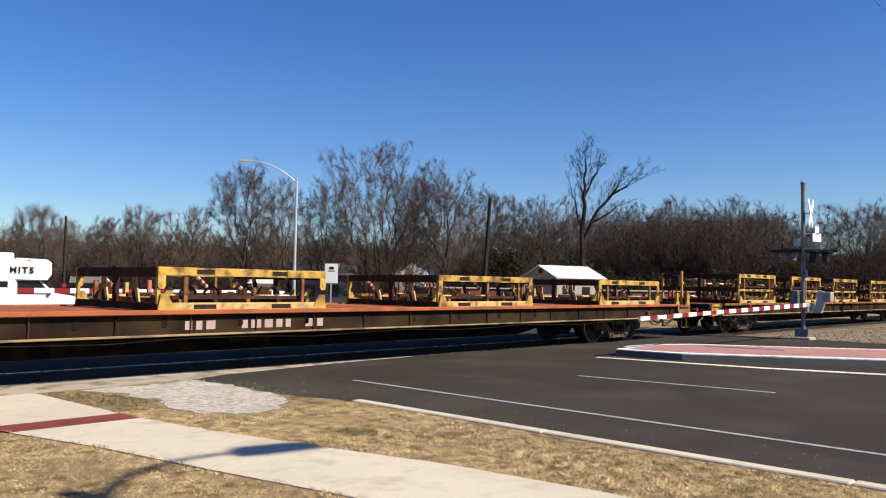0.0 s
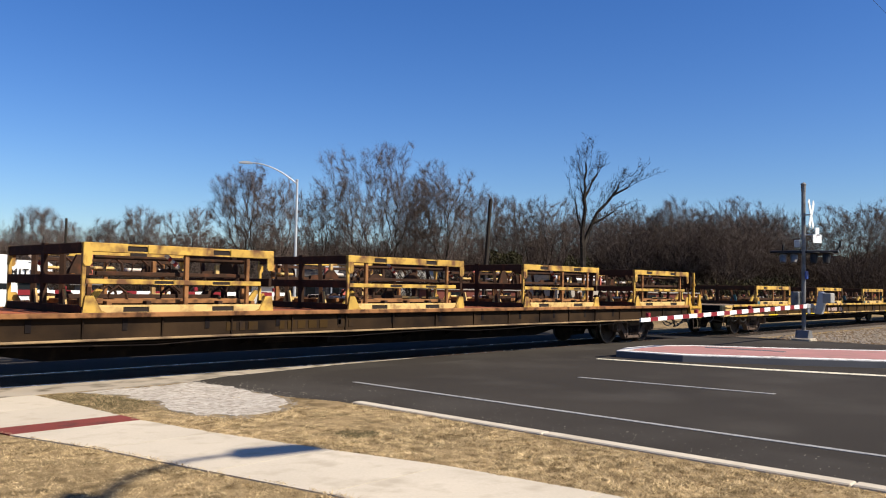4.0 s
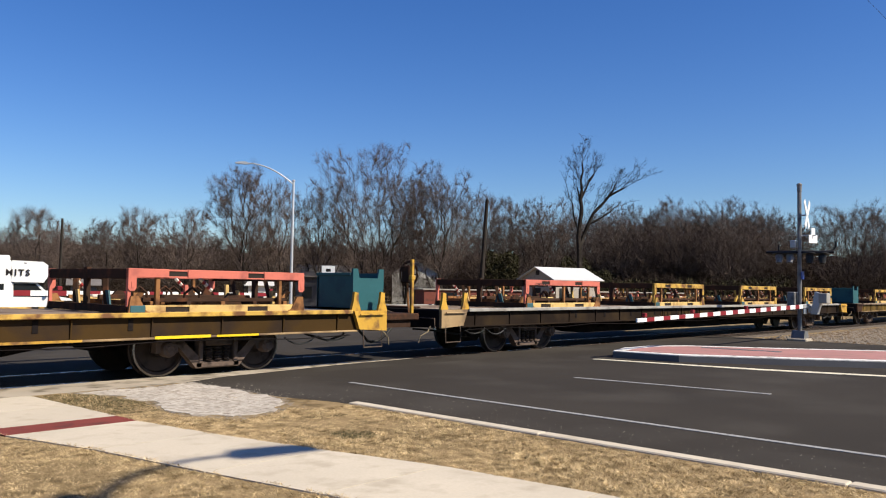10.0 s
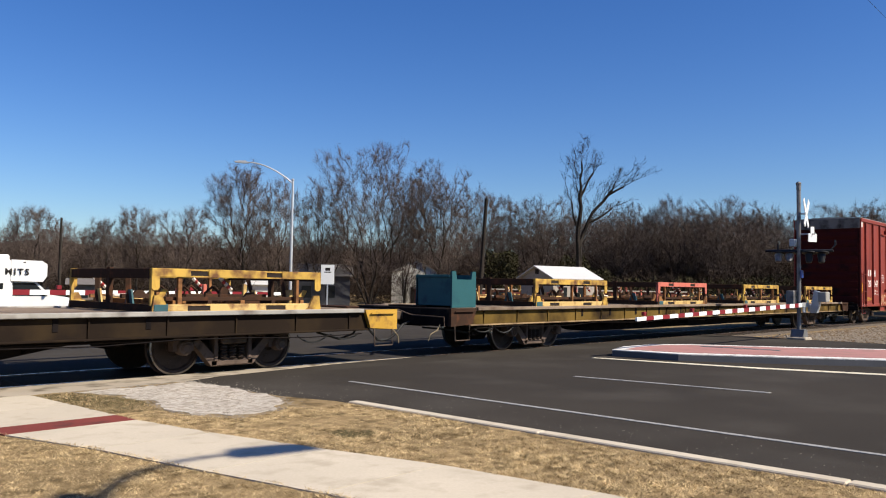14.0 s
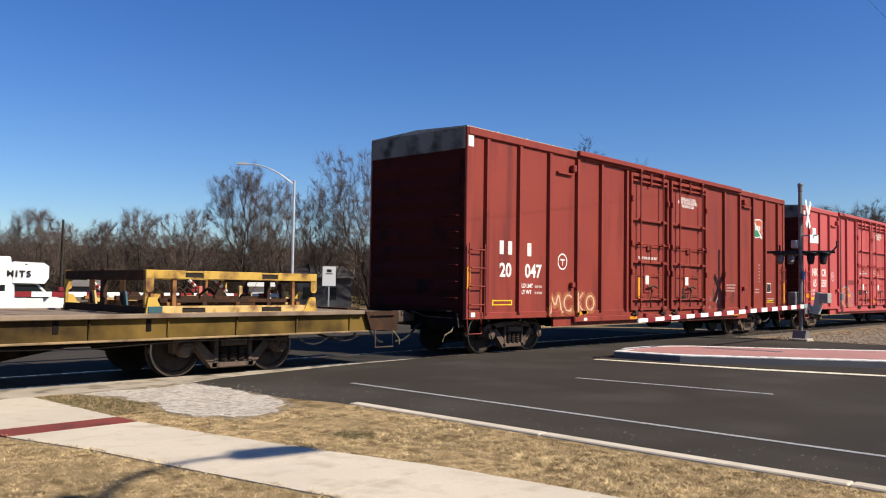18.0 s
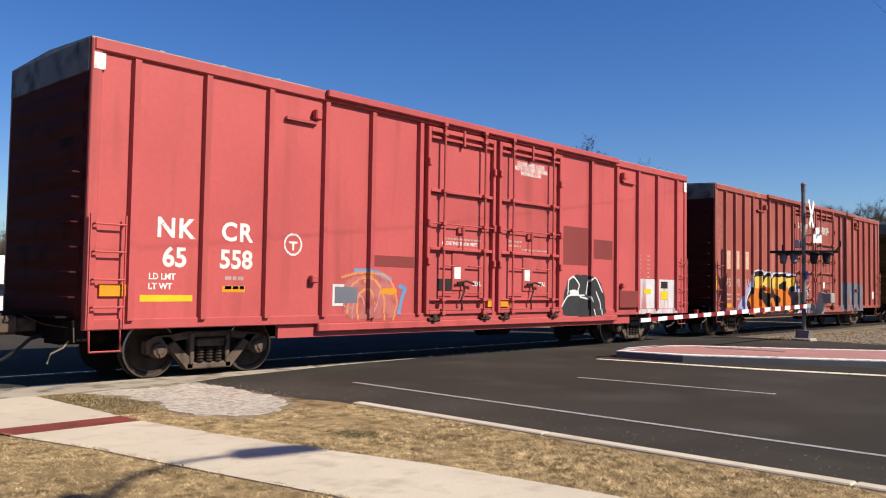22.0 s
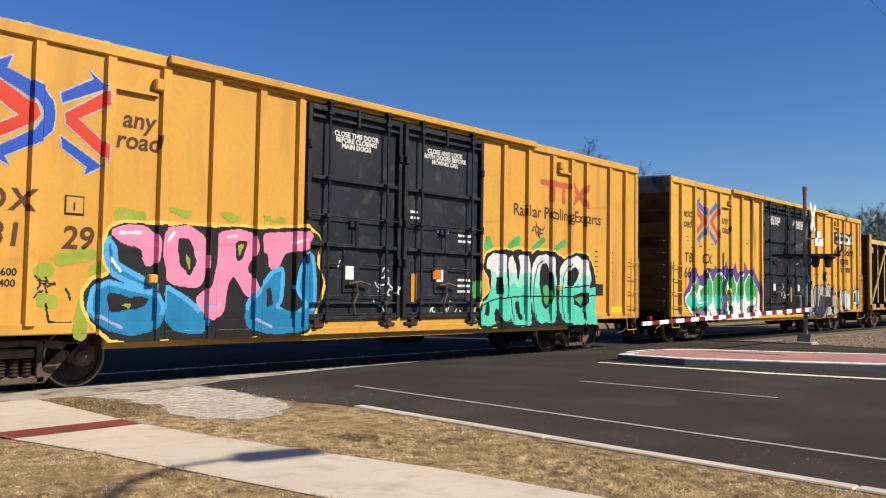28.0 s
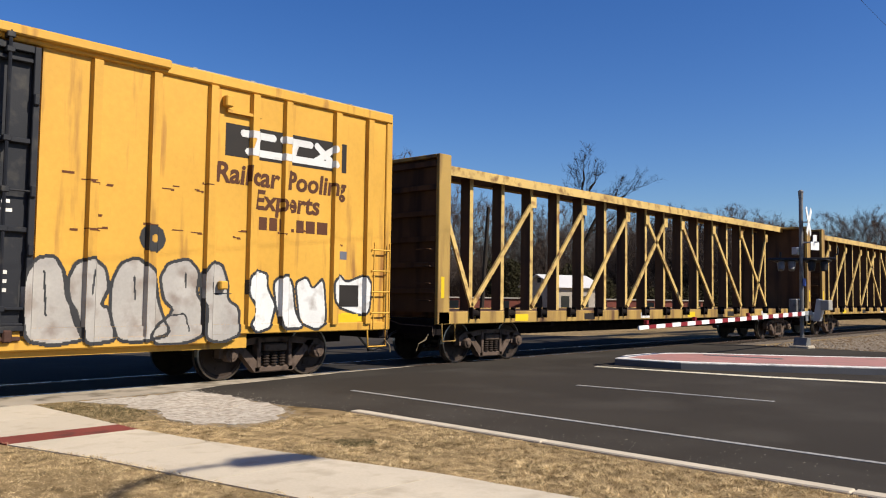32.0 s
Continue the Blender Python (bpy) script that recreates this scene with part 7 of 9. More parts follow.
# parts frames carried in stacks: a base pallet and an upper frame with drop plates
def rack_build(tall, colour, base_colour, seed):
    RL, RW = 3.27, 2.94
    H = 1.03 if tall else 0.68
    Y0, Y1 = -RW / 2, RW / 2
    r = random.Random(seed)
    ob = thing("parts_rack", None, None, "stacked steel parts rack", "parts rack", group="racks on the flat wagons")
    for y, o in ((Y0, 1), (Y1, -1)):
        # base rails with fork pockets
        s = Shape()
        xs = [0.05, 0.62, 1.02, 2.1, 2.5, RL - 0.05]
        for a, b in zip(xs[::2], xs[1::2]):
            s.box(a, b, y, y + o * 0.07, 0.0, 0.11, 0.006)
        s.box(0.05, RL - 0.05, y + o * 0.005, y + o * 0.065, 0.095, 0.125).box(0.05, RL - 0.05, y + o * 0.005, y + o * 0.065, 0.0, 0.02)
        part("base_rail", s, M_RACK_B, ob, "base rail with fork pockets")
        for xa in (0.62, 2.1):
            part("fork_pocket", Shape().box(xa, xa + 0.4, y + o * 0.02, y + o * 0.1, 0.02, 0.095), M_POCKET, ob)
        # top beam
        t = Shape()
        xs = [0.0, 0.66, 0.98, 2.1, 2.42, RL]
        for a, b in zip(xs[::2], xs[1::2]):
            t.box(a, b, y, y + o * 0.09, H - 0.135, H, 0.008)
        t.box(0, RL, y + o * 0.01, y + o * 0.08, H - 0.03, H - 0.004).box(0, RL, y + o * 0.01, y + o * 0.08, H - 0.13, H - 0.108)
        part("top_beam", t, colour, ob, "top beam with fork pockets")
        for xa in (0.66, 2.1):
            part("fork_pocket", Shape().box(xa, xa + 0.32, y + o * 0.025, y + o * 0.1, H - 0.11, H - 0.028), M_POCKET, ob)
        for x in (0.0, RL - 0.13):
            part("drop_plate", Shape().prism([(x, H - 0.12), (x + 0.13, H - 0.12), (x + 0.13, H - 0.30), (x + 0.10, H - 0.34), (x + 0.03, H - 0.34), (x, H - 0.30)], y, y + o * 0.02).box(x + 0.05, x + 0.09, y - o * 0.006, y + o * 0.03, H - 0.29, H - 0.20), colour, ob)
        part("corner_leg", Shape().box(0.0, 0.055, y + o * 0.02, y + o * 0.08, 0.1, H - 0.1, 0.006), colour, ob)
        part("corner_leg", Shape().box(2.74, 2.80, y + o * 0.02, y + o * 0.08, 0.1, H - 0.1, 0.006), M_RACK_O, ob)
        for x in ((0.0, RL - 0.38)):
            part("corner_gusset", Shape().prism([(x, 0.0), (x + 0.38, 0.0), (x + (0.28 if x == 0 else 0.10), 0.05), (x + (0.16 if x == 0 else 0.22), 0.26), (x + (0.04 if x == 0 else 0.34), 0.26)] if x == 0 else [(x, 0), (x + 0.38, 0), (x + 0.34, 0.26), (x + 0.22, 0.26), (x + 0.1, 0.05)], y - o * 0.02, y + o * 0.02), base_colour, ob)
        for x in ((1.62,) if seed % 2 == 0 else (0.46,)):
            part("upright", Shape().box(x, x + 0.07, y + o * 0.03, y + o * 0.09, 0.1, H - 0.1, 0.006), M_RACK_O, ob)
        if tall:
            m = Shape()  # the base of the upper tier, with its own pockets
            for a, b in ((0.05, 1.1), (1.42, 2.1), (2.42, RL - 0.25)):
                m.box(a, b, y + o * 0.005, y + o * 0.07, 0.43, 0.505, 0.006)
            m.box(0.05, RL - 0.25, y + o * 0.012, y + o * 0.06, 0.488, 0.505).box(0.05, RL - 0.25, y + o * 0.012, y + o * 0.06, 0.43, 0.442)
            part("middle_rail", m, base_colour, ob, "upper base rail with fork pockets")
            for xa in (1.1, 2.1):
                part("fork_pocket", Shape().box(xa, xa + 0.32, y + o * 0.02, y + o * 0.1, 0.442, 0.488), M_POCKET, ob)
            for z, inn in ((0.56, 0.22), (0.14, 0.2), (0.80, 0.3)):
                part("inner_rail", Shape().box(0.3, RL - 0.35, y + o * inn, y + o * (inn + 0.07), z, z + 0.06, 0.006), M_RACK_R if z > 0.3 else M_RACK_O, ob)
        else:
            part("middle_rail", Shape().box(0.3, RL - 0.3, y + o * 0.12, y + o * 0.18, 0.17, 0.235, 0.006), M_RACK_R if o > 0 else M_RACK_O, ob)
    for x, d in ((0.0, 1), (RL, -1)):
        for ya, yb in ((Y0 + 0.03, -0.06), (0.06, Y1 - 0.03)):
            part("end_beam", Shape().box(x, x + d * 0.07, ya, yb, H - 0.16, H - 0.004, 0.008), M_RACK_R, ob)
        part("end_rail", Shape().box(x, x + d * 0.06, Y0 + 0.05, Y1 - 0.05, 0.0, 0.12, 0.006), M_RACK_R, ob)
        part("end_post", Shape().box(x, x + d * 0.07, -0.06, 0.06, 0.1, H + 0.02, 0.006), M_RACK_R, ob)
        if tall:
            part("end_rail", Shape().box(x, x + d * 0.06, Y0 + 0.05, Y1 - 0.05, 0.42, 0.56, 0.006), M_RACK_R, ob)
    # prop plates at the ends, cross tubes and folded struts inside
    for x, d in ((0.08, 1), (RL - 0.08, -1)):
        for ya in (-0.75, 0.35):
            part("prop_plate", Shape().prism([(ya, 0.0), (ya + 0.34, 0.0), (ya + 0.22, 0.34), (ya + 0.10, 0.34)], x, x + d * 0.03, "x"), M_TEAL2 if d > 0 and ya < 0 and seed < 3 else M_RACK_B, ob, "painted prop plate")
            part("prop", Shape().tube([(x, ya + 0.16, 0.1), (x + d * 0.05, ya + 0.3, H - 0.1)], 0.05, 4), M_RACK_R, ob)
    for x in (0.02, RL - 0.5):
        part("leaning_prop", Shape().prism([(x, 0.0), (x + 0.16, 0.0), (x + 0.40, 0.34), (x + 0.31, 0.36)], Y0 + 0.26, Y0 + 0.31), base_colour, ob, "slanting prop")
    for k in range(5):
        x = 0.4 + 0.62 * k
        part("cross_tube", Shape().box(x, x + 0.08, Y0 + 0.08, Y1 - 0.08, 0.1, 0.18, 0.006), M_RACK_R if k % 2 else M_RACK_O, ob)
    lift = 0.0 if not tall else 0.46
    for level in ((0.0,) if not tall else (0.0, lift)):
        for k in range(22):
            x, y = 0.2 + 2.85 * (k + r.random()) / 22, r.choice((-1.15, -0.6, 0.1, 0.7, 1.2)) + r.uniform(-0.12, 0.12)
            top = r.uniform(0.28, 0.5)
            kind = k % 4
            tone = (M_RACK_R, M_RACK_R, M_RACK_O, M_RACK_O, M_RACK_B, M_RACK_P)[r.randrange(6)]
            if kind == 0:
                part("upright", Shape().box(x, x + 0.07, y, y + 0.06, level + 0.12, level + top, 0.006), tone, ob)
            elif kind == 1:
                part("cradle", Shape().prism([(x - 0.16, 0.12 + level), (x + 0.2, 0.12 + level), (x + 0.18, 0.2 + level), (x + 0.07, top - 0.08 + level), (x - 0.04, top - 0.08 + level), (x - 0.14, 0.2 + level)], y, y + 0.07), M_RACK_R, ob)
            elif kind == 2:
                part("pad", Shape().box(x - 0.14, x + 0.2, y, y + 0.22, level + 0.19, level + 0.25, 0.02), M_RACK_B if r.random() < 0.6 else M_STRAP, ob)
            else:
                part("hoop", Shape().tube([(x - 0.16, y, 0.14 + level), (x - 0.13, y, 0.3 + level), (x, y, 0.4 + level), (x + 0.13, y, 0.3 + level), (x + 0.16, y, 0.14 + level)], 0.024, 5), M_RACK_R, ob)
    if seed < 3:
        for x in (0.02,):
            part("foot", Shape().box(x, x + 0.26, Y0 - 0.03, Y0 + 0.1, 0.0, 0.13, 0.02), M_TEAL2, ob, "teal corner foot")
    for k in range(3):  # folded struts that hang from the top beams
        x, y = 0.35 + 0.95 * k + r.uniform(-0.1, 0.1), Y0 + 0.2 if k % 2 else Y1 - 0.25
        p, q = Vector((x, y, H - 0.14)), Vector((x + 0.22, y, H - 0.33))
        strut = part("strut", Shape().tube([tuple(p), tuple(q)], 0.034, 5), M_STRAP, ob, "pale strut with red stripes")
        for m in (0.2, 0.6):
            part("stripe", Shape().tube([tuple(p.lerp(q, m)), tuple(p.lerp(q, m + 0.2))], 0.037, 5), M_STRIPE, strut)
    for k in range(3):
        z = 0.14 + 0.05 * (k % 2)
        part("long_tube", Shape().box(0.2, RL - 0.2, -0.9 + k * 0.8, -0.82 + k * 0.8, z, z + 0.07, 0.006), (M_RACK_O, M_RACK_R, M_RACK_B)[k], ob)
    return ob


_masters = {}


def rack(u, car_z, tall, colour, seed):
    key = (tall, colour, seed)
    label = {"y": "rusty yellow steel parts rack on a flat wagon", "p": "salmon-red steel parts rack on a yellow base", "o": "rust-orange steel parts rack on a flat wagon"}[colour]
    top, base = {"y": (M_RACK_Y, M_RACK_Y), "p": (M_RACK_P, M_RACK_O), "o": (M_RACK_O, M_RACK_O)}[colour]
    if key not in _masters:
        _masters[key] = ob = rack_build(tall, top, base, seed)
    else:
        ob = copy_thing(_masters[key], pose(0, 0, 0))
    tagged(ob, ("tall two-tier " if tall else "low ") + label)
    MOVERS.append((ob, u, car_z))
    return ob


flatcar(-114.80, 26.80, M_SILL_DARK, M_DECK, M_DECK, (M_RACK_R, M_RACK_O), "long flat wagon with a rusty brown deck and dark sills", post=True)
flatcar(-86.53, 26.85, M_SILL_DARK, M_DECK, M_RACK_O, (M_END_YEL, M_END_YEL), "long flat wagon with an orange-rust deck and yellow ends", post=True)
flatcar(-58.23, 26.82, M_SILL_MID, M_DECK2, M_RACK_Y, (M_RACK_B, M_END_YEL), "long yellow flat wagon streaked with rust", post=True, platform=1.05)
flatcar(-29.87, 27.00, M_SILL_BLACK, M_DECK2, M_GREY, (M_FLANGE, M_END_YEL), "long dark flat wagon with a scraped grey deck edge", horns=True, bands=False, post=False)
flatcar(-1.31, 26.97, M_SILL_OCHRE, M_DECK2, M_DECK2, (M_RACK_R, M_RACK_R), "long brown flat wagon with a worn deck", bands=True)
for k, u in enumerate((-111.9, -105.64, -99.36, -93.15)):
    rack(u, 1.055, False, "y", 10 + k % 2)
for k, u in enumerate((-84.2, -79.25, -74.3, -68.9, -63.75)):
    rack(u, 1.055, True, "y", 3 + k % 2)
for k, (u, c) in enumerate(((-55.20, "y"), (-48.92, "y"), (-42.70, "y"), (-36.68, "p"))):
    rack(u, 1.055, False, c, k % 2)
for k, (u, c) in enumerate(((-26.85, "p"), (-20.58, "y"), (-14.40, "y"), (-8.05, "y"))):
    ob = rack(u, 1.055, False, c, k % 2)
    if c == "p":
        words(ob, "GMT 820", 0.62, 0.555, 0.13, M_DARK, "dark stencil", face=-1.47)
for k, (u, c) in enumerate(((1.80, "y"), (7.92, "p"), (14.15, "y"), (20.38, "y"))):
    rack(u, 1.055, False, c, k % 2)


def teal_bin(u, deep, label):
    """A sheet-metal trough with notched ends, on a wagon's deck."""
    ob = thing("steel_bin", None, None, label, "steel bin")
    H = 0.72
    a, b = -1.2, -0.15
    for x in (0.0, deep - 0.05):
        part("end_plate", Shape().prism([(a, 0.0), (b, 0.0), (b, H), (a, H)], x, x + 0.05, "x"), M_TEAL, ob)
    # the side that faces the road carries a notched front
    part("front_plate", Shape().prism([(deep - 0.8, 0.0), (deep, 0.0), (deep, H + 0.08), (deep - 0.12, H + 0.08), (deep - 0.16, H - 0.10), (deep - 0.64, H - 0.10), (deep - 0.68, H + 0.08), (deep - 0.8, H + 0.08)], a - 0.05, a), M_TEAL, ob, "notched teal front plate")
    part("side_plate", Shape().box(0.02, deep - 0.02, a + 0.02, a + 0.06, 0.0, H - 0.2), M_TEAL, ob)
    part("side_plate", Shape().box(0.0, deep, b - 0.06, b - 0.02, 0.0, H - 0.04), M_TEAL, ob)
    part("floor_plate", Shape().box(0.0, deep, a, b, 0.0, 0.04), M_TEAL, ob)
    part("rim", Shape().box(-0.03, 0.0, a - 0.0, b, H - 0.06, H - 0.0, 0.01), M_TEAL, ob)
    MOVERS.append((ob, u, 1.055))
    return ob


teal_bin(-32.07, 0.8, "teal sheet-steel bin with a notched front at the wagon's end")
teal_bin(-0.96, 0.8, "teal sheet-steel bin with a notched front beside racks")

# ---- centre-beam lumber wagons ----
# webs: grime plus shade in the colour; flanges paler, as the sun strikes them
M_WEB = paint("beam_grime_shade", (0.09, 0.046, 0.022), 0.8, var=0.3, scale=1.5, dirt=(0.032, 0.018, 0.012), amount=0.5, dscale=2.5, streak=True)
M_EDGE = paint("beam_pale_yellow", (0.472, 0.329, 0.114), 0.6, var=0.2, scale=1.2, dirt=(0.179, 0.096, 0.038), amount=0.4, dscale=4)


def centrebeam(u0, label):
    L, H, ZD = 22.2, 4.50, 1.15
    car = thing("centrebeam_wagon", None, None, label, "lumber wagon", group="freight train")
    MOVERS.append((car, u0))
    y = M_YEL_C
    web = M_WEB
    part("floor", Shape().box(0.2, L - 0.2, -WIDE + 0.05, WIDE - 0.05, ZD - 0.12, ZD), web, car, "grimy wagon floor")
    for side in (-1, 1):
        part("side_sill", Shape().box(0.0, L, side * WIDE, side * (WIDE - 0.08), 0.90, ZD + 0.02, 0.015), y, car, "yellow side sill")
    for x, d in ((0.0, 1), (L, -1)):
        part("bulkhead", Shape().box(x + d * 0.05, x + d * 0.12, -WIDE + 0.05, WIDE - 0.05, ZD, H - 0.03), web, car, "grimy end bulkhead, shade in its colour")
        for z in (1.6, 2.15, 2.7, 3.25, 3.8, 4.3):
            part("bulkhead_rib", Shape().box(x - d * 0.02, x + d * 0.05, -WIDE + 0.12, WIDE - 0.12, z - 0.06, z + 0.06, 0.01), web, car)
        for side in (-1, 1):
            part("bulkhead_post", Shape().box(x - d * 0.03, x + d * 0.34, side * WIDE, side * (WIDE - 0.10), 0.9, H, 0.012), y, car)
        part("bulkhead_cap", Shape().box(x - d * 0.03, x + d * 0.34, -WIDE + 0.1, WIDE - 0.1, H - 0.08, H, 0.01), y, car)
        part("end_sill", Shape().box(x - d * 0.04, x + d * 0.25, -1.4, 1.4, 0.66, 1.02, 0.02), M_BLACK, car)
        coupler(car, x, -d)
        for k in range(4):
            part("rung", Shape().tube([(x - d * 0.04, -1.35, 1.4 + 0.36 * k), (x - d * 0.12, -1.35, 1.4 + 0.36 * k), (x - d * 0.12, -0.95, 1.4 + 0.36 * k), (x - d * 0.04, -0.95, 1.4 + 0.36 * k)], 0.014, 5), web, car)
        s = Shape().tube([(x + d * 0.1, -WIDE, 0.92), (x + d * 0.1, -WIDE - 0.02, 0.55), (x + d * 0.5, -WIDE - 0.02, 0.55), (x + d * 0.5, -WIDE, 0.92)], 0.017, 5)
        part("stirrup_step", s, y, car)
        decal(car, "reflector", x + d * 0.06, x + d * 0.16, 1.45, 1.9, M_YPLATE, "yellow reflector")
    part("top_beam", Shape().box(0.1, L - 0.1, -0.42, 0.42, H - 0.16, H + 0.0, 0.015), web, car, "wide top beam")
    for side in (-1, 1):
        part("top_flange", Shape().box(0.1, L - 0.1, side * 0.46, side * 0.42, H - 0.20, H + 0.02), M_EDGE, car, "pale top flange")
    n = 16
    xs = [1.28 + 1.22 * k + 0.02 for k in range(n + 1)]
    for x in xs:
        part("column", Shape().box(x - 0.055, x + 0.055, -0.20, 0.10, ZD, H - 0.15, 0.008), web, car, "grimy beam column, shade in its colour")
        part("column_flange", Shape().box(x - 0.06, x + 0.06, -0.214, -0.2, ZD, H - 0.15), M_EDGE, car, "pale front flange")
    for lo, hi in ((1, 3), (3, 5), (5, 7), (7, 9), (10, 8), (12, 10), (14, 12), (16, 14), (1, 0), (15, 16)):
        a, b = xs[lo], xs[hi]
        d = Vector((b - a, 0, H - 0.5 - ZD)).normalized() * 0.06
        part("diagonal", Shape().prism([(a + d.z, ZD + 0.1 - d.x), (a - d.z, ZD + 0.1 + d.x), (b - d.z, H - 0.5 + d.x), (b + d.z, H - 0.5 - d.x)], -0.27, -0.217), M_EDGE, car, "diagonal brace")
        part("gusset", Shape().box(b - 0.12, b + 0.12, -0.283, -0.272, H - 0.65, H - 0.35), M_EDGE, car)
    for k in range(17):
        x = 1.1 + 1.25 * k
        w = Shape().lathe([(0.0001, -0.1), (0.075, -0.1), (0.075, 0.1), (0.0001, 0.1)], (x, -WIDE - 0.03, ZD - 0.02), "x", 10)
        w.box(x - 0.13, x - 0.1, -WIDE - 0.1, -WIDE + 0.02, ZD - 0.14, ZD + 0.1).box(x + 0.1, x + 0.13, -WIDE - 0.1, -WIDE + 0.02, ZD - 0.14, ZD + 0.1)
        part("winch", w, M_BLACK, car, "strap winch")
    for k in range(6):
        decal(car, "marking", 2.6 + 2.9 * k, 3.1 + 2.9 * k, 0.94, 1.10, (M_YPLATE, M_DARK, M_WHITE)[k % 3], "painted sill mark")
    u = Shape().box(0.2, L - 0.2, -0.3, 0.3, 0.55, 1.0)
    for k in range(9):
        u.box(4.2 + k * 1.7, 4.32 + k * 1.7, -1.4, 1.4, 0.8, 1.03)
    part("underframe", u, M_BLACK, car, "dark underframe")
    bogie(car, 2.3)
    bogie(car, L - 2.3)
    return car


centrebeam(129.40, "empty yellow centre-beam lumber wagon with open truss")
centrebeam(153.05, "empty yellow centre-beam lumber wagon coupled behind")


# ---- beyond the railway ----
M_BARK = paint("bark", (0.029, 0.024, 0.02), 0.9, var=0.3, scale=1.5, dirt=(0.054, 0.047, 0.04), amount=0.35, dscale=4, bump=0.6, bscale=30, gloss=0.04)
M_TWIG = paint("twigs", (0.088, 0.067, 0.056), 0.9, var=0.4, scale=0.25, dirt=(0.125, 0.096, 0.08), amount=0.35, dscale=0.6, bump=0, gloss=0.04)
M_BRUSH = paint("brush", (0.033, 0.024, 0.018), 0.95, var=0.35, scale=0.2, dirt=(0.026, 0.019, 0.014), amount=0.4, dscale=0.4, bump=0, gloss=0.04)
M_EVERGREEN = paint("evergreen_leaf", (0.034, 0.031, 0.016), 0.8, var=0.4, scale=0.8, bump=0, gloss=0.04)
M_POLE = paint("pole_wood", (0.032, 0.027, 0.023), 0.9, var=0.3, scale=2, gloss=0.04)
M_GALV = paint("galvanised", (0.421, 0.428, 0.436), 0.45, metal=0.5, var=0.12, scale=2)
M_SIGN = paint("sign_white", (0.686, 0.686, 0.669), 0.5, var=0.05, scale=3, bump=0)
M_SIGN_RED = paint("gate_red", (0.179, 0.014, 0.019), 0.5, var=0.1, scale=3, bump=0)
M_LAMP_BLACK = paint("signal_black", (0.019, 0.019, 0.02), 0.5, var=0.2)
M_BLUE = paint("sign_blue", (0.019, 0.051, 0.224), 0.5, var=0.1)
M_VAN = paint("van_white", (0.704, 0.695, 0.669), 0.35, var=0.04, scale=2, bump=0.05)
M_SHED = paint("shed_wall", (0.303, 0.269, 0.229), 0.8, var=0.15, scale=1, dirt=(0.192, 0.166, 0.141), amount=0.3)
M_METAL_ROOF = paint("white_metal_roof", (0.494, 0.486, 0.478), 0.5, var=0.06, scale=1)
M_HOUSE = paint("house_white", (0.582, 0.557, 0.499), 0.7, var=0.08, scale=1)
M_HOUSE_ROOF = paint("shingle", (0.128, 0.115, 0.106), 0.9, var=0.2, scale=2, bump=0.5)
M_BRICKWALL = paint("brick_wall", (0.173, 0.054, 0.038), 0.85, var=0.2, scale=1.5, dirt=(0.102, 0.045, 0.032), amount=0.4, dscale=4)
_glass = bpy.data.materials.new("dark_glass")
_glass.use_nodes = True
_gb = _glass.node_tree.nodes["Principled BSDF"]
_gb.inputs["Base Color"].default_value, _gb.inputs["Roughness"].default_value = (0.015, 0.018, 0.02, 1), 0.06
M_GLASS = _glass


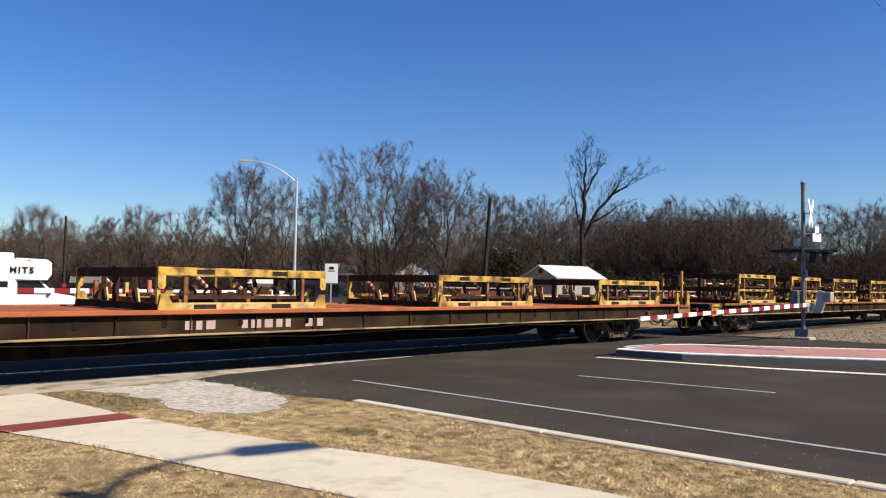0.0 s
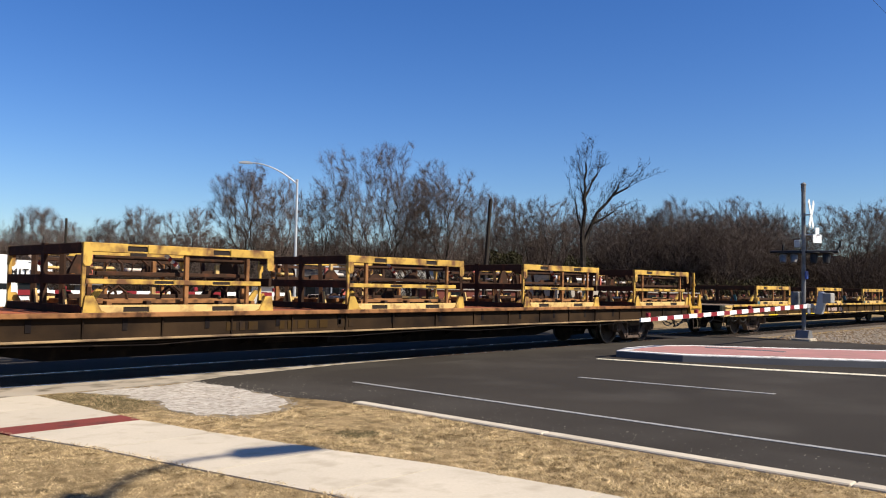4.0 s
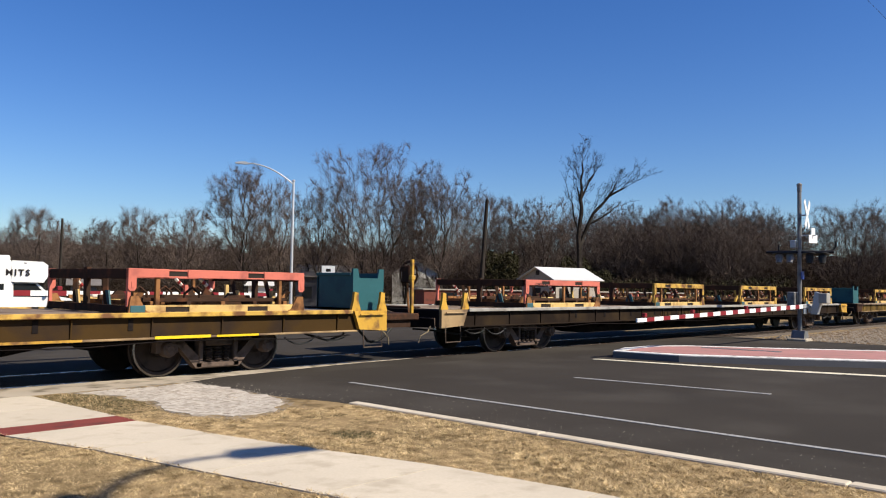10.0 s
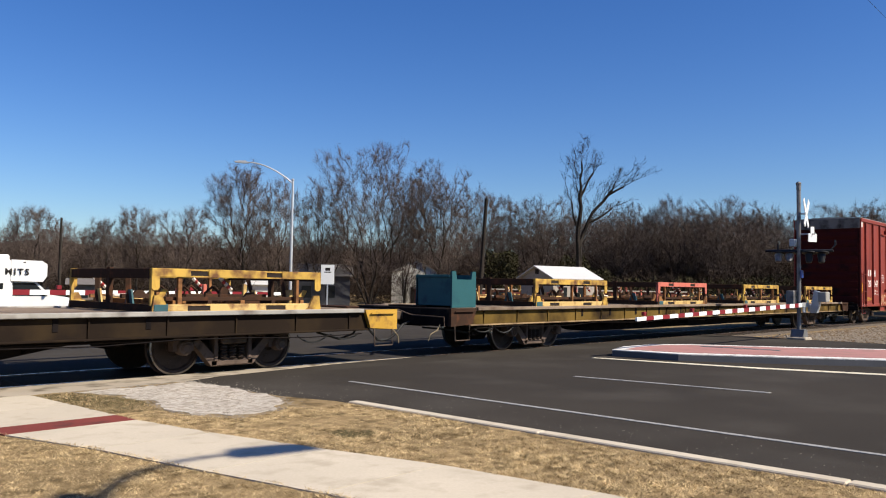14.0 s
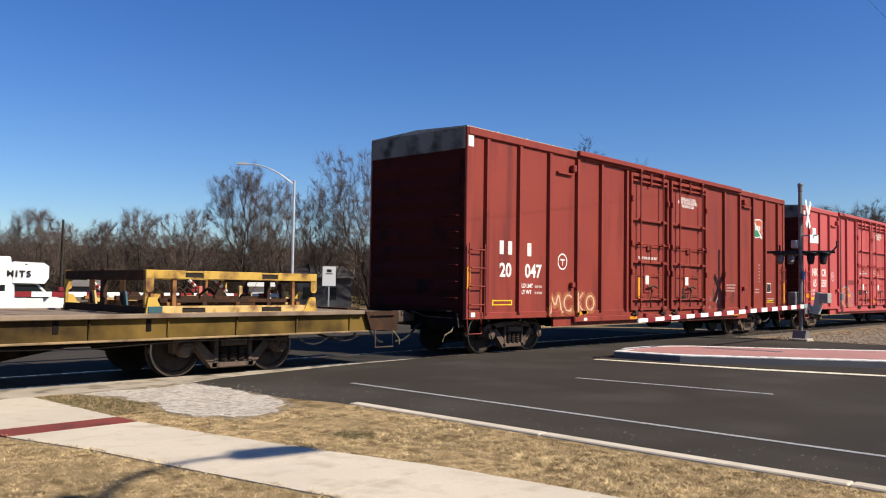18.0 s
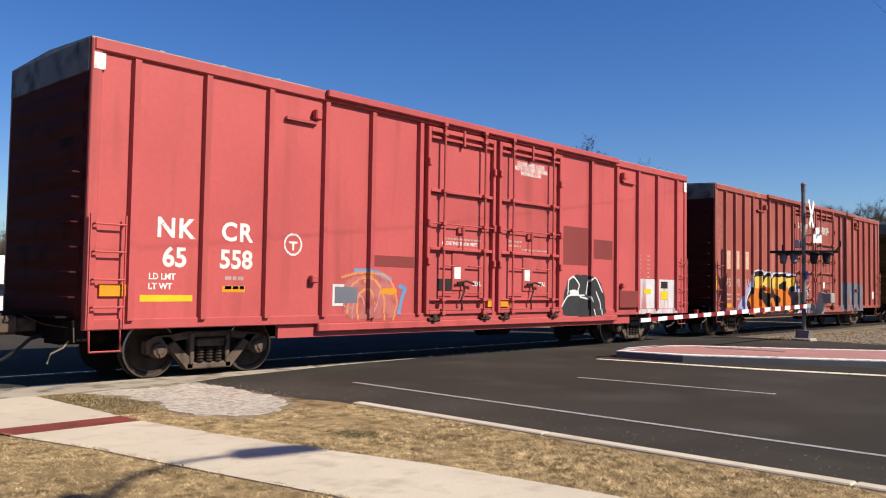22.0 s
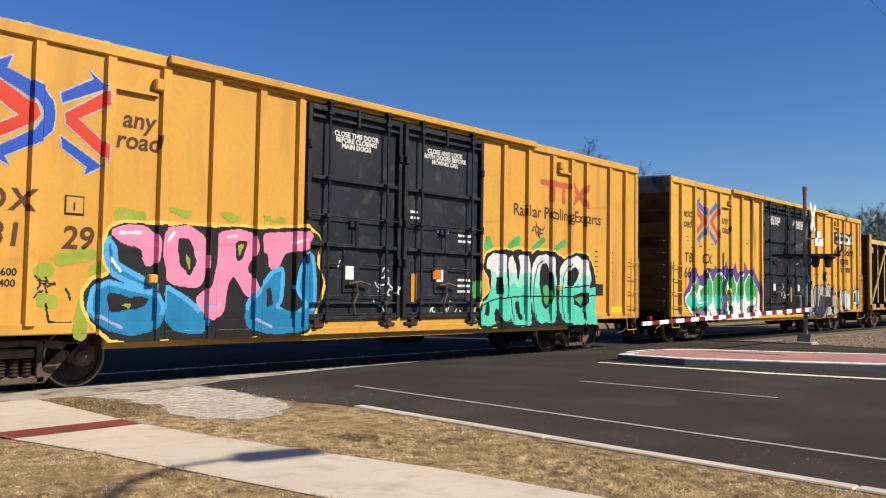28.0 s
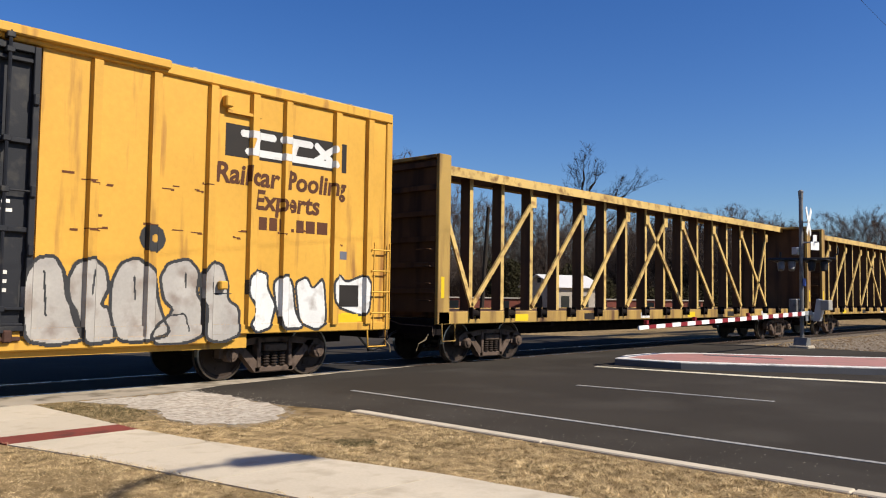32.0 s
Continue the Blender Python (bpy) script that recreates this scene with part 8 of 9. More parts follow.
def grow_tree(seed, height, width, base=0.25, targets=300, trunks=1, lean=0.0, limbs=(), cloud=None, girth=1.5, ragged=1.0):
    """Nodes, their parents and radii: a trunk or trunks, then branches drawn out to points spread through a rounded crown."""
    rng = random.Random(seed)
    nodes, parent, path = [(0.0, 0.0, -0.3)], [-1], [0.0]

    def add(p, i):
        nodes.append(tuple(p))
        parent.append(i)
        path.append(path[i] + math.dist(nodes[i], p))
        return len(nodes) - 1

    for k in range(trunks if not limbs else 0):
        a, out, last = 6.283 * k / trunks + rng.random(), 0.0 if trunks == 1 else 0.16 * width, 0
        top = height * base * rng.uniform(1.1, 1.5)
        for j in range(1, 5):
            q = j / 4
            last = add((out * math.cos(a) * q + lean * top * q + rng.gauss(0, 0.06), out * math.sin(a) * q + rng.gauss(0, 0.06), top * q), last)
    for line in limbs:
        start = Vector(line[0])
        last = min(range(len(nodes)), key=lambda i: (Vector(nodes[i]) - start).length)
        for p, q in zip(line, line[1:]):
            for j in range(1, 4):
                v = Vector(p).lerp(Vector(q), j / 3) + Vector((rng.gauss(0, 0.05), rng.gauss(0, 0.05), 0))
                last = add(v, last)
    pts = list(cloud or ())
    while len(pts) < targets:
        u, v, w = rng.uniform(-1, 1), rng.uniform(-1, 1), rng.uniform(-1, 1)
        r = u * u + v * v + w * w
        edge = 0.80 + 0.10 * (1 - ragged) + 0.62 * ragged * noise.noise((u * 1.7 + seed * 1.3, v * 1.7, w * 1.7)) + 0.25 * noise.noise((u * 4.0, v * 4.0 + seed, w * 4.0))
        if r < max(edge, 0.2) ** 2 * 1.25 and rng.random() < 0.35 + 0.65 * r:
            z = height * (base + (1 - base) * (w + 1) / 2)
            pts.append((u * width / 2 + lean * z, v * width / 2, z))
    root = (0.0, 0.0, height * base * 0.8)
    pts.sort(key=lambda q: math.dist(q, root))
    P = np.zeros((len(nodes) + 2 * len(pts), 3))
    D = np.zeros(len(P))
    P[:len(nodes)], D[:len(nodes)] = nodes, path
    for q in pts:
        n = len(nodes)
        d = np.linalg.norm(P[:n] - q, axis=1)
        i = int(np.argmin(d + 0.72 * D[:n] + 0.8 * np.maximum(P[:n, 2] - q[2], 0)))
        far = d[i]
        mid = (np.array(nodes[i]) + q) / 2 + np.array([rng.gauss(0, 0.035), rng.gauss(0, 0.035), rng.gauss(-0.02, 0.03)]) * far
        m = add(mid, i)
        e = add(q, m)
        P[m], P[e], D[m], D[e] = nodes[m], nodes[e], path[m], path[e]
    thick = [0.0] * len(nodes)
    for i in range(len(nodes) - 1, 0, -1):
        if thick[i] == 0.0:
            thick[i] = 0.0065 ** 2.2
        thick[parent[i]] += thick[i]
    return [Vector(n) for n in nodes], parent, [min(t ** (1 / 2.2) * (girth if t > 0.0002 else 1.0), height * 0.02) for t in thick]


def tree_meshes(seed, height, width, twigs=12, twig=0.0055, length=0.72, **kw):
    """Trunk and limbs, and the fine twigs, as two shapes."""
    nodes, parent, thick = grow_tree(seed, height, width, **kw)
    rng = random.Random(seed + 1)
    big, small = Shape(), Shape()
    for i in range(1, len(nodes)):
        p, q, ra, rb = nodes[parent[i]], nodes[i], thick[parent[i]], thick[i]
        ra = min(ra, rb * 1.5)
        if rb > 0.032:
            big.tube([p, q], ra, 6 if rb > 0.08 else 4, rb)
        else:
            small.tube([p, q], max(ra, twig), 3, max(rb, twig))
        if rb > 0.05:
            continue
        d0 = ((q - p).normalized() + (q - Vector((0, 0, height * 0.3))).normalized()).normalized()
        for _ in range(twigs):  # each twig bends once
            d = (d0 * 0.75 + Vector((rng.gauss(0, 0.62), rng.gauss(0, 0.62), rng.gauss(0.0, 0.5)))).normalized()
            o = p.lerp(q, rng.random())
            w = d.cross(Vector((rng.gauss(0, 1), rng.gauss(0, 1), rng.gauss(0, 1)))).normalized() * twig
            m = o + d * length * rng.uniform(0.2, 0.55)
            e = (d + Vector((rng.gauss(0, 0.4), rng.gauss(0, 0.4), rng.gauss(0.15, 0.35)))).normalized()
            n = m + e * length * rng.uniform(0.25, 0.7)
            small.add([tuple(o + w), tuple(o - w), tuple(m - w * 0.8), tuple(m + w * 0.8), tuple(n)], [(0, 1, 2, 3), (3, 2, 4)])
    return big, small


def bare_tree(x, y, height, width, seed, label, **kw):
    big, small = tree_meshes(seed, height, width, **kw)
    ob = thing("tree", None, None, label, "tree", at=pose(x, y, fall(y) - 0.05))
    part("trunk", big.mesh("trunk", M_BARK), None, ob, "grey-brown trunk and limbs")
    me = bpy.data.meshes.new("crown")
    me.from_pydata(small.v, [], small.f)
    me.materials.append(M_TWIG)
    part("crown", me, None, ob, "leafless twigs")
    return ob


def spot(px_bearing, d):
    """A place at a bearing (degrees from +x towards +y) and a distance from the camera."""
    return d * math.cos(radians(px_bearing)), d * math.sin(radians(px_bearing))


def woods(name, rows, seed, label, material):
    """Far bare woods as one mass of trunks and twigs. rows: bearing from, to, distance, height, count."""
    rng = random.Random(seed)
    stock = []
    for k in range(7):
        big, small = tree_meshes(seed + 10 + k, 10.0, (9.0, 10.5, 8.5, 9.5, 11.0, 8.5, 10.0)[k], targets=330, base=(0.2, 0.25, 0.3)[k % 3], trunks=1 + k % 2, ragged=0.35, twigs=9, twig=0.008, length=0.85)
        n = len(big.v)
        v = np.array(big.v + small.v, dtype=np.float64)
        f = [tuple(face) for face in big.f] + [tuple(i + n for i in face) for face in small.f]
        stock.append((v, f, len(big.f)))
    verts, faces, kinds, total = [], [], [], 0
    for b0, b1, d, h, count in rows:
        for j in range(count):
            b = b0 + (b1 - b0) * (j + 0.5 + rng.uniform(-0.4, 0.4)) / count
            dd = d * rng.uniform(0.92, 1.12)
            x, y = spot(b, dd)
            v, f, limbs = stock[rng.randrange(7)]
            s = h / 10.0 * rng.uniform(0.82, 1.08)
            a = rng.random() * 6.283
            c, sn = math.cos(a) * s, math.sin(a) * s
            w = np.stack([v[:, 0] * c - v[:, 1] * sn + x, v[:, 0] * sn + v[:, 1] * c + y, v[:, 2] * s + fall(y)], 1)
            verts.append(w)
            faces.extend([tuple(i + total for i in face) for face in f])
            kinds += [0] * limbs + [1] * (len(f) - limbs)
            total += len(v)
    me = bpy.data.meshes.new(name)
    me.from_pydata(np.concatenate(verts).tolist(), [], faces)
    me.materials.append(M_BARK)
    me.materials.append(material)
    me.polygons.foreach_set("material_index", kinds)
    return thing(name, me, None, label, "woods", kind="stuff")


def thicket(name, b0, b1, d0, d1, height, count, seed, label, material, size=0.9, wide=0.02):
    """Brush: a mass of thin stems and twigs."""
    rng = random.Random(seed)
    verts, faces = [], []
    for _ in range(count):
        b, d = rng.uniform(b0, b1), rng.uniform(d0, d1)
        x, y = spot(b, d)
        top = height * (0.78 + 0.28 * noise.noise((b * 0.4, d * 0.05, seed)) + 0.22 * noise.noise((b * 1.3, d * 0.1, seed)))
        z = fall(y) + top * rng.random() ** 0.75
        e = Vector((rng.gauss(0, 0.7), rng.gauss(0, 0.7), rng.gauss(0.25, 0.6))).normalized() * size * rng.uniform(0.5, 1.2)
        w = Vector((rng.gauss(0, 1), rng.gauss(0, 1), rng.gauss(0, 0.3))).normalized() * wide
        p = Vector((x, y, z))
        n = len(verts)
        verts += [tuple(p - w), tuple(p + w), tuple(p + e)]
        faces.append((n, n + 1, n + 2))
    me = bpy.data.meshes.new(name)
    me.from_pydata(verts, [], faces)
    me.materials.append(material)
    return thing(name, me, None, label, "undergrowth", kind="stuff")


# the open forked tree: main limbs by hand, in metres to the right and up, as seen from the road
def forked_tree(x, y, label):
    rng = random.Random(8)
    ob = thing("tree", None, None, label, "tree", at=pose(x, y, fall(y) - 0.1))
    bearing = math.atan2(y, x)
    right, away = Vector((math.sin(bearing), -math.cos(bearing), 0)), Vector((math.cos(bearing), math.sin(bearing), 0))
    plan = [[(0, -3.9), (0, 0), (-0.07, 2.8), (0.12, 5.2), (0.17, 7.6), (0.24, 9.7), (0.36, 10.8)], [(-0.07, 2.6), (-0.6, 5.3), (-1.0, 6.8)], [(0.17, 7.3), (-0.6, 8.5), (-1.05, 9.0)], [(0.24, 9.1), (-0.4, 10.2)],
            [(0.2, 6.2), (1.1, 8.1), (1.95, 9.3)], [(1.1, 8.1), (1.4, 9.6)], [(0.0, 2.1), (1.1, 4.8), (2.5, 6.3), (4.2, 7.3), (5.9, 8.1)], [(2.5, 6.3), (3.1, 7.7), (3.4, 8.0)], [(4.2, 7.3), (5.0, 8.8)],
            [(0.1, 3.3), (1.9, 6.0), (2.9, 7.4)], [(0.7, 3.8), (2.6, 5.0), (4.4, 5.3)], [(0.12, 5.2), (-0.3, 7.0), (-0.5, 8.0)]]
    limbs, cloud = [], []
    for line in plan:
        off = rng.uniform(-1.0, 1.0)
        path = [right * px + away * (off * k / len(line)) + Vector((0, 0, pz + 3.7)) for k, (px, pz) in enumerate(line)]
        limbs.append([tuple(v) for v in path])
        for p, q in zip(path, path[1:]):
            if q.z > 6.5:
                for _ in range(22):
                    v = p.lerp(q, rng.random()) + Vector((rng.gauss(0, 0.35), rng.gauss(0, 0.35), rng.uniform(0.0, 0.75)))
                    cloud.append(tuple(v))
    big, small = tree_meshes(8, 15.0, 6.0, twigs=5, twig=0.0055, length=0.5, targets=0, limbs=limbs, cloud=cloud, girth=3.0)
    part("trunk", big.mesh("trunk", M_BARK), None, ob, "dark forked trunk and limbs")
    part("crown", small.mesh("crown", M_BARK), None, ob, "sparse dark bare twigs")
    return ob


# trees that stand out against the sky
forked_tree(58.6, 38.3, "tall leafless tree with a forked open crown")
for b, d, h, w, seed, label, kw in (
        (47.7, 70, 14.3, 9.5, 11, "tall leafless tree with many upright stems", dict(trunks=5, targets=1240, base=0.2)),
        (51.0, 71, 11.6, 5.6, 21, "leafless tree with a tangled crown", dict(trunks=2, targets=660, base=0.16)),
        (45.3, 74, 11.8, 5.5, 22, "leafless tree with upright limbs", dict(trunks=2, targets=600, base=0.2)),
        (42.8, 71, 13.0, 6.6, 12, "leafless tree with a rounded crown", dict(trunks=1, targets=1040, base=0.24)),
        (56.1, 66, 11.8, 4.6, 13, "leafless tree that leans to one side", dict(trunks=1, targets=680, base=0.22, lean=-0.10)),
        (54.3, 68, 10.8, 4.6, 14, "leafless tree behind the street lamp", dict(trunks=2, targets=600, base=0.22)),
        (39.9, 79, 11.0, 5.4, 23, "leafless tree behind a leaning pole", dict(trunks=1, targets=600, base=0.3)),
        (38.0, 82, 11.2, 6.0, 24, "leafless tree behind evergreen shrubs", dict(trunks=2, targets=640, base=0.25)),
        (35.7, 79, 11.0, 6.0, 15, "leafless tree behind the sheds", dict(trunks=1, targets=680, base=0.3)),
        (65.0, 80, 7.8, 4.6, 16, "small leafless roadside tree", dict(trunks=1, targets=400, base=0.3)),
        (62.9, 72, 8.9, 2.8, 19, "slender leafless roadside tree", dict(trunks=1, targets=300, base=0.3, lean=-0.06)),
        (60.4, 75, 8.7, 5.6, 17, "small leafless roadside tree", dict(trunks=2, targets=520, base=0.2)),
        (68.9, 75, 8.0, 5.4, 18, "leafless tree beside the motorhome", dict(trunks=2, targets=600, base=0.2)),
        (16.0, 86, 10.2, 9.5, 25, "broad leafless oak beside the railway", dict(trunks=1, targets=1040, base=0.2, ragged=0.45)),
        (12.9, 90, 10.4, 9.5, 26, "broad leafless oak beside the railway", dict(trunks=1, targets=840, base=0.2, ragged=0.45)),
        (26.6, 92, 12.2, 8.0, 27, "leafless oak above the woods", dict(trunks=1, targets=840, base=0.3, ragged=0.45)),
        (23.2, 92, 12.0, 9.0, 28, "leafless oak above the woods", dict(trunks=1, targets=840, base=0.3, ragged=0.45)),
        (30.2, 92, 11.8, 8.5, 29, "leafless oak above the woods", dict(trunks=1, targets=840, base=0.3, ragged=0.45))):
    bare_tree(*spot(b, d), h, w, seed, label, **kw)
woods("bare_woods", [(20.6, 33, 96, 11.2, 13), (20.2, 34, 105, 11.9, 13), (18, 36, 116, 12.0, 15), (34, 46, 100, 9.4, 11), (45, 80, 102, 7.6, 26), (45, 80, 114, 9.0, 24), (34, 80, 130, 10.2, 22), (8, 15, 118, 12.0, 8)], 40, "leafless brown winter woods", M_TWIG)
thicket("undergrowth", 8, 82, 80, 98, 4.2, 100000, 50, "dense brown leafless undergrowth", M_BRUSH, 1.0, 0.02)
thicket("undergrowth", 19.5, 34, 92, 112, 6.6, 120000, 51, "dense brown twigs of the woods", M_BRUSH, 0.8, 0.017)
thicket("undergrowth", 34, 80, 102, 118, 7.4, 130000, 54, "brown twigs of far trees", M_BRUSH, 0.9, 0.02)
thicket("undergrowth", 8, 20, 100, 116, 7.0, 40000, 56, "brown twigs of far trees along the railway", M_BRUSH, 0.9, 0.02)
thicket("evergreens", 19.5, 33, 78, 88, 3.6, 7000, 52, "dark green cedars and shrubs under bare trees", M_EVERGREEN, 0.45, 0.08)
thicket("evergreens", 37.4, 39.6, 74, 77, 6.6, 4200, 53, "tall olive-green shrub beside a pole", M_EVERGREEN, 0.4, 0.07)
thicket("evergreens", 31.0, 34.6, 74, 79, 5.4, 4200, 55, "dark evergreen shrubs behind a shed", M_EVERGREEN, 0.4, 0.07)
# the far woods, too far to tell their trees apart
_b = Shape()
for k in range(180):
    a0, a1 = radians(-5 + k * 0.6), radians(-5 + (k + 1) * 0.6)
    z0, z1 = [8.2 + 1.4 * noise.noise((j * 0.21, 0.0, 5.0)) + 0.9 * noise.noise((j * 0.9, 0.0, 2.0)) for j in (k, k + 1)]
    _b.add([(r * math.cos(a), r * math.sin(a), z) for r, up in ((170, 1), (176, 1)) for a, z in ((a0, -1.0), (a1, -1.0), (a1, z1), (a0, z0))],
           [(0, 1, 2, 3), (5, 4, 7, 6), (3, 2, 6, 7), (0, 3, 7, 4), (1, 5, 6, 2)])
thing("backdrop", _b, M_BRUSH, "distant brown line of winter woods", "woods", kind="structure")


def street_lamp(x, y, arm, top, reach, rise, label, heading):
    """A galvanised pole with a curved arm and a flat luminaire."""
    ob = thing("street_lamp", None, None, label, "street lamp", at=pose(x, y, fall(y) - 0.05, 0, 0, heading))
    part("pole", Shape().tube([(0, 0, 0), (0, 0, top)], 0.11, 10, 0.075), M_GALV, ob, "galvanised pole", smooth=False)
    part("base_plate", Shape().lathe([(0.2, 0.0), (0.2, 0.06), (0.13, 0.25), (0.12, 0.3)], (0, 0, 0), "z", 12), M_GALV, ob)
    part("pole_cap", Shape().lathe([(0.1, 0.0), (0.11, 0.05), (0.06, 0.12)], (0, 0, top - 0.05), "z", 10), M_GALV, ob)
    pts = [(reach * k / 8, 0, top - 0.25 + rise * (1 - (1 - k / 8) ** 2)) for k in range(9)]
    part("arm", Shape().tube(pts, 0.05, 8, 0.035), M_GALV, ob, "curved arm")
    zt = pts[-1][2]
    h = Shape().prism([(reach - 0.1, zt - 0.06), (reach + 0.15, zt - 0.09), (reach + 0.75, zt - 0.05), (reach + 0.8, zt + 0.0), (reach + 0.5, zt + 0.07), (reach + 0.1, zt + 0.08)], -0.15, 0.15)
    part("luminaire", h, M_GALV, ob, "flat grey lamp head")
    return ob


street_lamp(33.0, 44.0, 0, 9.05, 3.0, 1.3, "galvanised street lamp with a curved arm beyond the railway", 144.0)


def power_pole(x, y, h, label, lean=0.0, arms=True, girth=0.17):
    ob = thing("utility_pole", None, None, label, "utility pole", at=pose(x, y, fall(y) - 0.1, 0, lean, -50))
    part("post", Shape().tube([(0, 0, 0), (0, 0, h)], girth, 8, girth * 0.75), M_POLE, ob, "dark wooden post")
    if arms:
        part("cross_arm", Shape().box(-0.06, 0.06, -1.2, 1.2, h - 0.9, h - 0.78, 0.01), M_POLE, ob)
    return ob


power_pole(45.91, 38.63, 8.59, "dark leaning wooden utility pole without wires", 3.2, arms=False)
power_pole(26.54, 64.67, 7.04, "wooden utility pole beside the trees", 0.0, girth=0.12, arms=False)

# speed sign
sign = thing("road_sign", None, None, "white rectangular road sign on a thin post", "road sign", at=pose(21.55, 26.25, fall(26), 0, 0, -43))
part("post", Shape().box(-0.03, 0.03, 0.02, 0.06, -0.2, 2.35), M_GALV, sign)
part("panel", Shape().box(-0.27, 0.27, 0, 0.02, 1.72, 2.52, 0.004), M_SIGN, sign, "white panel")
part("print", Shape().box(-0.1, 0.1, -0.003, 0.01, 2.28, 2.40).box(-0.14, 0.14, -0.003, 0.01, 2.2, 2.24), M_DARK, sign, "unreadable black print")


def shed(x, y, w, d, wall, roof, wall_m, roof_m, label, heading, category="shed"):
    ob = thing("shed" if category == "shed" else "house", None, None, label, category, at=pose(x, y, fall(y) - 0.05, 0, 0, heading))
    part("wall", Shape().box(0, w, 0, d, 0, wall, 0.01), wall_m, ob)
    # gables at both ends, ridge along x
    for xa in (0.0, w - 0.1):
        part("gable", Shape().prism([(0, wall), (d, wall), (d / 2, wall + roof)], xa, xa + 0.1, "x"), wall_m, ob)
    o = 0.3
    for s in (0, 1):
        a, b = (-o, wall - o * 2 * roof / d) , (d / 2, wall + roof)
        if s:
            a = (d + o, a[1])
        part("roof_sheet", Shape().prism([a, b, (b[0], b[1] + 0.06), (a[0], a[1] + 0.06)], -o, w + o, "x"), roof_m, ob, "roof slope")
    part("door", Shape().box(-0.03, 0.02, d * 0.4, d * 0.4 + 0.9, 0, 2.0), M_DARK, ob)
    for xa in ((w * 0.12, w * 0.55) if w > 4 else (w * 0.4,)):
        part("window", Shape().box(xa, xa + min(0.8, w * 0.3), -0.03, 0.02, 1.0, 2.0 if wall > 2.4 else 1.5), M_GLASS, ob)
    part("vent", Shape().box(-0.02, 0.02, d * 0.5 - 0.2, d * 0.5 + 0.2, wall + roof * 0.3, wall + roof * 0.3 + 0.35), M_DARK, ob)
    return ob


shed(49.2, 34.34, 4.5, 3.6, 2.72, 0.8, M_SHED, M_METAL_ROOF, "small pale shed with a white metal roof", -13)
shed(65.83, 61.37, 8.0, 5.0, 3.6, 1.45, M_HOUSE, M_HOUSE_ROOF, "white gabled house among bare trees", 46, "house")
wall_ob = thing("brick_building", None, None, "long low red brick building with a flat roof", "building", at=pose(45.36, 43.72, -0.62, 0, 0, -37.8))
part("wall", Shape().box(0, 22.8, 0, 5, 0, 1.85, 0.02), M_BRICKWALL, wall_ob, "red brick wall")
part("coping", Shape().box(-0.1, 22.9, -0.1, 5.1, 1.85, 1.95, 0.02), M_SHED, wall_ob)
for k in range(6):
    part("window", Shape().box(1.5 + 4 * k, 2.6 + 4 * k, -0.03, 0.03, 0.9, 1.7), M_GLASS, wall_ob)


# motorhome waiting beyond the crossing
def motorhome(x, y, heading):
    ob = thing("motorhome", None, None, "white motorhome with a cab-over bunk and dark lettering", "motorhome", at=pose(x, y, fall(y), 0, 0, heading))
    part("body", Shape().box(-6.0, -1.35, -1.15, 1.15, 0.55, 3.0, 0.12), M_VAN, ob, "white coach body")
    part("bunk", Shape().prism([(-1.4, 2.0), (-1.4, 3.0), (-0.1, 2.96), (0.12, 2.80), (0.12, 2.25), (-0.05, 1.98)], -1.12, 1.12), M_VAN, ob, "white cab-over bunk")
    part("roof_unit", Shape().box(-2.6, -1.5, -0.4, 0.4, 2.98, 3.25, 0.06), M_VAN, ob, "white roof air unit")
    part("cab", Shape().prism([(-1.4, 0.5), (-1.4, 2.0), (-0.35, 2.0), (0.3, 1.35), (1.15, 1.22), (1.3, 1.05), (1.3, 0.5)], -0.95, 0.95), M_VAN, ob, "white van cab")
    part("side_window", Shape().prism([(-1.3, 1.32), (-1.3, 1.93), (-0.40, 1.93), (0.16, 1.32)], -0.97, -0.94), M_GLASS, ob, "dark cab window")
    part("side_window", Shape().box(-3.6, -1.7, -1.165, -1.13, 1.38, 1.9), M_GLASS, ob, "dark coach window")
    part("windscreen", Shape().prism([(-0.32, 1.96), (0.28, 1.4), (0.32, 1.42), (-0.28, 1.99)], -0.85, 0.85), M_GLASS, ob)
    part("mirror", Shape().box(0.1, 0.2, -1.2, -1.0, 1.4, 1.75, 0.02), M_LAMP_BLACK, ob)
    part("bumper", Shape().box(1.25, 1.42, -0.95, 0.95, 0.42, 0.66, 0.04), M_GALV, ob)
    for xx in (0.45, -4.3):
        w = part("wheel", Shape().lathe([(0.0001, -0.12), (0.34, -0.12), (0.37, -0.08), (0.37, 0.12), (0.0001, 0.12)], (xx, -0.95, 0.37), "y", 18), M_LAMP_BLACK, ob)
        part("hubcap", Shape().lathe([(0.0001, -0.14), (0.18, -0.13), (0.2, -0.1)], (xx, -0.96, 0.37), "y", 14), M_GALV, w)
        part("wheel", Shape().lathe([(0.0001, -0.12), (0.37, -0.12), (0.37, 0.12), (0.0001, 0.12)], (xx, 0.95, 0.37), "y", 18), M_LAMP_BLACK, ob)
    part("lettering", lettering("MITS", 0.40, M_DARK, bold=0.012, spacing=1.3), None, ob, "dark capital letters", pose(-1.15, -1.158, 2.42))
    for xx in (-0.9, -0.6, -0.3):
        part("marker_lamp", Shape().box(xx, xx + 0.1, -1.13, -1.1, 2.86, 2.9), M_DARK, ob)
        return ob


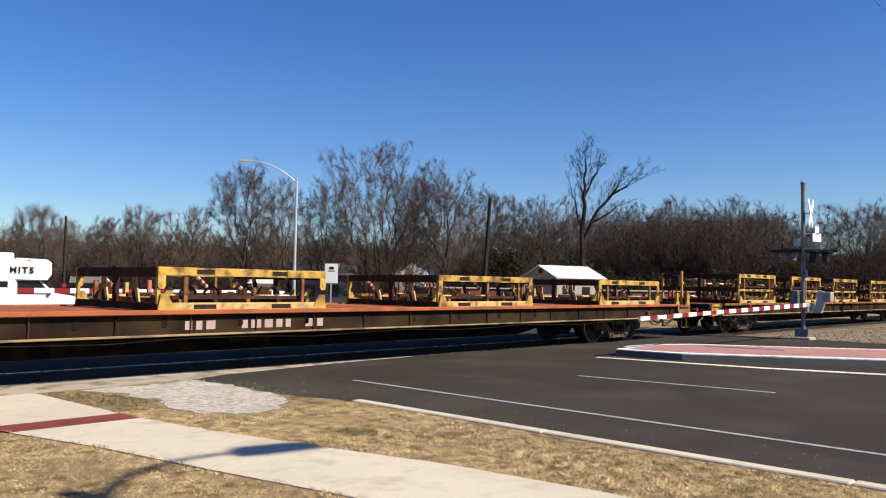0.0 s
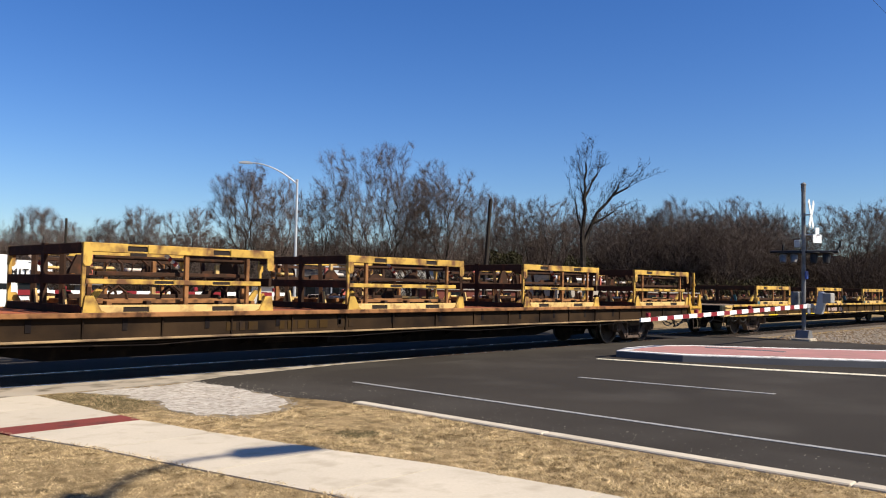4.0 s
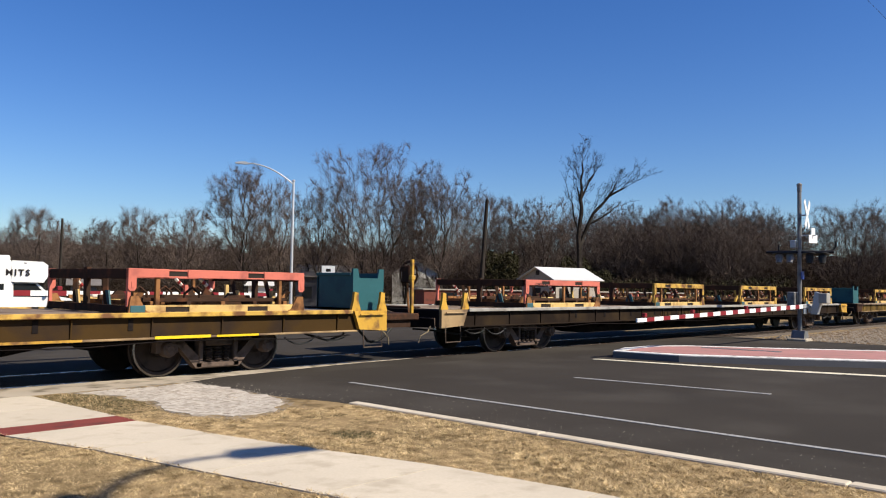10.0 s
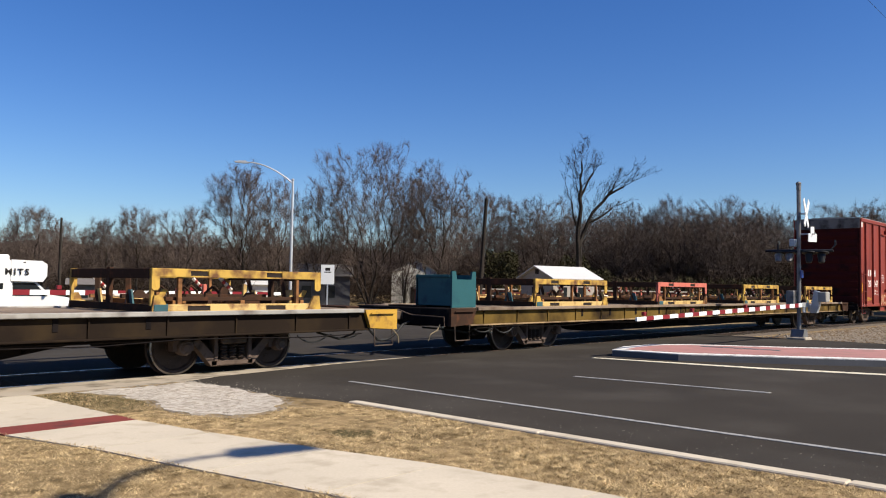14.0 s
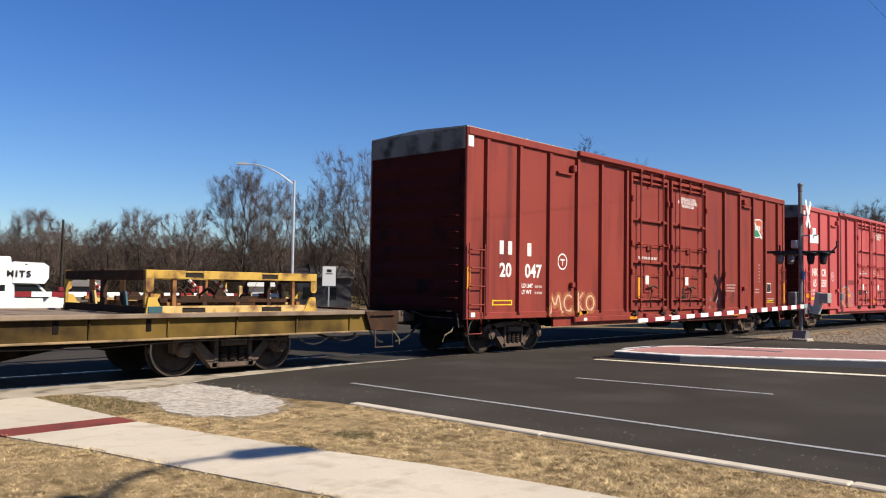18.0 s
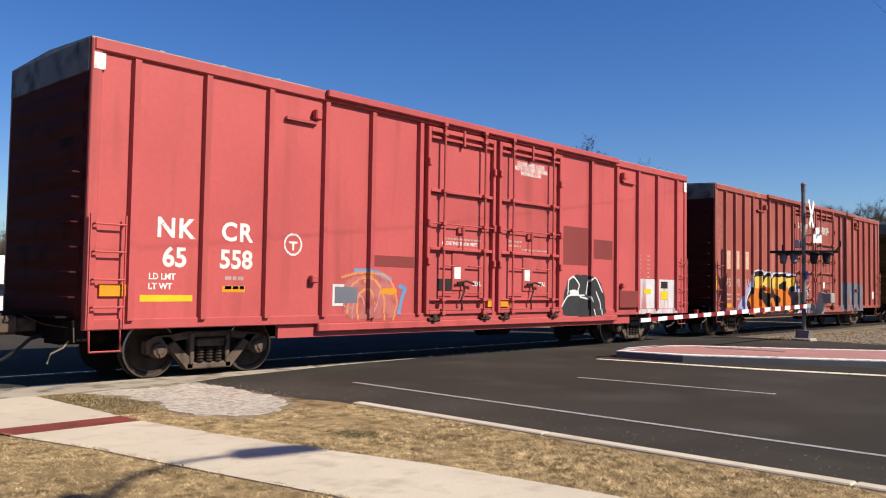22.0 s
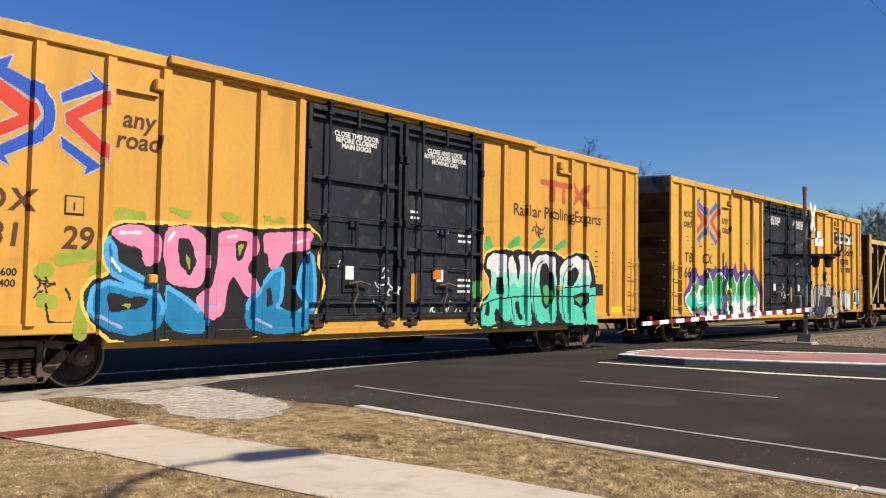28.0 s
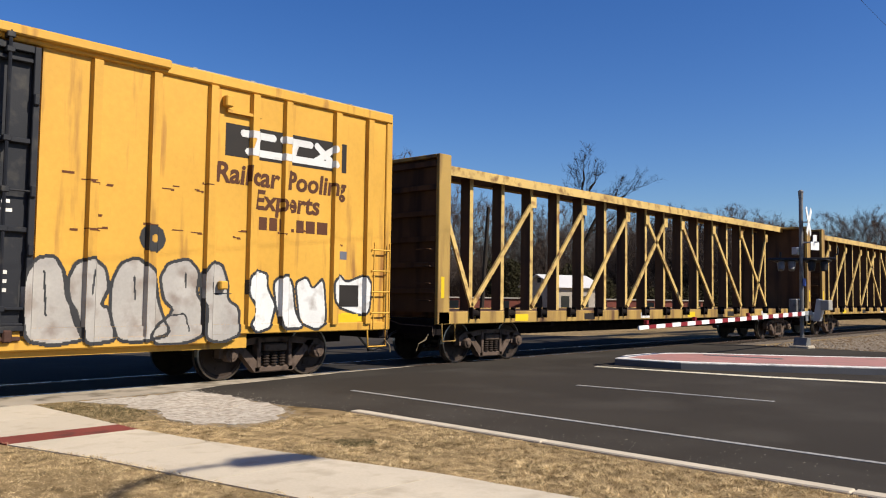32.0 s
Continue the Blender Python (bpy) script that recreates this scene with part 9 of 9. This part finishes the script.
motorhome(16.1, 41.05, -20)
M_GREY_WALL = paint("grey_siding", (0.05, 0.051, 0.056), 0.8, var=0.12, scale=1, dirt=(0.035, 0.035, 0.04), amount=0.3)
M_TAN_WALL = paint("tan_siding", (0.166, 0.128, 0.099), 0.8, var=0.15, scale=1, dirt=(0.16, 0.128, 0.102), amount=0.4)
shed(42.3, 55.77, 4.6, 4.0, 2.95, 0.9, M_GREY_WALL, M_HOUSE_ROOF, "grey weatherboard house behind bare trees", -38, "house")
shed(36.9, 54.7, 1.7, 2.2, 2.1, 0.35, M_HOUSE, M_METAL_ROOF, "small white shed among bare trees", -34)
shed(23.4, 55.3, 1.6, 2.2, 1.95, 0.3, M_TAN_WALL, M_HOUSE_ROOF, "small tan shed beside the road", -24)


# ---- level-crossing signals ----
M_MAST = paint("mast_steel", (0.19, 0.185, 0.18), 0.5, metal=0.4, var=0.2, scale=2, dirt=(0.10, 0.095, 0.09), amount=0.4, dscale=4)

def gate_arm(parent, x0, x1, z0, z1, y):
    """A striped arm from the mast outwards."""
    n = 27
    for k in range(n):
        a, b = ((k + 0.05) / n, (k + 0.95) / n) if k % 2 else ((k - 0.05) / n if k else 0.0, (k + 1.05) / n)
        xa, xb, za, zb = x0 + (x1 - x0) * a, x0 + (x1 - x0) * b, z0 + (z1 - z0) * a, z0 + (z1 - z0) * b
        h = 0.062 - 0.02 * (a + b) / 2
        part("arm_stripe", Shape().prism([(xa, za - h), (xb, zb - h), (xb, zb + h), (xa, za + h)], y - 0.02, y + 0.02), M_SIGN if k % 2 == 0 else M_SIGN_RED, parent, "white stripe" if k % 2 == 0 else "red stripe")


def signal_mast(x, y, reach, label, turn=0.0, tip=0.0, rise=0.0):
    ob = thing("crossing_signal", None, None, label, "crossing signal", at=pose(x, y, rise, 0, 0, turn))
    part("foundation", Shape().box(-0.3, 0.3, -0.3, 0.3, -0.45, 0.08, 0.03), M_OLD_CONCRETE, ob)
    part("base", Shape().prism([(-0.24, 0.05), (0.24, 0.05), (0.13, 0.32), (-0.13, 0.32)], -0.2, 0.2), M_MAST, ob, "cast mast base")
    part("mast", Shape().tube([(0, 0, 0.05), (0, 0, 4.75)], 0.066, 10), M_MAST, ob, "galvanised mast")
    part("bell", Shape().lathe([(0.02, 0.0), (0.07, 0.04), (0.075, 0.2), (0.09, 0.27), (0.04, 0.32)], (0, 0, 4.72), "z", 12), M_MAST, ob, "grey bell on top")
    for a in (52, -52):
        c, q = math.cos(radians(a)), math.sin(radians(a))
        w = 0.09
        part("crossbuck_blade", Shape().prism([(-0.52 * c - w * q, -0.52 * q + w * c), (-0.52 * c + w * q, -0.52 * q - w * c), (0.52 * c + w * q, 0.52 * q - w * c), (0.52 * c - w * q, 0.52 * q + w * c)], -0.02 * (a > 0), 0.02 - 0.02 * (a > 0)), M_SIGN, ob, "white crossbuck blade", pose(0.05, -0.22, 4.02, 0, 0, 7))
    part("sign_bracket", Shape().tube([(0, 0, 4.0), (0.04, -0.26, 4.0)], 0.025, 6).tube([(0, 0, 3.35), (0.04, -0.5, 3.35)], 0.025, 6), M_GALV, ob)
    part("track_sign", Shape().prism([(-0.19, -0.2), (0.19, -0.2), (0.19, 0.06), (0.08, 0.06), (0.08, 0.28), (-0.08, 0.28), (-0.08, 0.06), (-0.19, 0.06)], -0.01, 0.01), M_SIGN, ob, "white track plate", pose(0.05, -0.4, 3.3, 0, 0, -20))
    head = part("lamp_arm", Shape().tube([(0, -1.0, 2.82), (0, 1.0, 2.82)], 0.045, 8).tube([(0, -0.9, 2.82), (0.05, -1.05, 3.0), (0.05, -1.05, 3.16)], 0.03, 6).tube([(0, 0.62, 2.82), (0, 0.62, 3.05)], 0.03, 6), M_LAMP_BLACK, ob, "black lamp arm", pose(0, 0, 0, 0, 0, 14))
    for yy, tone in ((-0.66, M_LAMP_BLACK), (-0.3, M_LAMP_BLACK), (0.28, M_MAST), (0.6, M_MAST)):
        part("backing", Shape().lathe([(0.0001, 0.0), (0.22, 0.0), (0.22, 0.03), (0.0001, 0.03)], (0, 0, 0), "z", 20), M_LAMP_BLACK, head, "round black backing seen edge-on", pose(0.0, yy, 2.74, 0, 12, 0))
        part("signal_lamp", Shape().lathe([(0.03, -0.30), (0.09, -0.28), (0.12, -0.1), (0.12, 0.0), (0.06, 0.02)], (0, 0, 0), "z", 14), tone, head, "hooded signal lamp", pose(0.02, yy, 2.72, 0, 25 if tone is M_MAST else 15, 0))
    part("bell_box", Shape().box(-0.12, 0.12, 0.08, 0.26, 2.95, 3.2, 0.02), M_GALV, ob)
    part("plate", Shape().box(-0.13, 0.13, -0.1, -0.08, 1.95, 2.2, 0.01), M_BLUE, ob, "small blue plate")
    m = part("gate_mechanism", Shape().box(-0.2, 0.24, 0.08, 0.34, 0.95, 1.55, 0.03), M_MAST, ob, "dark grey gate mechanism")
    part("mechanism_box", Shape().box(-0.05, 0.3, -0.84, -0.58, 1.2, 1.52, 0.02), M_GREY, m, "weathered grey box")
    part("side_arm", Shape().box(-0.3, -0.1, -0.26, -0.2, 0.85, 1.15, 0.02).box(0.1, 0.7, -0.28, -0.22, 0.88, 1.12, 0.02), M_GALV, m)
    part("counterweight", Shape().prism([(-0.3, 0.85), (-0.5, 0.85), (-0.66, 1.5), (-0.42, 1.56)], 0.1, 0.3, "x"), M_GALV, m, "pale sloping counterweight")
    arm = part("gate_arm", Shape().box(-0.5, 0.1, -0.28, -0.22, 1.03, 1.17, 0.01), M_GALV, ob, "lowered striped gate arm")
    gate_arm(arm, -0.4, -reach, 1.1, 1.0 + tip, -0.25)
    for k in (0.45, 0.75, 0.97):
        part("arm_lamp", Shape().box(-reach * k - 0.05, -reach * k + 0.05, -0.29, -0.21, 1.1 + (tip - 0.1) * k + 0.06, 1.1 + (tip - 0.1) * k + 0.15, 0.01), M_SIGN_RED, arm, "red arm lamp")
    return ob


signal_mast(26.95, 9.33, 10.75, "level-crossing signal mast with a lowered red and white gate", 0.0, -0.14)
signal_mast(2.6, 17.4, 10.3, "far level-crossing signal with a lowered red and white gate", 180.0, 0.08, 0.17)

# lamp on the verge behind the camera, whose shade falls on the footway
street_lamp(6.05, -3.78, 0, 9.0, 2.0, 1.1, "galvanised street lamp on the grass verge", -14.0)

# overhead wire
M_WIRE = paint("wire", (0.013, 0.013, 0.013), 0.6, var=0.1, bump=0)
thing("overhead_wire", Shape().tube([(x, 6.47 + 0.096 * (x - 25.7), 9.48 - 0.0018 * (x - 25.7) + 0.002 * (x * x - 660.5)) for x in (-20, -8, 4, 14, 20, 23, 26, 30, 35, 40)], 0.0045, 5), M_WIRE, "black overhead wire against the sky", "wire")
for _x, _h in ((-20.0, 9.3), (40.0, 11.6)):
    power_pole(_x, 6.47 + 0.096 * (_x - 25.7), _h, "wooden pole that carries the overhead wire", 0.0, arms=False)


# ---- motion ----
def motions():
    times = [2.0 * k for k in range(17)]
    for row in MOVERS:
        ob, u, z = row[0], row[1], (row[2] if len(row) > 2 else 0.0)
        walk(ob, [(t, pose(u - ahead(t), YC, z)) for t in times])
    turns = [(k / 15.0, Matrix.Rotation(-ahead(k / 15.0) / R_WHEEL, 4, "Y")) for k in range(481)]
    for ob, x in WHEELSETS:
        walk(ob, [(t, Matrix.Translation((x, 0, R_WHEEL)) @ m) for t, m in turns])


motions()
